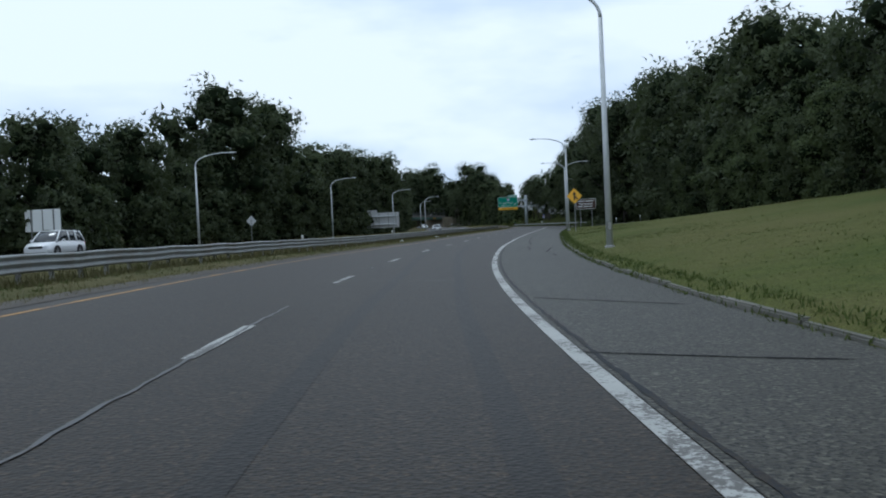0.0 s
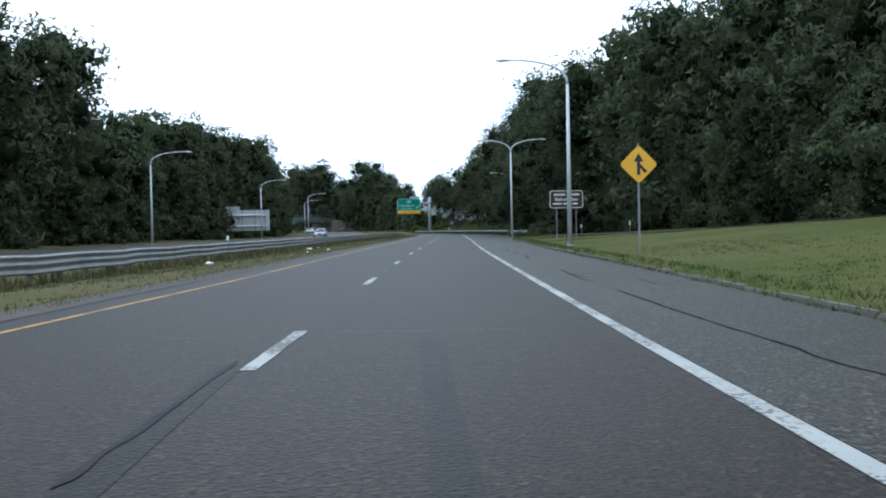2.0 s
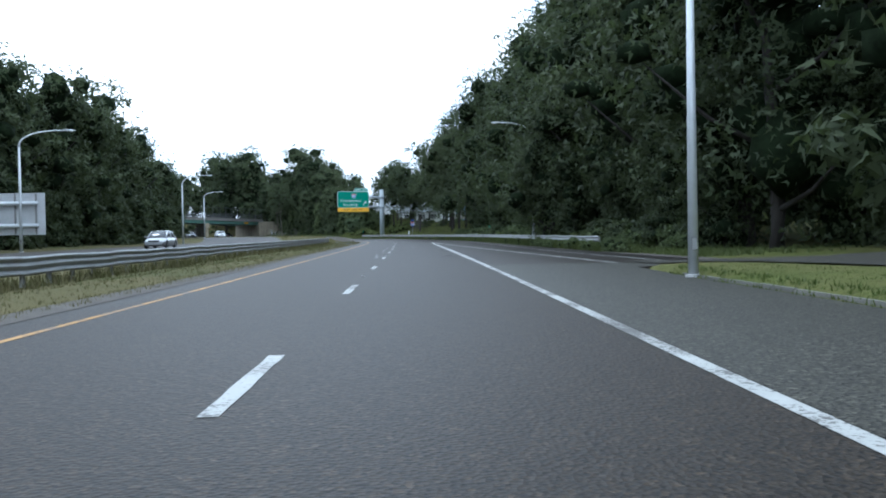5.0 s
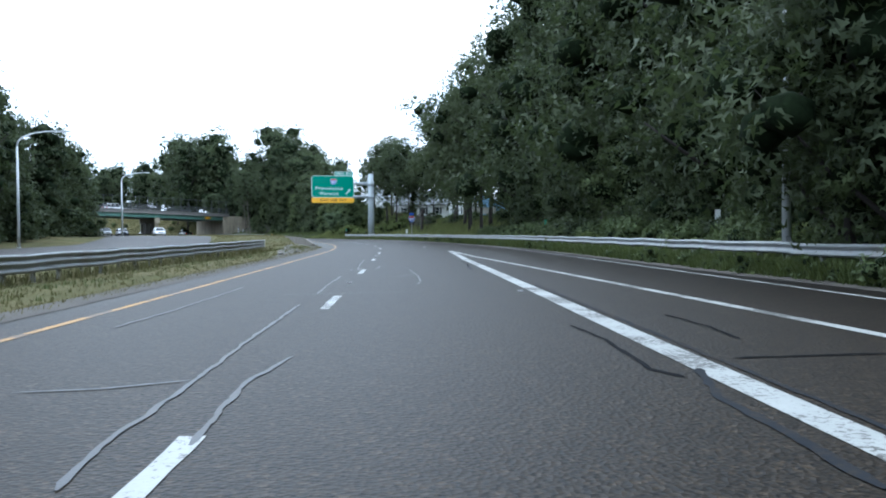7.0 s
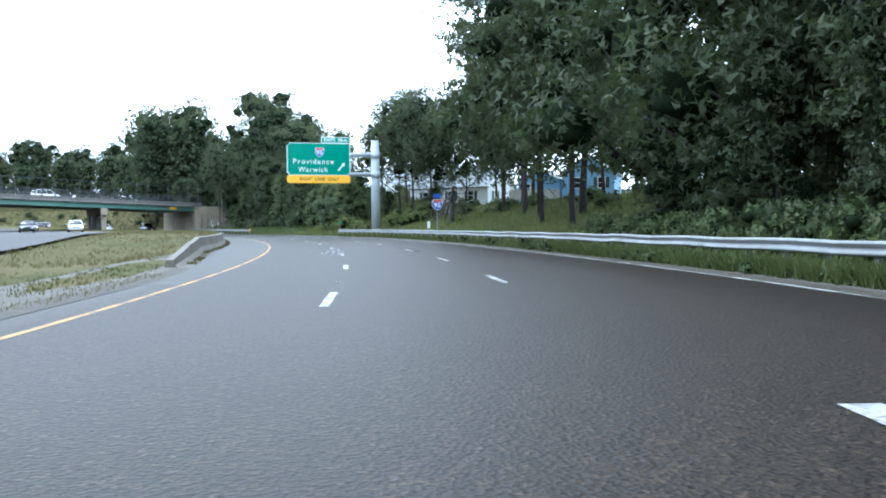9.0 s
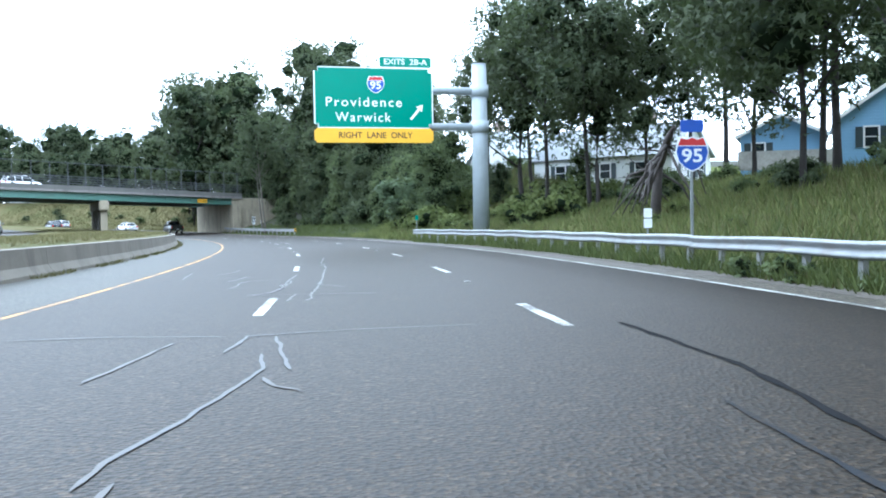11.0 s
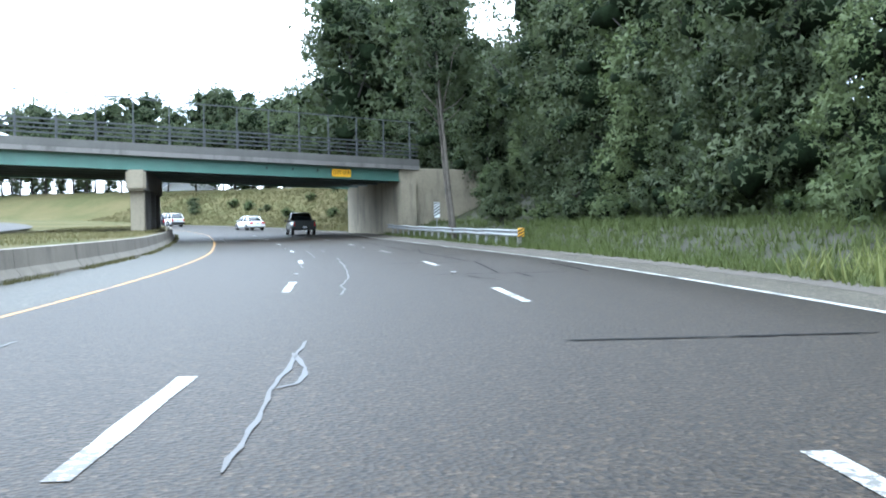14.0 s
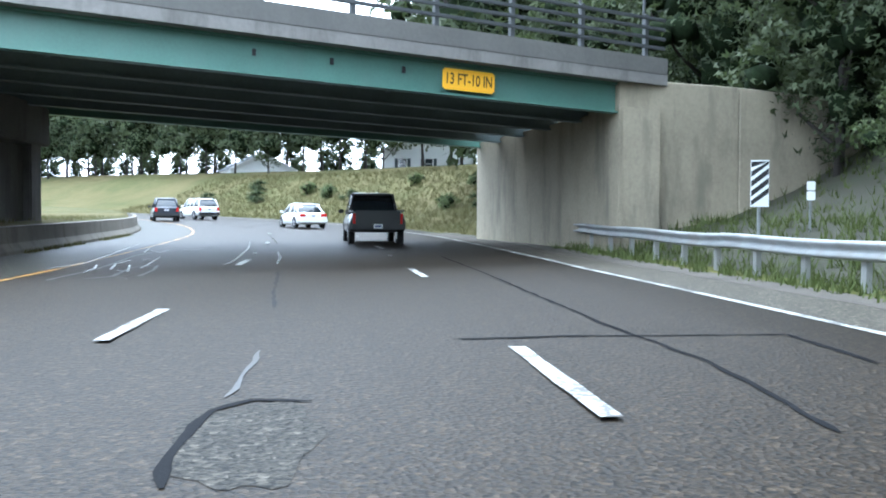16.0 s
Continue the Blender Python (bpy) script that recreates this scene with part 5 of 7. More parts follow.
crack([(344.3, 3.29), (344.3, 4.51), (344.3, 6.47)], 0.17, M_TAR, 115)
crack([(276.9, 4.34), (275.0, 4.39), (273.5, 4.39), (272.3, 4.29), (270.8, 4.11)], 0.15, M_TAR, 117)
crack([(156.5, -0.37), (157.3, -0.43), (158.5, -0.44), (160.2, -0.45), (162.3, -0.53), (165.7, -0.6)], 0.12, M_SEAL, 501)
crack([(156.5, -0.27), (157.4, -0.35), (158.7, -0.37), (160.0, -0.35), (160.9, -0.36)], 0.10, M_SEAL, 502)
crack([(159.3, -0.21), (160.0, -0.11), (160.6, 0.14), (160.5, 0.65), (160.4, 1.15), (160.2, 1.76)], 0.09, M_SEAL, 503)
crack([(160.5, -0.29), (160.8, 0.02), (160.8, 0.53), (160.6, 1.15), (160.3, 1.54)], 0.08, M_SEAL, 504)
crack([(160.1, -2.21), (160.2, -1.81), (160.3, -1.36), (160.4, -0.8)], 0.08, M_SEAL, 505)
crack([(160.3, -2.32), (161.3, -2.3), (162.1, -2.15)], 0.06, M_SEAL, 506)
crack([(161.3, -1.58), (161.4, -1.1), (161.5, -0.51)], 0.07, M_SEAL, 507)
crack([(160.3, -0.16), (161.0, -0.01), (161.9, -0.04), (162.4, -0.01)], 0.08, M_SEAL, 508)
crack([(162.0, 0.03), (161.3, 0.2), (160.8, 0.22)], 0.08, M_SEAL, 509)
crack([(166.4, -1.64), (166.6, -1.25), (166.8, -0.76)], 0.07, M_SEAL, 510)
crack([(166.9, 0.26), (167.1, 0.96), (167.1, 1.71)], 0.07, M_SEAL, 511)
crack([(161.6, 3.31), (160.2, 3.05), (159.4, 2.99), (159.8, 3.3), (158.7, 2.95), (157.6, 2.75), (156.9, 2.66), (156.5, 2.67)], 0.16, M_TAR, 512)
crack([(161.2, 3.24), (160.2, 3.23), (159.9, 3.34)], 0.12, M_TARSOFT, 513)
crack([(158.2, 3.39), (157.9, 3.38), (157.6, 3.16), (157.4, 3.12), (157.1, 3.3), (156.7, 3.34), (156.3, 3.32)], 0.15, M_TAR, 514)
crack([(167.8, 3.15), (163.9, 2.83), (162.6, 2.68)], 0.10, M_TARSOFT, 515)
crack([(165.9, 3.53), (163.7, 3.5), (162.4, 3.28), (163.1, 3.12)], 0.10, M_TARSOFT, 516)
crack([(256.1, -0.87), (257.9, -0.77), (259.1, -0.75), (259.5, -0.72), (259.8, -0.59), (260.4, -0.49), (260.9, -0.48), (261.5, -0.37), (262.5, -0.47), (262.9, -0.49), (263.6, -0.29), (263.7, -0.13)], 0.15, M_SEAL, 517)
crack([(256.1, -0.72), (257.9, -0.62), (259.1, -0.6), (259.6, -0.49), (260.1, -0.26), (260.4, -0.16), (261.5, -0.22), (262.2, -0.23), (263.0, -0.2)], 0.12, M_SEAL, 518)
crack([(255.9, -0.42), (257.7, -0.32), (258.9, -0.3), (259.3, -0.22), (260.3, -0.21), (261.0, -0.2), (261.5, -0.18), (262.0, -0.3), (263.4, -0.09), (264.8, -0.2), (266.6, -0.11), (268.8, 0.02)], 0.16, M_SEAL, 519)
crack([(255.9, -0.16), (257.7, -0.06), (258.9, -0.04), (259.3, -0.05), (259.8, 0.02), (260.3, 0.18), (260.8, 0.14), (261.4, 0.05), (262.1, 0.1), (262.7, 0.18), (263.7, 0.11), (264.7, 0.24), (265.6, 0.11), (267.3, 0.33), (268.7, 0.36)], 0.14, M_SEAL, 520)
crack([(255.9, 0.03), (257.7, 0.13), (258.9, 0.15), (259.6, 0.08), (259.9, 0.07)], 0.15, M_SEAL, 521)
crack([(263.6, -0.12), (262.8, 0.05), (262.3, 0.08), (263.1, 0.14), (263.7, 0.05)], 0.12, M_SEAL, 522)
crack([(263.6, -0.09), (264.7, -0.01), (264.7, 0.18), (265.6, 0.15), (266.3, -0.01)], 0.10, M_SEAL, 523)
crack([(267.4, -0.02), (269.3, 0.26), (270.5, 0.21)], 0.10, M_SEAL, 524)
crack([(264.7, 0.35), (264.9, 0.91), (265.1, 1.68), (265.2, 2.41), (265.5, 2.99)], 0.09, M_SEAL, 525)
crack([(264.7, -2.77), (264.6, -2.07), (264.7, -1.33), (264.7, -0.43)], 0.08, M_SEAL, 526)
crack([(265.1, -2.46), (265.1, -1.71), (264.9, -0.58)], 0.07, M_SEAL, 527)
crack([(262.8, -2.11), (262.8, -1.58), (262.8, -1.12)], 0.08, M_SEAL, 528)
crack([(260.6, -1.32), (261.0, -1.27), (261.7, -1.12), (262.2, -1.02), (262.6, -0.82), (262.9, -0.64)], 0.12, M_SEAL, 529)
crack([(261.2, -1.2), (261.6, -1.06), (262.0, -0.73)], 0.10, M_SEAL, 530)
crack([(266.7, -2.31), (267.2, -1.92), (267.7, -1.34)], 0.06, M_SEAL, 531)
crack([(272.1, 3.71), (267.6, 3.55), (266.0, 3.51), (264.7, 3.29), (263.2, 3.34), (262.1, 3.15)], 0.10, M_TARSOFT, 532)
crack([(262.0, 3.72), (261.0, 3.57), (260.3, 3.58), (259.7, 3.56), (259.3, 3.54), (258.9, 3.5)], 0.14, M_TAR, 533)
crack([(261.1, 3.65), (260.7, 3.83), (259.7, 3.66), (259.0, 3.56), (258.6, 3.51)], 0.16, M_TAR, 534)
crack([(259.1, 2.98), (259.0, 3.26), (258.9, 3.72)], 0.16, M_TAR, 535)
crack([(258.9, 3.36), (258.6, 3.31), (258.2, 3.23)], 0.16, M_TAR, 536)
crack([(265.8, 5.21), (265.8, 6.43), (265.9, 7.08)], 0.07, M_TAR, 537)
crack([(264.2, 6.36), (264.6, 6.95), (263.6, 6.41)], 0.07, M_TAR, 538)
crack([(282.5, -0.53), (282.8, -0.31), (283.1, -0.13), (283.8, -0.05), (284.5, 0.02), (285.8, 0.06), (286.6, 0.06)], 0.08, M_SEAL, 539)
crack([(286.6, -1.28), (287.4, -1.16), (288.7, -1.02)], 0.08, M_SEAL, 540)
crack([(284.5, -1.02), (285.1, -0.94), (286.1, -0.99), (286.8, -0.85), (287.0, -0.37), (287.1, 0.08)], 0.08, M_SEAL, 541)
crack([(289.1, -2.42), (289.6, -1.85), (290.9, -1.57), (292.2, -1.47)], 0.07, M_SEAL, 542)
crack([(284.4, -1.24), (284.5, -1.0), (284.5, -0.69)], 0.06, M_SEAL, 543)
crack([(288.1, -1.96), (288.2, -1.25), (288.3, -0.54)], 0.06, M_SEAL, 544)
crack([(287.8, -2.39), (289.1, -2.49), (290.9, -2.58)], 0.06, M_SEAL, 545)
crack([(285.2, 0.62), (285.7, 0.64), (286.0, 0.72)], 0.10, M_SEAL, 546)
crack([(282.4, -0.5), (282.5, -0.02), (282.5, 0.3), (282.4, 0.76), (282.5, 1.22), (282.4, 1.49), (282.5, 1.72)], 0.09, M_SEAL, 547)
crack([(306.1, 0.03), (306.6, 0.01), (306.8, 0.08), (307.3, 0.02)], 0.10, M_SEAL, 548)
crack([(307.2, -0.79), (307.3, -0.36), (307.3, -0.06), (307.3, 0.23)], 0.09, M_SEAL, 549)
crack([(307.3, 0.01), (307.4, 0.4), (307.3, 0.79), (307.3, 1.28)], 0.07, M_TARSOFT, 550)
crack([(308.8, 0.01), (309.3, 0.13), (310.6, -0.02), (310.9, -0.02)], 0.09, M_SEAL, 551)
crack([(312.7, -2.94), (313.2, -2.7), (313.4, -1.78), (313.1, -0.85), (313.2, -0.26)], 0.07, M_SEAL, 552)
crack([(314.1, -0.39), (315.5, -0.51), (317.2, -0.51)], 0.07, M_SEAL, 553)
crack([(328.2, 0.68), (328.8, 0.72), (329.6, 0.68), (330.3, 0.65), (330.6, 0.77), (331.4, 0.81), (332.7, 0.8), (333.8, 0.77), (335.9, 0.8)], 0.17, M_SEAL, 554)
crack([(328.3, 0.9), (328.9, 0.9), (329.6, 0.85), (330.1, 0.86), (330.7, 0.83), (330.9, 0.93), (331.8, 0.98), (332.9, 0.92), (335.2, 0.94)], 0.15, M_SEAL, 555)
crack([(330.1, 0.8), (329.6, 0.84), (329.7, 0.9)], 0.12, M_SEAL, 556)
crack([(331.5, 0.79), (331.8, 0.95)], 0.10, M_SEAL, 557)
crack([(331.1, -1.35), (331.2, -0.96), (331.3, -0.5), (331.4, -0.04), (331.5, 0.44), (331.5, 0.79)], 0.08, M_SEAL, 558)
crack([(331.4, 0.8), (331.5, 1.15), (331.5, 1.43)], 0.06, M_TARSOFT, 559)
crack([(333.2, -2.03), (334.5, -2.08), (336.0, -2.02), (337.2, -2.11)], 0.08, M_SEAL, 560)
crack([(337.2, -2.56), (339.3, -2.74), (340.4, -2.45), (342.1, -2.4), (345.4, -2.26)], 0.08, M_SEAL, 561)
crack([(337.3, -2.04), (338.6, -2.13), (339.5, -2.25)], 0.10, M_SEAL, 562)
crack([(341.0, -2.29), (341.7, -2.22), (340.1, -1.64)], 0.09, M_SEAL, 563)
crack([(333.4, -1.59), (333.8, -1.34)], 0.08, M_SEAL, 564)
crack([(334.3, -1.17), (335.3, -1.17), (336.1, -1.13)], 0.08, M_SEAL, 565)
crack([(333.1, -0.09), (333.7, 0.05), (335.1, 0.16), (336.4, 0.05)], 0.08, M_SEAL, 566)
crack([(335.0, 0.01), (335.2, 0.07)], 0.10, M_SEAL, 567)
crack([(334.5, 2.28), (334.5, 2.91), (334.7, 3.59)], 0.06, M_TAR, 568)
crack([(396.4, -2.82), (399.7, -2.75), (405.4, -3.04), (407.1, -2.89)], 0.16, M_SEAL, 569)
crack([(396.8, -2.27), (397.5, -1.96), (400.2, -2.19), (401.1, -1.89)], 0.16, M_SEAL, 570)
crack([(397.2, -1.84), (396.8, -1.55)], 0.14, M_SEAL, 572)
crack([(397.5, -1.5), (399.3, -1.56), (401.1, -1.77)], 0.16, M_SEAL, 573)
crack([(399.2, 0.92), (393.6, 1.17), (391.5, 1.31)], 0.12, M_TARSOFT, 578)
crack([(387.8, 1.45), (386.9, 1.45), (386.0, 1.45), (385.7, 1.41)], 0.09, M_SEAL, 579)


crack([(10.3, -0.43), (9.9, 0.9), (9.0, 3.29)], 0.06, M_SEAL, 601)
crack([(48.1, -1.46), (48.1, -0.9)], 0.06, M_SEAL, 602)
crack([(48.6, 0.38), (48.7, 1.47), (48.8, 2.64)], 0.06, M_SEAL, 603)
crack([(97.3, 0.73), (97.2, 1.58)], 0.05, M_SEAL, 604)
crack([(84.4, 1.67), (84.6, 2.47)], 0.05, M_SEAL, 605)
crack([(42.1, -0.17), (43.5, -0.16), (44.8, -0.19), (46.3, -0.21)], 0.12, M_TARSOFT, 606)
crack([(55.4, 4.82), (50.9, 4.86), (48.8, 4.91), (47.2, 4.98), (45.9, 4.96), (45.2, 5.07), (41.0, 5.1)], 0.11, M_TAR, 607)
crack([(58.7, 5.9), (56.9, 5.93), (57.3, 6.54)], 0.1, M_TAR, 608)
crack([(97.1, 3.33), (96.1, 3.36), (95.2, 3.13), (94.6, 3.09), (94.0, 3.13), (93.3, 3.03), (92.6, 3.0)], 0.17, M_TAR, 609)

crack([(382.94, 4.88), (378.36, 4.91), (376.66, 4.87), (376.02, 5.4), (376.2, 6.27)], 0.16, M_TAR, 611)
crack([(376.66, 4.87), (375.49, 4.55), (375.07, 5.01), (374.48, 5.02)], 0.14, M_TAR, 612)
crack([(376.02, 5.4), (374.74, 5.15), (373.97, 5.11)], 0.14, M_TAR, 613)
crack([(375.07, 1.48), (373.36, 1.42), (372.37, 1.41)], 0.10, M_TARSOFT, 615)
crack([(318.4, -0.65), (318.94, 0.11), (318.89, 1.09), (319.03, 1.82)], 0.07, M_SEAL, 621)
crack([(317.76, -0.63), (318.78, -0.4), (321.1, 0.03)], 0.08, M_SEAL, 622)
crack([(319.33, 4.47), (319.45, 5.59)], 0.06, M_SEAL, 623)
crack([(318.78, -1.05), (318.89, -0.19)], 0.08, M_SEAL, 624)
crack([(316.35, 0.36), (316.79, 0.41)], 0.09, M_SEAL, 625)


# tyre-darkened bands, patches and reflectors
def band(points, width, material, label, name="tyre_mark", lift=0.003):
    ob = strip(name, material, points[0][0], points[-1][0], [lambda s: lerp(s, [p[0] for p in points], [p[1] for p in points]) - width / 2,
                                                            lambda s: lerp(s, [p[0] for p in points], [p[1] for p in points]) + width / 2], 1.0, lift, parent=road)
    return tagged(ob, label)


band([(-14, 1.2), (8, 1.3), (14, 1.25), (30, 0.45), (46, -0.2)], 0.24, M_MARK, "dark tyre mark along the lane")
band([(-14, 2.8), (9, 2.76), (20, 2.45), (30, 1.98), (48, 1.5)], 0.24, M_MARK, "dark tyre mark along the lane")


crack([(s, right_line(s) + 0.19) for s in range(-12, 40, 4)], 0.13, M_TARSOFT, 401, 0.03, "dark seam beside the edge line")
crack([(s, 0.02) for s in range(-12, 6, 3)], 0.1, M_SEAL, 402, 0.04)
crack([(s, right_line(s) + 0.26) for s in range(150, 190, 4)], 0.14, M_TARSOFT, 403, 0.04, "dark seam beside the edge line")

crack([(399.8, -3.82), (400.8, -3.70), (401.9, -3.51), (405.3, -3.74), (409.1, -4.01), (413.0, -4.24)], 0.13, M_GLOSSY_SEAL, 700)
crack([(414.2, -4.43), (413.5, -3.48), (414.1, -2.60)], 0.1, M_GLOSSY_SEAL, 701)
crack([(407.1, -3.10), (410.4, -3.48), (413.0, -3.50)], 0.1, M_GLOSSY_SEAL, 702)
crack([(409.1, -3.32), (407.0, -2.64), (409.9, -2.65), (408.6, -1.98), (411.3, -1.49)], 0.1, M_GLOSSY_SEAL, 703)
crack([(399.7, -2.47), (401.7, -2.78), (403.2, -2.73)], 0.1, M_GLOSSY_SEAL, 704)
crack([(398.8, -2.80), (399.7, -2.81), (401.2, -3.08)], 0.1, M_GLOSSY_SEAL, 705)
crack([(399.5, -2.32), (398.9, -1.98), (401.2, -2.38)], 0.1, M_GLOSSY_SEAL, 706)
crack([(400.3, -1.97), (401.9, -2.08), (404.6, -2.30)], 0.1, M_GLOSSY_SEAL, 707)
crack([(403.2, -2.50), (403.7, -2.33)], 0.1, M_GLOSSY_SEAL, 708)
crack([(401.3, -0.39), (402.3, -0.30), (405.2, -0.34), (410.3, -0.44), (415.9, -0.69)], 0.13, M_GLOSSY_SEAL, 709)
crack([(401.7, 0.77), (404.5, 0.73), (407.3, 0.57), (407.7, 0.04)], 0.13, M_GLOSSY_SEAL, 710)
crack([(421.2, 0.00), (414.0, 0.34)], 0.1, M_GLOSSY_SEAL, 711)


def patch(s0, u0, rx, ry, seed, material, label):
    """A mended spot in the asphalt."""
    rng = random.Random(seed)
    verts = [R(s0, u0, 0.004)]
    n = 40
    for i in range(n):
        a = 2 * math.pi * i / n
        k3 = 1 + 0.35 * noise.noise(Vector((math.cos(a) * 1.7, math.sin(a) * 1.7, seed))) + rng.uniform(-0.012, 0.012)
        verts.append(R(s0 + ry * k3 * math.cos(a), u0 + rx * k3 * math.sin(a), 0.004))
    uvs = [(v.x, v.y) for v in verts]
    ob = mesh_object("road_patch", verts, [(0, 1 + (i + 1) % n, 1 + i) for i in range(n)], material, road, uvs)
    return tagged(ob, label)


patch(384.6, 1.7, 0.36, 0.95, 3, M_PATCH, "smooth grey asphalt patch")
crack([(383.7, 1.4), (384.5, 1.33), (385.3, 1.42), (385.6, 1.62), (385.55, 1.95)], 0.13, M_TAR, 301, 0.05, "black tar rim of a patch")
bm = bmesh.new()
box(bm, (0.11, 0.2, 0.016), (0, 0, 0.006), bevel=0.006)
box(bm, (0.1, 0.07, 0.026), (0, -0.02, 0.012), bevel=0.008)
dot = part("pavement_reflector", bm, M_POST, road)
dot_mesh = dot.data
bpy.data.objects.remove(dot)
for s, u in [(-7.66 + 24.38 * i, -0.05) for i in range(18)] + [(183.7, 3.5)] + [(285.1 + 24.06 * i, 3.62) for i in range(6)]:
    d = new("pavement_reflector", dot_mesh)
    d.parent = road
    d.matrix_world = at(s, u, 0.001)


# ---- lamps ----
def street_lamp(s, u, arm_turns, height, label, reach=2.9, turn=0.0):
    """A tapered pole with one or two curved arms; arm_turns: 90 points to the road's right, -90 to its left."""
    ob = thing("street_lamp", at(s, u, ground_rise(s, u), turn), label, "street lamp", "street lamps")
    tube_part("base_plate", [(0, 0, -0.3), (0, 0, 0.05), (0, 0, 0.07)], [0.19, 0.19, 0.17], M_POST, ob, sides=14)
    rise = 1.25
    tube_part("pole", [(0, 0, 0.04), (0, 0, height * 0.4), (0, 0, height - rise)], [0.125, 0.105, 0.075], M_POLE, ob, "pale painted aluminium pole", 14)
    bm = bmesh.new()
    box(bm, (0.14, 0.02, 0.3), (0, -0.125, 0.8), bevel=0.01)
    part("hand_hole_cover", bm, M_POST, ob)
    for a in arm_turns:
        d = Vector((math.sin(radians(a)), math.cos(radians(a)), 0))
        pts = []
        for i in range(10):
            f = i / 9
            pts.append(d * (reach * (1 - math.cos(f * math.pi / 2)) ** 1.25) + Vector((0, 0, height - rise + rise * math.sin(f * math.pi / 2) ** 1.1)))
        arm = tube_part("arm", pts, [0.07 - 0.03 * i / 9 for i in range(10)], M_POLE, ob, "curved arm", 8)
        end = pts[-1]
        bm = bmesh.new()
        tube(bm, [end - d * 0.05, end + d * 0.12, end + d * 0.45, end + d * 0.72], [0.05, 0.1, 0.12, 0.04], 10)
        bmesh.ops.scale(bm, vec=(1, 1, 0.62), space=Matrix.Translation(-end), verts=list(bm.verts))
        head = part("luminaire", bm, M_POLE, ob, "flat cobra-head luminaire")
        bm = bmesh.new()
        bmesh.ops.create_uvsphere(bm, u_segments=10, v_segments=6, radius=0.11)
        bmesh.ops.scale(bm, vec=(1, 1, 0.4), verts=list(bm.verts))
        bmesh.ops.translate(bm, vec=end + d * 0.42 + Vector((0, 0, -0.055)), verts=list(bm.verts))
        part("lens", bm, M_HEAD, head, "clear glass lens")
    return ob


TALL = "tall pale lamp post with one curved arm beside the highway"
street_lamp(23.4, 7.85, (-90,), 9.6, TALL)
street_lamp(86.4, 7.95, (-90,), 9.4, TALL)
street_lamp(135.4, 7.95, (-90, 90), 10.1, "tall grey lamp post with two curved arms at the gore")
street_lamp(190.0, 11.35, (-90,), 9.9, "pale lamp post half hidden among the roadside trees", reach=2.6)
for s in (76.6, 130.4, 184.3, 241.2, 308.0):
    street_lamp(s, -27.2, (75,), 9.0, "tall pale lamp post beside the opposing carriageway", reach=3.2)


# ---- signs ----
def sign_post(parent, x, y, h, name="post"):
    return box_part(name, (0.07, 0.05, h + 0.4), (x, y, h / 2 - 0.2), M_GALV, parent, "galvanised steel sign post", bevel=0.01)


# merging traffic
sg = thing("merge_sign", at(70.6, 8.35, ground_rise(70.6, 8.35), 2), "yellow diamond merging traffic sign on a steel post", "road sign")
post = sign_post(sg, 0, 0.06, 3.7)
q = 0.66
plate("panel", [(0, 2.98 - q), (q, 2.98), (0, 2.98 + q), (-q, 2.98)], 0.012, M_YSIGN, sg, "orange-yellow diamond sheet", rounded=0.05)
for n, ring in (("arrow_shaft", [(-0.06, 2.62), (0.05, 2.62), (0.05, 3.12), (-0.06, 3.12)]), ("arrow_head", [(-0.17, 3.08), (0.16, 3.08), (0, 3.36)]),
                ("merge_leg", [(0.2, 2.68), (0.29, 2.74), (0.05, 3.0), (0.05, 2.86)])):
    plate(n, ring, 0.004, M_BLACK, sg, "black arrow shape", y=-0.005)

# brown park sign
sg = thing("park_sign", at(107.4, 10.3, ground_rise(107.4, 10.3) + 0.15, 8), "brown guide sign with white lettering on two steel posts", "road sign")
for x in (-0.72, 0.72):
    sign_post(sg, x, 0.07, 3.2)
plate("panel", rect(2.46, 1.26, 0, 2.72), 0.015, M_LETTER, sg, "white border sheet", rounded=0.08)
plate("face", rect(2.38, 1.18, 0, 2.72), 0.006, M_BROWN, sg, "brown sheet face", y=-0.006, rounded=0.07)
x = -0.93
for wd in (0.12, 0.1, 0.1, 0.1, 0.09, 0.13, 0.16, 0.06, 0.06, 0.06, 0.1, 0.15, 0.09):
    plate("line_bar", rect(wd, 0.13, x + wd / 2, 3.06), 0.003, M_LETTER, sg, "white bar", y=-0.0085)
    x += wd + (0.16 if abs(wd - 0.13) < 1e-6 else 0.035)
words("Park and Zoo", 0.3, 0, 2.71, -0.0085, M_LETTER, sg, width=1.66, bold=0.02)
x = -1.0
for wd in (0.62, 0.58, 0.38):
    plate("line_bar", rect(wd, 0.1, x + wd / 2, 2.4), 0.003, M_LETTER, sg, "white bar", y=-0.0085)
    x += wd + 0.12

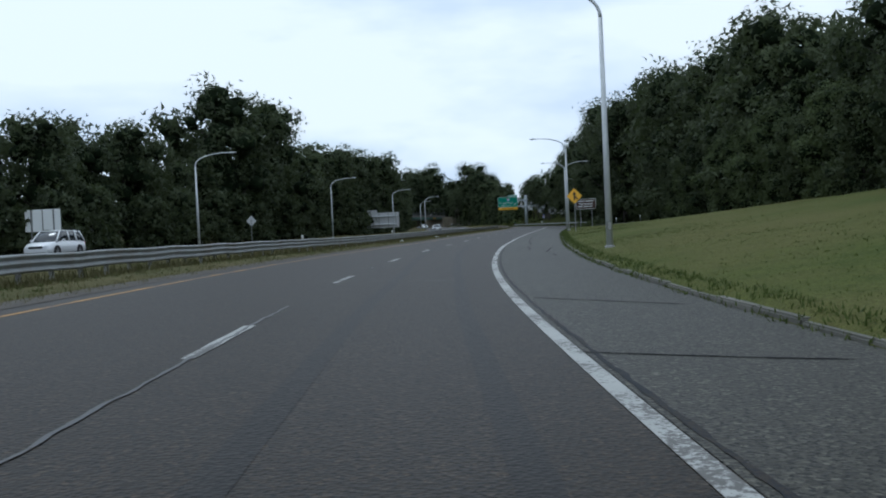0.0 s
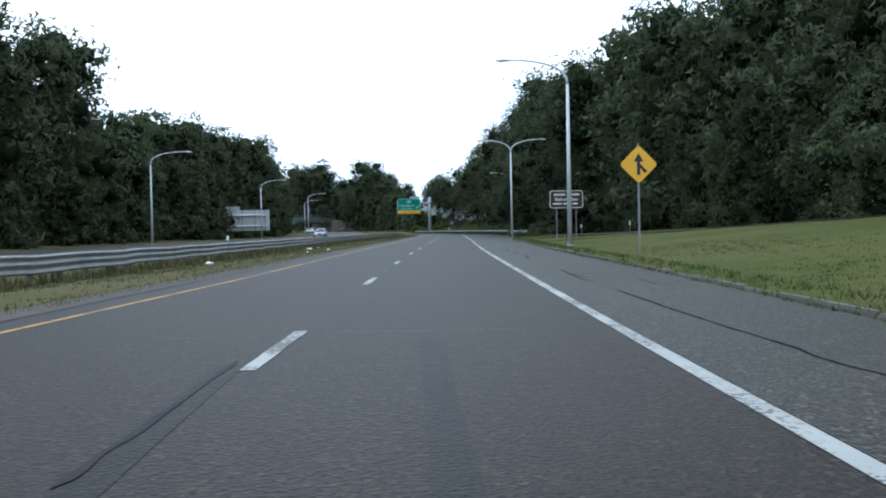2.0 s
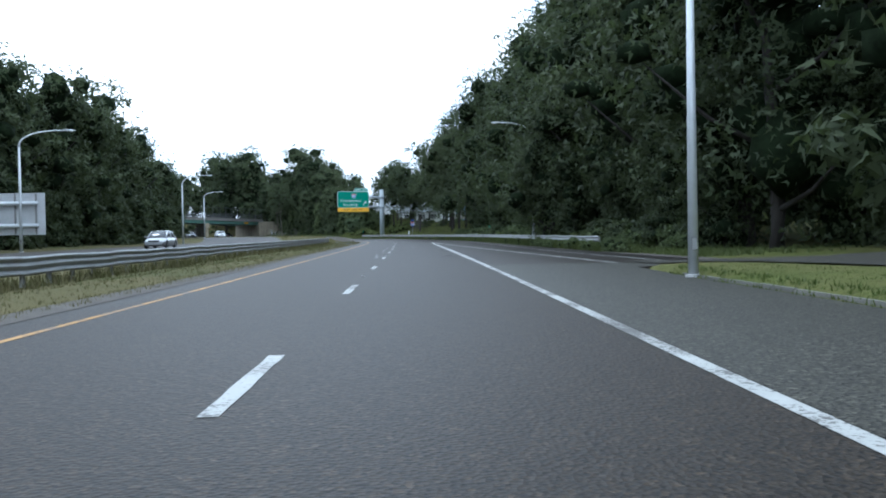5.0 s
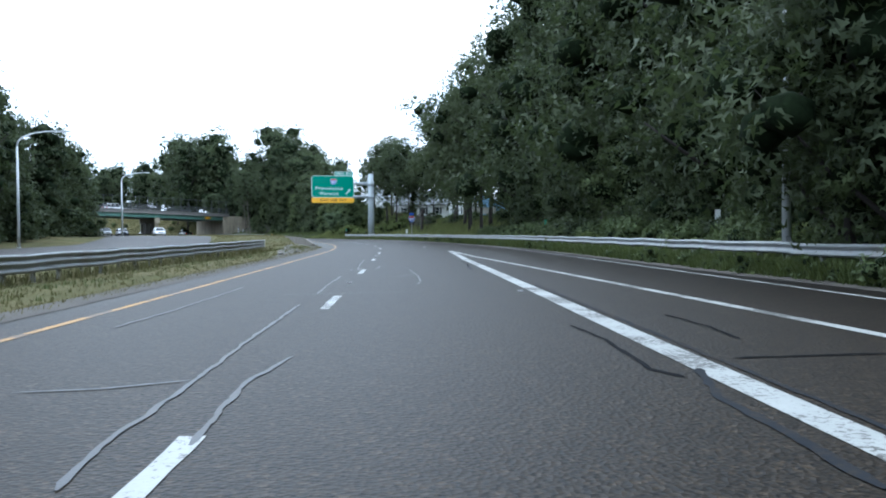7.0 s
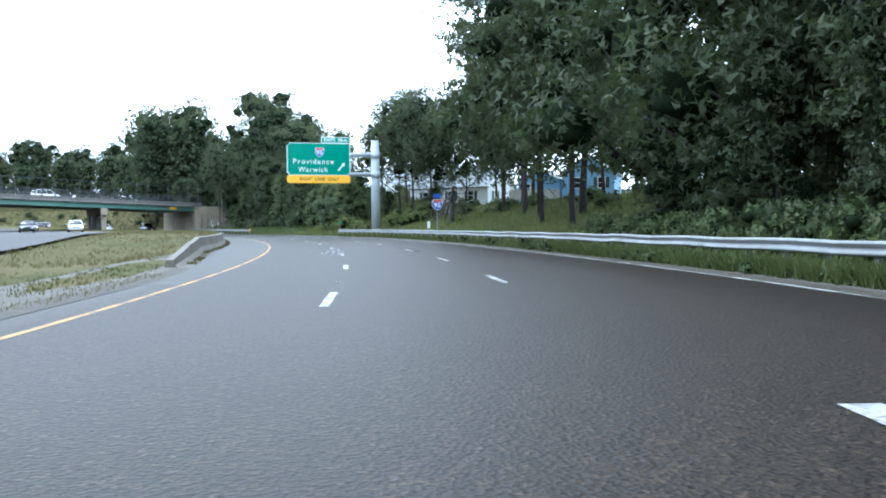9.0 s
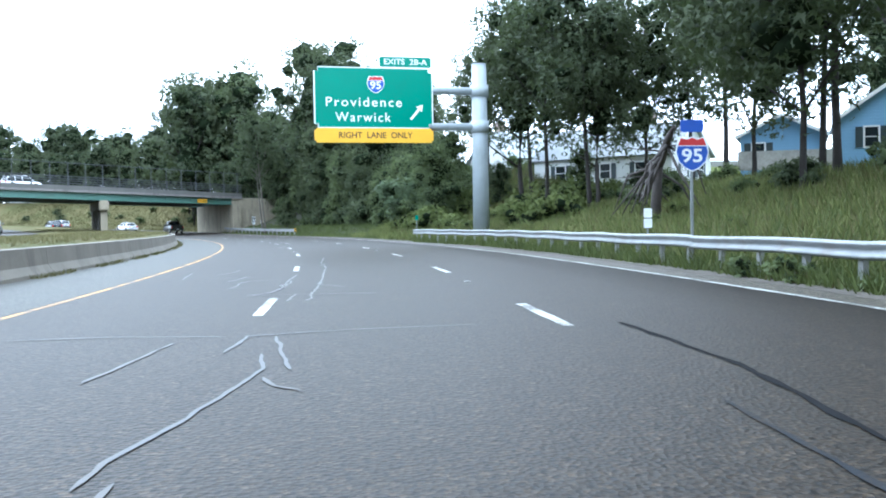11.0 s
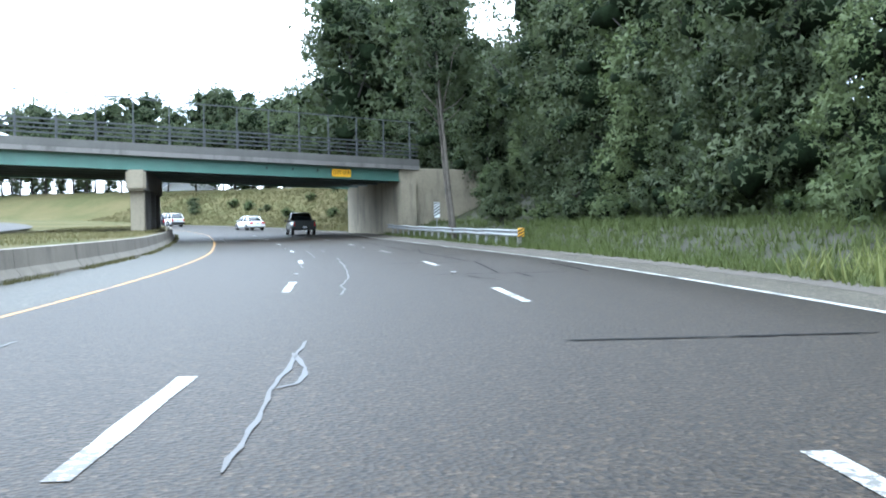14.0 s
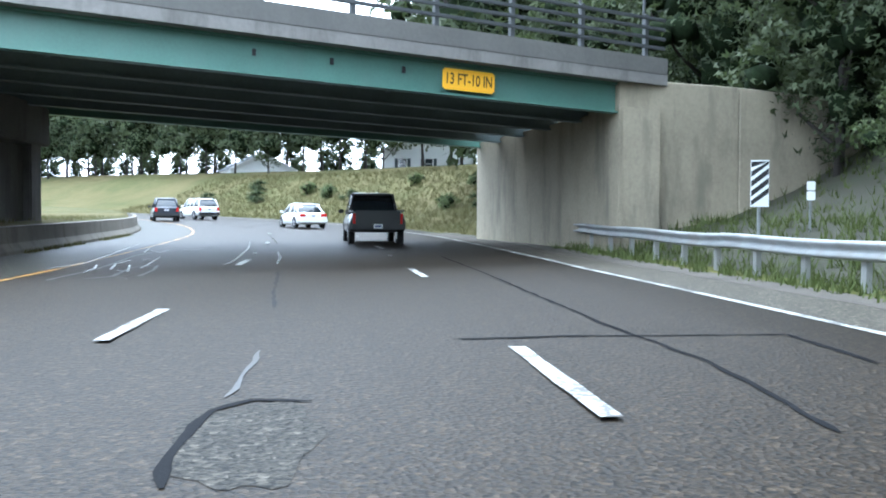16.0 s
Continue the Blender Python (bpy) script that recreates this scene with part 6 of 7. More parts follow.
# overhead exit sign on its cantilever
OV = Matrix.Translation((63.1, 328.25, 0)) @ Matrix.Rotation(radians(5.0), 4, "Z")
sg = thing("overhead_sign", OV, "large green overhead exit sign on a grey steel cantilever", "road sign")
W, Z0, Z1, ZM = 7.1, 5.98, 10.38, 6.83
plate("panel", rect(W, Z1 - ZM + 0.02, 0, (Z1 + ZM) / 2), 0.05, M_LETTER, sg, "white-edged panel", rounded=0.25)
plate("green_face", rect(W - 0.14, Z1 - ZM - 0.1, 0, (Z1 + ZM) / 2 + 0.01), 0.01, M_GREENSIGN, sg, "green sheet face", y=-0.008, rounded=0.2)
plate("exit_only_panel", rect(W, ZM - Z0, 0, (ZM + Z0) / 2), 0.05, M_YSIGN, sg, "yellow lane panel", y=-0.004, rounded=0.12)
tab = plate("exit_tab", rect(3.2, 0.68, 1.9, Z1 + 0.36), 0.05, M_LETTER, sg, "exit number tab", rounded=0.06)
plate("tab_face", rect(3.1, 0.58, 1.9, Z1 + 0.36), 0.01, M_GREENSIGN, tab, "green sheet face", y=-0.008, rounded=0.05)
words("EXITS  2B-A", 0.46, 1.9, Z1 + 0.36, -0.012, M_LETTER, tab, width=2.6)
words("Providence", 0.76, -0.62, 8.33, -0.012, M_LETTER, sg, width=4.5, bold=0.002, spacing=1.22)
words("Warwick", 0.76, -0.68, 7.45, -0.012, M_LETTER, sg, width=3.3, bold=0.002, spacing=1.22)
words("RIGHT  LANE  ONLY", 0.5, 0.05, 6.4, -0.008, M_BLACK, sg, width=4.4)


def arrow(parent, x, z, length, turn, material, y):
    c, s_ = math.cos(radians(turn)), math.sin(radians(turn))
    shape = [(-0.06, -0.5), (0.06, -0.5), (0.06, 0.2), (0.22, 0.16), (0.0, 0.5), (-0.22, 0.16), (-0.06, 0.2)]
    plate("arrow", [(x + length * (px * c + pz * s_), z + length * (-px * s_ + pz * c)) for px, pz in shape], 0.004, material, parent, "white exit arrow", y=y)


arrow(sg, 2.55, 7.8, 1.15, 40, M_LETTER, -0.012)


def shield(parent, x, z, size, y, text_size):
    """A blue and red interstate shield with its number."""
    base = [(-0.46, 0.3), (-0.5, 0.05), (-0.42, -0.22), (-0.2, -0.42), (0, -0.5), (0.2, -0.42), (0.42, -0.22), (0.5, 0.05), (0.46, 0.3)]
    crest = [(0.46, 0.28), (0.36, 0.48), (0.18, 0.42), (0, 0.48), (-0.18, 0.42), (-0.36, 0.48), (-0.46, 0.28)]
    sc = lambda pts, f: [(x + size * a * f, z + size * b * f) for a, b in pts]
    back = plate("shield", sc([*base, *crest[1:-1]], 1.0), 0.008, M_LETTER, parent, "white-edged shield", y=y)
    plate("shield_field", sc([(a, b if b < 0.2 else 0.22) for a, b in base], 0.93), 0.003, M_BLUE, back, "blue field", y=y - 0.003)
    plate("shield_crest", sc([(-0.46, 0.25), (0.46, 0.25), *crest[1:-1]], 0.92), 0.003, M_RED, back, "red crest", y=y - 0.003)
    words("95", text_size, x, z - 0.07 * size, y - 0.006, M_LETTER, back, width=0.62 * size, bold=0.02)


shield(sg, 0.1, 9.4, 1.05, -0.018, 0.62)
px, py = 6.55, 0.35
tube_part("column", [(px, py, 0.3), (px, py, 6.0), (px, py, 10.75)], [0.5, 0.48, 0.44], M_COLUMN, sg, "thick grey steel column", 24)
tube_part("column_cap", [(px, py, 10.75), (px, py, 10.8)], [0.46, 0.44], M_COLUMN, sg, sides=24)
for z in (9.15, 6.98):
    tube_part("cantilever_arm", [(px, py, z), (-3.3, py, z)], [0.24, 0.17], M_COLUMN, sg, "grey steel arm", 16)
    tube_part("column_collar", [(px, py, z - 0.36), (px, py, z + 0.36)], [0.56, 0.56], M_COLUMN, sg, sides=24)
for x in (-2.4, 0.0, 2.4):
    box_part("hanger", (0.1, 0.12, 4.2), (x, 0.12, 8.2), M_POST, sg)

# interstate marker
sg = thing("route_marker", at(288.6, 9.75, ground_rise(288.6, 9.75) + 0.28, 4), "blue and red route shield on a single steel post", "road sign")
sign_post(sg, 0, 0.05, 2.75)
plate("direction_tab", rect(0.6, 0.3, 0, 3.18), 0.01, M_BLUE, sg, "blue direction tab", rounded=0.03)
shield(sg, 0, 2.5, 0.88, 0.0, 0.46)

# bridge object marker and small plates
sg = thing("object_marker", at(400.2, 11.6, ground_rise(400.2, 11.6) - 0.05, -4), "black and white striped object marker on a post", "marker")
sign_post(sg, 0, 0.05, 1.7)
plate("panel", rect(0.42, 1.05, 0, 1.5), 0.01, M_LETTER, sg, "white sheet panel")
for i in range(5):
    o = 0.98 + i * 0.22
    pts = [(-0.2, o), (0.2, o + 0.3), (0.2, o + 0.43), (-0.2, o + 0.13)]
    plate("stripe", [(a, min(2.0, max(1.0, b))) for a, b in pts], 0.003, M_BLACK, sg, "black diagonal stripe", y=-0.004)


def small_plate(s, u, h, w, ph, material, label, second=False, turn=0.0, name="marker_post"):
    ob = thing(name, at(s, u, ground_rise(s, u), turn), label, "marker", "roadside markers")
    box_part("post", (0.05, 0.03, h + 0.3), (0, 0.03, h / 2 - 0.15), M_GALV, ob, bevel=0.006)
    plate("plate", rect(w, ph, 0, h - ph / 2), 0.006, material, ob, rounded=0.015)
    if second:
        plate("plate", rect(w, ph, 0, h - ph * 1.6), 0.006, material, ob, rounded=0.015)


WH = "small white reflector plate on a thin post"
small_plate(399.6, 12.5, 1.1, 0.2, 0.2, M_LETTER, "two small white plates on a thin post", True)
small_plate(327.6, 9.0, 1.75, 0.22, 0.32, M_GREENSIGN, "small green mile marker on a thin post")
small_plate(291.8, 9.75, 1.5, 0.24, 0.26, M_LETTER, "two small white plates on a thin post", True)
small_plate(221.0, 13.6, 1.3, 0.3, 0.45, M_LETTER, WH)
small_plate(204.0, 14.2, 1.3, 0.24, 0.4, M_LETTER, WH)
small_plate(236.0, 12.5, 1.5, 0.24, 0.5, M_GREENSIGN, "small green mile marker on a thin post")
small_plate(319.5, 11.0, 0.6, 0.3, 0.35, M_LETTER, WH)
for s, u, c in ((126, 18.2, M_LETTER), (113, 22.5, M_LETTER), (95, 24.5, M_YSIGN), (80, 29.0, M_LETTER), (140, 15.6, M_LETTER), (60, 33.5, M_LETTER)):
    small_plate(s, u, 1.0, 0.14, 0.34, c, "small reflector plate beside the slip road" if c is M_LETTER else "small yellow reflector plate beside the slip road")
for s in (60, 100, 140):
    small_plate(s, -12.6, 0.9, 0.16, 0.3, M_LETTER, "small white reflector post in the median grass")

# signs seen from behind, facing the opposing traffic
sg = thing("warning_sign", at(94.9, -28.0, ground_rise(94.9, -28.0)), "bare grey back of a diamond warning sign", "road sign")
sign_post(sg, 0, -0.05, 2.9)
plate("panel", [(0, 2.0), (0.62, 2.62), (0, 3.24), (-0.62, 2.62)], 0.012, M_SIGNBACK, sg, "grey aluminium sheet", rounded=0.04)
sg = thing("board_sign", at(52, -29.0, ground_rise(52, -29.0), 6), "grey back of a ribbed sign board on two posts", "road sign")
for x in (-0.8, 0.8):
    sign_post(sg, x, -0.06, 3.4)
plate("panel", rect(2.5, 1.55, 0, 2.6), 0.02, M_LETTER, sg, "pale board")
for x in (-0.75, 0, 0.75):
    box_part("stiffener", (0.06, 0.05, 1.5), (x, -0.03, 2.6), M_POST, sg)
sg = thing("gantry_sign", at(187.5, -30.2, ground_rise(187.5, -30.2), -2), "grey back of a wide sign on a cantilever arm", "road sign")
plate("panel", rect(6.9, 3.2, 0.2, 2.9), 0.05, M_SIGNBACK, sg, "grey aluminium panel back")
plate("tab", rect(2.2, 0.6, -2.1, 4.8), 0.05, M_SIGNBACK, sg, "grey tab back")
for x in (-2.4, -0.6, 1.4, 3.0):
    box_part("stiffener", (0.12, 0.1, 3.1), (x, -0.06, 2.9), M_POST, sg)
for z in (3.7, 2.0):
    tube_part("cantilever_arm", [(-7.2, -0.25, z), (3.2, -0.25, z)], [0.22, 0.15], M_POLE, sg, "grey steel arm", 12)
tube_part("column", [(-7.2, -0.25, -0.4), (-7.2, -0.25, 5.2)], 0.35, M_POLE, sg, "grey steel column", 16)

# litter in the median
rl = random.Random(9)
for s, u, w in ((102, -7.6, 0.5), (94, -5.3, 0.2), (73, -7.0, 0.4), (109, -8.0, 0.25), (88, -5.6, 0.15), (214, -4.9, 0.3), (220, -4.75, 0.3)):
    bm = bmesh.new()
    bmesh.ops.create_icosphere(bm, subdivisions=2, radius=0.5)
    for v in bm.verts:
        v.co *= rl.uniform(0.75, 1.15)
        v.co.z *= 0.4
    bmesh.ops.scale(bm, vec=(w, w * 0.7, w), verts=list(bm.verts))
    me = bpy.data.meshes.new("litter")
    bm.to_mesh(me)
    bm.free()
    me.materials.append(M_LETTER if s < 200 else M_TYRE)
    ob = new("litter", me)
    ob.matrix_world = at(s, u, ground_rise(s, u) + 0.12 * w, rl.uniform(0, 360))
    tagged(ob, "crumpled white scrap lying in the median grass" if s < 200 else "torn black tyre scrap lying by the edge line", "litter")


# ---- vehicles ----
def loft(bm, sections):
    """Closed skin through rings of equal length."""
    rings = [[bm.verts.new(v) for v in ring] for ring in sections]
    n = len(rings[0])
    for a, b in zip(rings, rings[1:]):
        for j in range(n):
            bm.faces.new((a[j], a[(j + 1) % n], b[(j + 1) % n], b[j])).smooth = True
    bm.faces.new(list(reversed(rings[0])))
    bm.faces.new(rings[-1])
    bmesh.ops.recalc_face_normals(bm, faces=list(bm.faces))


def ring_at(y, w, z0, z1, crown=0.9, r=0.09):
    """A rounded upright section of a car body: half-width w from z0 to z1, narrower at the top."""
    t = w * crown
    return [(-w + r, y, z0), (w - r, y, z0), (w, y, z0 + r), (w * 1.005, y, (z0 + z1) / 2), (t + (w - t) * 0.25, y, z1 - r), (t - r, y, z1),
            (-t + r, y, z1), (-t - (w - t) * 0.25, y, z1 - r), (-w * 1.005, y, (z0 + z1) / 2), (-w, y, z0 + r)]


def wheel(car, x, y, r, wide):
    bm = bmesh.new()
    sx = 1 if x > 0 else -1
    prof = [(-wide / 2, r * 0.62), (-wide / 2, r * 0.93), (-wide / 2 + 0.03, r), (wide / 2 - 0.03, r), (wide / 2, r * 0.93), (wide / 2, r * 0.62)]
    rings = []
    for dx, rr in prof:
        rings.append([bm.verts.new((x + dx, y + rr * math.cos(a), r + rr * math.sin(a))) for a in [2 * math.pi * i / 24 for i in range(24)]])
    for a, b in zip(rings, rings[1:]):
        for j in range(24):
            bm.faces.new((a[j], a[(j + 1) % 24], b[(j + 1) % 24], b[j])).smooth = True
    tyre = part("wheel", bm, M_TYRE, car, "black rubber tyre")
    bm = bmesh.new()
    face = x + sx * (wide / 2 - 0.02)
    tube(bm, [(x - sx * wide / 2, y, r), (face, y, r)], r * 0.63, 20)
    for i in range(5):
        a = 2 * math.pi * i / 5
        box(bm, (0.02, 0.07, r * 0.5), (face + sx * 0.012, y - math.sin(a) * r * 0.3, r + math.cos(a) * r * 0.3), Euler((a, 0, 0)).to_matrix())
    part("rim", bm, M_RIM, tyre, "alloy rim")


def make_car(name, kind, paint, label, m, category="car"):
    """kind: suv, sedan or pickup. y points ahead; the middle of the wheelbase stands at the origin."""
    L, Wd, H, belt, gr = {"suv": (4.6, 1.84, 1.68, 1.02, 0.24), "sedan": (4.6, 1.8, 1.46, 0.92, 0.2), "pickup": (5.4, 1.92, 1.84, 1.12, 0.38)}[kind]
    w = Wd / 2
    car = thing(name, m, label, category, "traffic")
    back, front = -L / 2, L / 2
    bm = bmesh.new()
    if kind == "pickup":
        st = [(back, 0.93, gr + 0.18, belt - 0.02), (back + 0.1, 1.0, gr + 0.05, belt), (-0.3, 1.0, gr, belt), (0.9, 1.0, gr, belt), (1.2, 1.0, gr, belt), (2.2, 0.99, gr, belt - 0.04), (2.6, 0.93, gr + 0.05, belt - 0.12), (front, 0.85, gr + 0.15, belt - 0.3)]
    elif kind == "suv":
        st = [(back, 0.88, gr + 0.2, belt - 0.1), (back + 0.08, 0.96, gr + 0.06, belt), (-1.3, 1.0, gr, belt), (1.0, 1.0, gr, belt), (1.6, 0.99, gr, belt - 0.06), (2.1, 0.93, gr + 0.04, belt - 0.18), (front, 0.78, gr + 0.14, belt - 0.34)]
    else:
        st = [(back, 0.86, gr + 0.18, belt - 0.12), (back + 0.1, 0.95, gr + 0.06, belt - 0.02), (-1.3, 1.0, gr, belt), (0.9, 1.0, gr, belt), (1.5, 0.99, gr, belt - 0.07), (2.05, 0.92, gr + 0.04, belt - 0.2), (front, 0.76, gr + 0.12, belt - 0.36)]
    loft(bm, [ring_at(y, w * f, z0, z1) for y, f, z0, z1 in st])
    body = part("body", bm, paint, car)
    if kind == "pickup":
        cab = [(-0.62, 0.93, 0.9), (-0.42, 0.86, H - 0.06), (0.55, 0.85, H), (0.85, 0.85, H - 0.05), (1.55, 0.93, 0.9)]
    elif kind == "suv":
        cab = [(back + 0.1, 0.92, 0.8), (back + 0.42, 0.8, H - 0.09), (-1.2, 0.8, H - 0.01), (0.2, 0.8, H), (0.55, 0.79, H - 0.05), (1.3, 0.9, 0.85)]
    else:
        cab = [(-1.75, 0.9, 0.8), (-1.0, 0.78, H - 0.06), (-0.4, 0.77, H), (0.15, 0.77, H - 0.01), (0.4, 0.77, H - 0.05), (1.25, 0.9, 0.75)]
    bm = bmesh.new()
    loft(bm, [ring_at(y, w * f, belt - 0.12, max(z, belt - 0.02), 0.86, 0.06) for y, f, z in cab])
    part("cabin", bm, M_GLASS, car, "dark tinted window glass")
    bm = bmesh.new()
    roof = [c for c in cab if c[2] > H - 0.2]
    y0, y1 = roof[0][0], roof[-1][0]
    loft(bm, [[(-w * f * 0.86, y, H - 0.1), (w * f * 0.86, y, H - 0.1), (w * f * 0.83, y, z + 0.012), (-w * f * 0.83, y, z + 0.012)] for y, f, z in [(y0 - 0.03, roof[0][1], roof[0][2]), *roof[1:-1], (y1 + 0.02, roof[-1][1], roof[-1][2])]])
    part("roof", bm, paint, car)
    for sx in (-1, 1):
        pillars = [(cab[0][0], cab[0][1], belt - 0.04, roof[0][0], roof[0][1], H - 0.06), (cab[-1][0], cab[-1][1], belt - 0.04, roof[-1][0], roof[-1][1], H - 0.06)]
        if kind != "pickup":
            pillars.append((-0.25, 0.96, belt - 0.03, -0.3, 0.82, H - 0.05))
            pillars.append((-1.15, 0.96, belt - 0.03, -1.2, 0.82, H - 0.05))
        for ya, fa, za, yb, fb, zb in pillars:
            tube_part("pillar", [(sx * w * fa * 0.97, ya, za), (sx * w * fb * 0.87, yb, zb)], [0.055, 0.045], paint, car, sides=6)
        mir = box_part("mirror", (0.2, 0.1, 0.14), (sx * (w + 0.12), 0.85 if kind != "pickup" else 1.25, belt + 0.05), M_TRIM if kind == "pickup" else paint, car, bevel=0.03)
        hgt = {"suv": 0.3, "sedan": 0.18, "pickup": 0.42}[kind]
        wid = {"suv": 0.2, "sedan": 0.36, "pickup": 0.12}[kind]
        box_part("tail_lamp", (wid, 0.1, hgt), (sx * (w * 0.9 - wid / 2), back + 0.03, belt - 0.1 - hgt * 0.4), M_TAIL, car, "red tail lamp", bevel=0.02)
        box_part("headlight", (0.36, 0.14, 0.16), (sx * w * 0.6, front - 0.06, belt - 0.38 if kind != "pickup" else belt - 0.4), M_HEAD, car, "clear headlight", bevel=0.03)
    box_part("rear_bumper", (Wd * 0.94, 0.16, 0.2), (0, back - 0.02, gr + 0.22), M_TRIM if kind != "sedan" else paint, car, bevel=0.03)
    box_part("front_bumper", (Wd * 0.8, 0.16, 0.24), (0, front - 0.02, gr + 0.22), M_TRIM if kind == "pickup" else paint, car, bevel=0.04)
    box_part("grille", (Wd * 0.5, 0.06, 0.14), (0, front, gr + 0.42), M_TRIM, car, bevel=0.02)
    pl = box_part("number_plate", (0.31, 0.02, 0.15), (0, back - 0.105 if kind == "pickup" else back - 0.02, gr + 0.24 if kind == "pickup" else belt - 0.22), M_PLATE, car, bevel=0.004)
    box_part("plate_bar", (0.22, 0.004, 0.06), (0, back - 0.118 if kind == "pickup" else back - 0.033, gr + 0.24 if kind == "pickup" else belt - 0.22), M_INK, pl)
    r = {"suv": 0.36, "sedan": 0.33, "pickup": 0.4}[kind]
    for sx in (-1, 1):
        for y in (-L * 0.3, L * 0.31):
            bm = bmesh.new()
            tube(bm, [(sx * (w - 0.02), y, r), (sx * (w + 0.006), y, r)], r * 1.14, 20)
            part("wheel_arch", bm, M_TRIM, car)
            wheel(car, sx * (w - 0.1), y, r, 0.23)
    if kind == "pickup":
        box_part("bed_liner", (Wd * 0.84, 1.7, 0.03), (0, back + 1.0, belt + 0.004), M_TRIM, car, "black open bed")
        for sx in (-1, 1):
            box_part("bed_rail", (0.1, 1.95, 0.08), (sx * (w - 0.09), back + 1.05, belt + 0.035), M_CAR_BLACK, car, bevel=0.02)
        box_part("tailgate", (Wd * 0.8, 0.07, 0.52), (0, back - 0.01, belt - 0.22), paint, car, bevel=0.02)
        for sx in (-1, 1):
            box_part("headrest", (0.28, 0.12, 0.26), (sx * 0.38, -0.2, H - 0.42), M_TRIM, car, bevel=0.05)
    if kind == "suv":
        for sx in (-1, 1):
            tube_part("roof_rail", [(sx * w * 0.68, -1.5, H + 0.03), (sx * w * 0.68, 0.2, H + 0.05)], 0.02, M_TRIM, car, sides=6)
    return car


def on_road(s, u, turn=0.0):
    return at(s, u, (ground_rise(s, u) + 0.03 if u < -12 else 0.0), turn)


def near_station(x, y):
    return float(_S[np.argmin((_X - x) ** 2 + (_Y - y) ** 2)])


def driving(x, y, turn=0.0):
    """On the highway at a place of the plan, heading along the road."""
    s = near_station(x, y)
    return Matrix.Translation((x, y, grade(s))) @ Matrix.Rotation(heading(s) + radians(turn), 4, "Z")


make_car("pickup_truck", "pickup", M_CAR_BLACK, "black pickup truck on the highway by the bridge", driving(41.3, 419.6), "pickup truck")
make_car("car", "sedan", M_CAR_WHITE, "white saloon car on the highway past the bridge", driving(31.4, 440.4, 6))
make_car("car", "suv", M_CAR_WHITE, "white sport utility car on the curve past the bridge", driving(16.6, 457.8, 4))
make_car("car", "suv", M_CAR_DARK, "dark blue-grey estate car on the curve past the bridge", driving(17.2, 450.8, -8))
make_car("car", "suv", M_CAR_WHITE, "white sport utility car on the opposing carriageway", on_road(45, -24.4, 180))
make_car("car", "sedan", M_CAR_WHITE, "white saloon car on the opposing carriageway", on_road(345, -20.0, 180))
make_car("car", "sedan", M_CAR_DARK, "dark saloon car on the opposing carriageway", on_road(352, -25.5, 180))
make_car("car", "suv", M_CAR_SILVER, "silver car on the opposing carriageway near the bridge", on_road(392, -21.5, 180))
make_car("car", "sedan", M_CAR_SILVER, "silver saloon car on the opposing carriageway", on_road(194, -19.5, 180))
for x, y, kind, paint, lab, turn in ((-9.0, 3.4, "suv", M_CAR_WHITE, "white sport utility car crossing the bridge", -90), (-20.0, 9.4, "sedan", M_CAR_RED, "dark red car crossing the bridge", 90)):
    make_car("car", kind, paint, lab, BR @ FALL @ Matrix.Translation((x, y, HIGH + 0.32)) @ Matrix.Rotation(radians(turn), 4, "Z"))


# ---- houses on the bank ----
def siding(name, colour):
    m = surface(name, colour, 0.6, 0, 0.08, 0.6, 12, 0)
    t, b = m.node_tree, m.node_tree.nodes["Principled BSDF"]
    wv = t.nodes.new("ShaderNodeTexWave")
    wv.bands_direction, wv.wave_profile = "Z", "SAW"
    wv.inputs["Scale"].default_value = 1.6
    t.links.new(t.nodes.new("ShaderNodeTexCoord").outputs["Object"], wv.inputs["Vector"])
    bump(t, b, wv.outputs["Fac"], 0.6, 0.02)
    return m


M_BLUESIDE = siding("light_blue_siding", (0.22, 0.38, 0.56))
M_WHITESIDE = siding("white_siding", (0.72, 0.73, 0.72))
M_SHINGLE = surface("grey_roof_shingles", (0.3, 0.32, 0.33), 0.85, 0, 0.2, 1.5, 12, 0.5)
M_STONEWALL = surface("pale_stone_wall", (0.4, 0.38, 0.34), 0.85, 0, 0.3, 2.0, 8, 0.5)
M_WINTRIM = surface("white_window_trim", (0.78, 0.78, 0.76), 0.5, 0, 0.05)
M_SHUTTER = surface("dark_shutter_paint", (0.03, 0.045, 0.05), 0.5, 0, 0.1)
M_BRICK = surface("chimney_brick", (0.38, 0.3, 0.25), 0.9, 0, 0.25, 4.0, 20, 0.4)


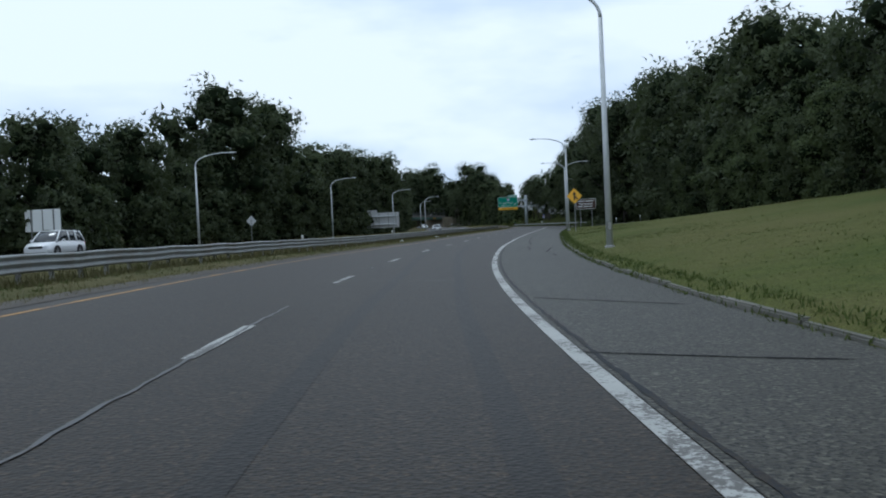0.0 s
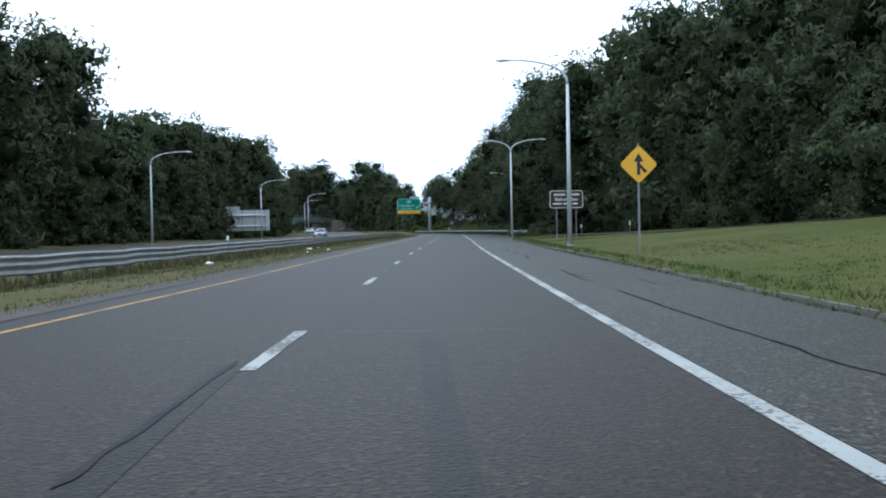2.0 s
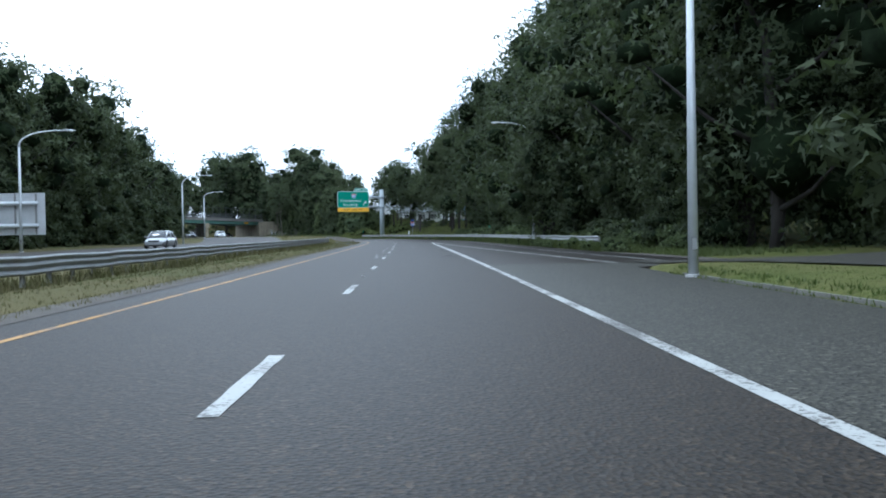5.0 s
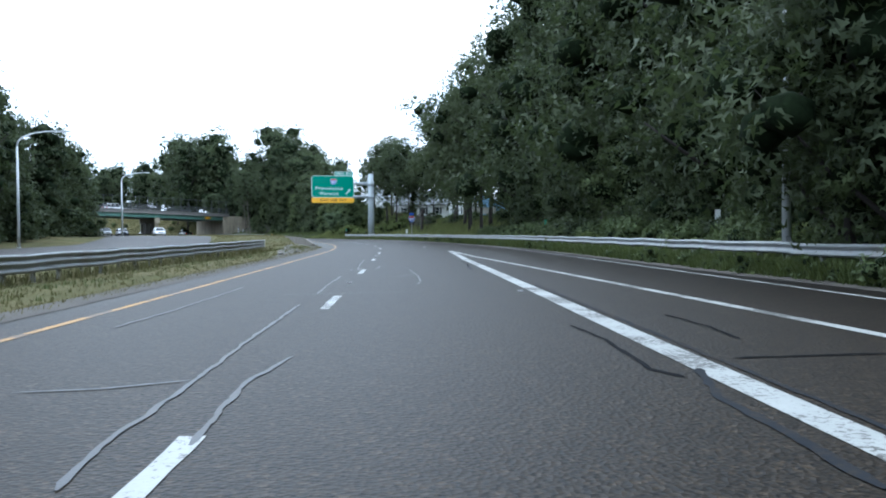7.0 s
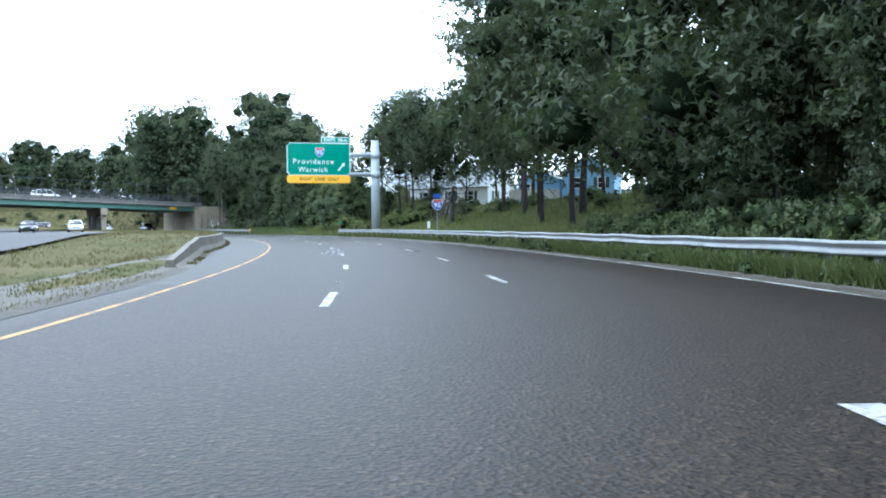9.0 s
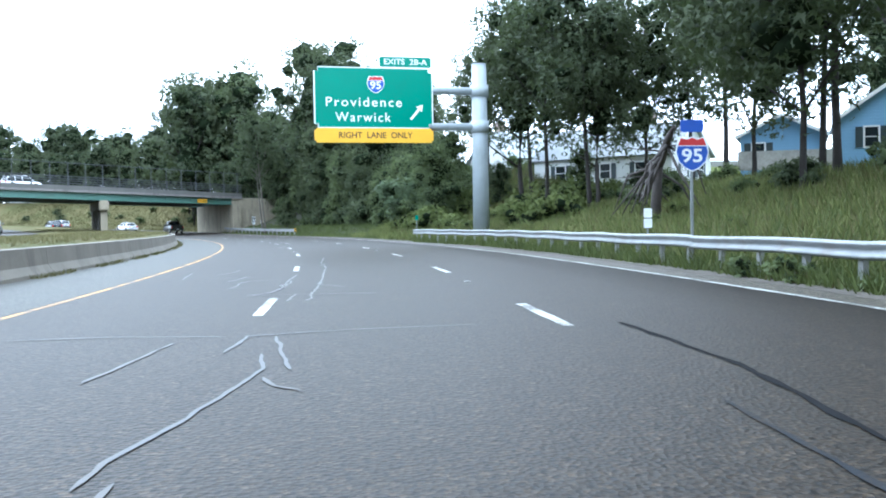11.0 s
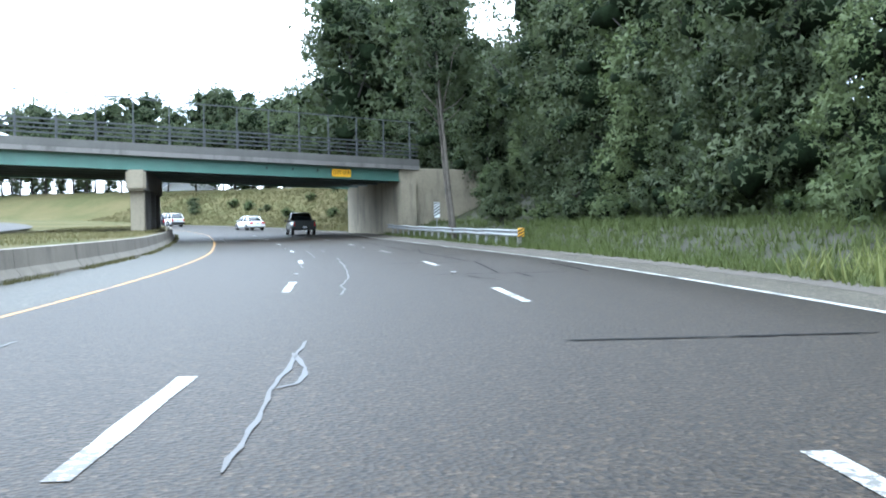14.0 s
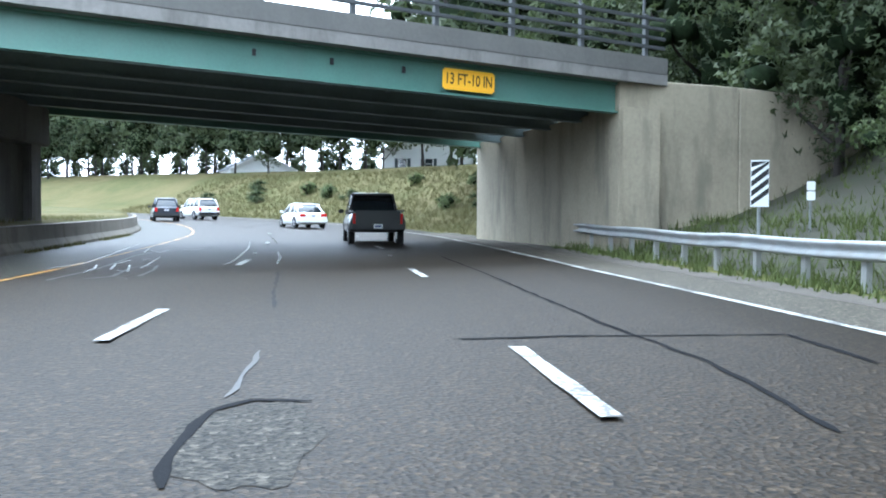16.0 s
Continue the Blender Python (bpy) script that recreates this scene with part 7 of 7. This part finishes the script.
def house(m, w, d, eave, ridge, side, label, windows, chimney=None):
    """w: along x (gable front towards -y), d: depth; windows: (face, along, sill, width, height)."""
    ob = thing("house", m, label, "house")
    bm = bmesh.new()
    pts = [(-w / 2, -1.5), (w / 2, -1.5), (w / 2, eave), (0, ridge), (-w / 2, eave)]
    f = bm.faces.new([bm.verts.new((x, 0, z)) for x, z in pts])
    ex = bmesh.ops.extrude_face_region(bm, geom=[f])
    bmesh.ops.translate(bm, vec=(0, d, 0), verts=[v for v in ex["geom"] if isinstance(v, bmesh.types.BMVert)])
    bmesh.ops.recalc_face_normals(bm, faces=list(bm.faces))
    part("wall", bm, side, ob)
    ang = math.atan2(ridge - eave, w / 2)
    ln = math.hypot(ridge - eave, w / 2) + 0.4
    for sx in (-1, 1):
        bm = bmesh.new()
        cx = sx * (w / 4 + 0.14)
        cz = (ridge + eave) / 2 - 0.14 * (ridge - eave) / (w / 2) + 0.09
        box(bm, (ln, d + 0.7, 0.14), (cx, d / 2, cz), Euler((0, sx * ang, 0)).to_matrix())
        part("roof", bm, M_SHINGLE, ob, "grey shingle roof slope")
        bm = bmesh.new()
        box(bm, (ln, 0.05, 0.2), (cx, -0.37, cz - 0.03), Euler((0, sx * ang, 0)).to_matrix())
        part("barge_board", bm, M_WINTRIM, ob, "white barge board")
    for face, a, sill, ww, wh in windows:
        rot = Matrix.Identity(4) if face == "front" else Matrix.Translation((-w / 2, 0, 0)) @ Matrix.Rotation(radians(-90), 4, "Z")
        if face == "left":
            rot = Matrix.Translation((-w / 2, d / 2, 0)) @ Matrix.Rotation(radians(-90), 4, "Z")
        fr = box_part("window", (ww + 0.2, 0.08, wh + 0.2), (a, -0.03, sill + wh / 2), M_WINTRIM, ob, "white window frame", bevel=0.01)
        fr.matrix_basis = rot
        pane = box_part("pane", (ww, 0.03, wh), (a, -0.075, sill + wh / 2), M_GLASS, fr, "dark glass")
        box_part("glazing_bar", (ww, 0.03, 0.05), (a, -0.09, sill + wh / 2), M_WINTRIM, fr)
        for sx in (-1, 1):
            sh = box_part("shutter", (0.4, 0.05, wh + 0.1), (a + sx * (ww / 2 + 0.32), -0.03, sill + wh / 2), M_SHUTTER, ob, "dark louvred shutter", bevel=0.01)
            sh.matrix_basis = rot
    if chimney:
        cx, cy, top = chimney
        bm = bmesh.new()
        box(bm, (0.7, 0.7, 2.4), (cx, cy, top - 1.2), bevel=0.02)
        box(bm, (0.85, 0.85, 0.12), (cx, cy, top - 0.1))
        part("chimney", bm, M_BRICK, ob, "pale brick chimney")
    return ob


def house_at(x, y, z, turn):
    return Matrix.Translation((x, y, z)) @ Matrix.Rotation(radians(turn), 4, "Z")


house(house_at(92.4, 322.0, 4.3, -30), 5.8, 10.0, 2.6, 4.6, M_BLUESIDE, "light blue house with dark shutters and a grey roof",
      [("front", -1.2, 0.9, 0.7, 1.1), ("front", 1.5, 0.9, 0.7, 1.1), ("left", -2.5, 0.9, 0.8, 1.1)])
house(house_at(89.0, 328.5, 4.2, -30), 5.0, 6.0, 2.2, 3.4, M_BLUESIDE, "low light blue side wing of the blue house", [("front", -1.4, 0.7, 0.7, 1.0)])
stone = thing("garden_wall", house_at(86.6, 323.5, 4.2, -25), "pale stone garden wall beside the blue house", "wall")
box_part("wall", (5.5, 0.35, 1.1), (0, 0, 0.3), M_STONEWALL, stone, bevel=0.03)
house(house_at(88.5, 341.0, 3.6, 42), 7.0, 12.0, 2.5, 4.9, M_WHITESIDE, "white house with a grey shingle roof behind the trees",
      [("left", -3.5, 0.8, 0.8, 1.1), ("left", 0.5, 0.8, 0.8, 1.1), ("left", 3.5, 0.8, 0.8, 1.1), ("front", -1.5, 0.8, 0.8, 1.1), ("front", 1.5, 0.8, 0.8, 1.1)], (0.3, 3.5, 6.0))
house(house_at(85.5, 362.5, 4.6, 105), 8.0, 9.0, 2.4, 4.9, M_WHITESIDE, "white house with pale grey roof and chimney on the bank",
      [("left", -2.0, 0.9, 0.8, 1.0), ("left", 2.0, 0.9, 0.8, 1.0)], (0.4, 7.6, 6.0))


house(house_at(1.0, 512.0, 5.4, 35), 9.0, 8.0, 2.8, 5.0, M_WHITESIDE, "white house with a grey roof on the rise past the bridge", [("front", -2.0, 0.9, 0.9, 1.2), ("front", 2.0, 0.9, 0.9, 1.2)])
house(house_at(27.0, 500.0, 6.6, 10), 11.0, 8.0, 3.0, 5.2, M_WHITESIDE, "wide white house half hidden by trees past the bridge", [("front", -3.2, 0.9, 0.9, 1.2), ("front", 0.0, 0.9, 0.9, 1.2), ("front", 3.2, 0.9, 0.9, 1.2)])


# ---- pole at the top of the lawn ----
pole = thing("utility_pole", at(27, 27.2, ground_rise(27, 27.2)), "weathered wooden utility pole with a crossarm", "utility pole")
tube_part("post", [(0, 0, -0.5), (0, 0, 5.5), (0, 0, 11.0)], [0.17, 0.15, 0.12], M_KERB, pole, "grey wooden post", 12)
box_part("crossarm", (2.2, 0.1, 0.12), (0, -0.14, 10.2), M_BARK, pole, "wooden crossarm", bevel=0.01)
for x in (-0.95, -0.4, 0.4, 0.95):
    tube_part("insulator", [(x, -0.14, 10.26), (x, -0.14, 10.36), (x, -0.14, 10.44)], [0.035, 0.05, 0.03], M_LETTER, pole, "pale insulator", 8)

# ---- dead tree fallen across the yard's edge ----
dead = thing("fallen_tree", Matrix.Translation((73.4, 310.7, -0.35)), "bare dark dead tree fallen and propped on its broken limbs", "dead tree")
dr = random.Random(12)
bm = bmesh.new()
tube(bm, [(-1.1, -4.6, 5.0), (-0.7, -3.0, 4.6), (0.0, -0.4, 3.9), (0.6, 2.2, 3.1), (1.1, 4.6, 2.5)], [0.07, 0.16, 0.22, 0.2, 0.1], 9)
part("log", bm, M_DEADWOOD, dead, "splintered leaning log")
bm = bmesh.new()
tube(bm, [(0.1, 0.2, 0.6), (0.0, 0.0, 2.2), (0.0, -0.4, 3.9)], [0.27, 0.22, 0.18], 9)
part("trunk", bm, M_DEADWOOD, dead, "broken grey-brown trunk")
for i in range(13):
    f = dr.uniform(0.1, 0.95)
    top = Vector((-0.9, -4.0, 4.8)).lerp(Vector((0.9, 4.2, 2.6)), f)
    a = dr.uniform(0, 6.28)
    low = Vector((top.x + math.cos(a) * dr.uniform(0.8, 2.4), top.y + math.sin(a) * dr.uniform(0.8, 3.2), 1.7 + dr.uniform(0, 0.8)))
    mid = top.lerp(low, 0.5) + Vector((dr.uniform(-0.3, 0.3), dr.uniform(-0.3, 0.3), dr.uniform(0.1, 0.5)))
    tube_part("limb", [top, mid, low], [0.075, 0.05, 0.02], M_DEADWOOD, dead, sides=6)
for i in range(9):
    a = dr.uniform(0, 6.28)
    top = Vector((-0.9, -4.0, 4.8)).lerp(Vector((0.9, 4.2, 2.6)), dr.random())
    tube_part("twig", [top, top + Vector((math.cos(a), math.sin(a), dr.uniform(-0.3, 0.7))) * dr.uniform(0.6, 1.5)], [0.04, 0.012], M_DEADWOOD, dead, sides=5)


# ---- grass ----
def tufts(name, spots, material, blades, h0, h1, seed, label):
    """Grass blades at (s, u) spots; one object of stuff."""
    rng = random.Random(seed)
    verts, faces = [], []
    for s, u in spots:
        base = R(s, u, ground_rise(s, u) - 0.02)
        for _ in range(blades):
            a, h = rng.uniform(0, 6.28), rng.uniform(h0, h1)
            dx, dy = math.cos(a), math.sin(a)
            p = base + Vector((rng.uniform(-0.12, 0.12), rng.uniform(-0.12, 0.12), 0))
            w = 0.012 + 0.035 * h
            n = len(verts)
            verts += [p + Vector((-dy * w, dx * w, 0)), p + Vector((dy * w, -dx * w, 0)), p + Vector((dx * h * rng.uniform(0.15, 1.0), dy * h * rng.uniform(0.15, 1.0), h))]
            faces.append((n, n + 1, n + 2))
    ob = mesh_object(name, verts, faces, material)
    return tagged(ob, label, "grass", kind="stuff")


rg = random.Random(3)
lawn = [(rg.uniform(-10, 140), 0) for _ in range(9000)]
lawn = [(s, right_edge(s) + 0.2 + abs(rg.gauss(0, 1)) * 3.2) for s, _ in lawn]
tufts("lawn_grass", lawn, M_TURF, 5, 0.02, 0.055, 1, "short green lawn grass beside the highway")
tufts("kerb_grass", [(s, right_edge(s) + rg.uniform(-0.06, 0.5)) for s in np.arange(-12, 138, 0.06)], M_TURF, 6, 0.04, 0.12, 2, "ragged grass growing over the kerb")
med = [(rg.uniform(-5, 246), 0) for _ in range(11000)]
med = [(s, left_edge(s) - 0.25 - rg.random() * 7.5) for s, _ in med]
tufts("median_grass", med[:8500], M_STRAW, 5, 0.04, 0.12, 3, "dry straw-coloured grass in the median")
tufts("median_grass_green", med[8500:], M_BLADE, 5, 0.04, 0.13, 4, "green grass in the median")
far = [(rg.uniform(250, 425), 0) for _ in range(7000)]
tufts("median_grass_late", [(s, left_edge(s) - 0.75 - rg.random() * 8.0) for s, _ in far], M_STRAW, 5, 0.06, 0.2, 5, "long dry grass behind the concrete barrier")
bank_g = [(rg.uniform(150, 410), 0) for _ in range(17000)]
bank_g = [(s, right_edge(s) + 0.15 + abs(rg.gauss(0, 1)) * 2.8) for s, _ in bank_g]
tufts("bank_grass", bank_g[:11000], M_BLADE, 6, 0.1, 0.34, 6, "long green grass and weeds on the bank")
tufts("bank_grass_dry", [(s, u) for s, u in bank_g[11000:] if 255 < s < 335], M_STRAW, 6, 0.1, 0.36, 7, "long dry grass on the bank")
tufts("rail_weeds", [(s, right_edge(s) + rg.uniform(0.1, 1.6)) for s in np.arange(160, 330, 0.045)], M_BLADE, 6, 0.15, 0.5, 9, "tall green weeds growing through the guardrail")
tufts("rail_front_weeds", [(s, rail_line(s) - rg.uniform(0.2, 0.75)) for s in np.arange(163, 258, 0.02)], M_BLADE, 5, 0.25, 0.6, 28, "tall green weeds standing before the guardrail")
tufts("rail_foot_weeds", [(s, rail_line(s) + rg.uniform(lerp(s, [262, 290], [-0.8, -0.35]), 0.25)) for s in np.arange(178, 328, 0.022) if noise.noise(Vector((s * 0.7, 3.0, 0))) > rg.uniform(-0.5, 0.3)], M_BLADE, 5, 0.12, 0.45, 21, "leafy green weeds at the foot of the guardrail")
tufts("median_rail_grass", [(s, lerp(s, [-60, 100, 180, 234], [-8.9, -9.0, -9.2, -8.3]) + rg.uniform(-0.7, 0.9)) for s in np.arange(10, 234, 0.06)], M_STRAW, 5, 0.12, 0.45, 22, "long dry grass at the foot of the median guardrail")
tufts("yard_weeds", [(s, right_edge(s) + 1.0 + rg.random() ** 0.8 * 15) for s in np.arange(256, 345, 0.013)], M_BLADE, 5, 0.25, 0.75, 23, "tall green weeds between the guardrail and the yards")
tufts("yard_weeds_dry", [(s, right_edge(s) + 1.0 + rg.random() ** 0.8 * 13) for s in np.arange(258, 345, 0.013)], M_STRAW, 5, 0.25, 0.65, 24, "tall dry weeds between the guardrail and the yards")
tufts("barrier_grass", [(s, left_edge(s) + rg.uniform(-0.02, 0.2)) for s in np.arange(246, 425, 0.05) if noise.noise(Vector((s * 0.3, 9.0, 0))) > -0.05], M_STRAW, 4, 0.04, 0.16, 25, "sparse dry grass along the foot of the concrete barrier")
tufts("slope_grass", [(s, 10.2 + rg.random() * 12) for s in np.arange(376, 411, 0.022)], M_BLADE, 5, 0.12, 0.4, 26, "long green grass on the shaded slope beside the abutment")
tufts("gutter_grass", [(s, left_edge(s) + rg.uniform(-0.35, 0.08)) for s in np.arange(-8, 240, 0.05)], M_STRAW, 4, 0.04, 0.13, 27, "dry grass creeping over the edge of the asphalt")
tufts("meadow_grass", [(s, right_edge(s) + 0.15 + rg.random() ** 0.8 * 12) for s in np.arange(266, 353, 0.007)], M_MEADOW, 5, 0.2, 0.7, 29, "long yellow-green grass on the bank behind the guardrail")
tufts("shade_grass", [(s, right_edge(s) + 0.1 + rg.random() ** 0.75 * 13) for s in np.arange(343, 384, 0.0042)], M_BLADE, 4, 0.15, 0.42, 30, "long dark green grass on the bank below the trees")
hill = [(rg.uniform(415, 500), 0) for _ in range(9000)]
tufts("hill_grass", [(s, right_edge(s) + 0.3 + rg.random() * 16) for s, _ in hill], M_STRAW, 5, 0.2, 0.5, 8, "tall dry grass on the slope past the bridge")


# broad-leaved weeds along the rail and verge
WEED = make_shrub(36, 0.55, 0.5, M_LEAF_LIGHT, 170, 0.14)
WEED.name = "weed"
for child in list(WEED.children):
    if child.name.startswith("woody_base"):
        bpy.data.objects.remove(child)
tagged(WEED, "leafy green weed growing beside the guardrail", "weed", "roadside weeds")
for s in np.arange(180, 286, 1.1):
    if rg.random() < (0.75 if s < 262 else 0.18):
        plant(WEED, s, rail_line(s) + lerp(s, [262, 290], [0.0, 0.35]) + rg.uniform(-0.8, -0.3), rg.uniform(0.5, 1.1), sink=0.05)

# forms that no place took are taken away
for form in [*T, *N, *OPEN_TREES, *HIGH_TREES, PALE, *SHRUBS, *VINES, SUMAC, WEED]:
    if form.name not in _used:
        for o in [*form.children_recursive, form]:
            bpy.data.objects.remove(o)
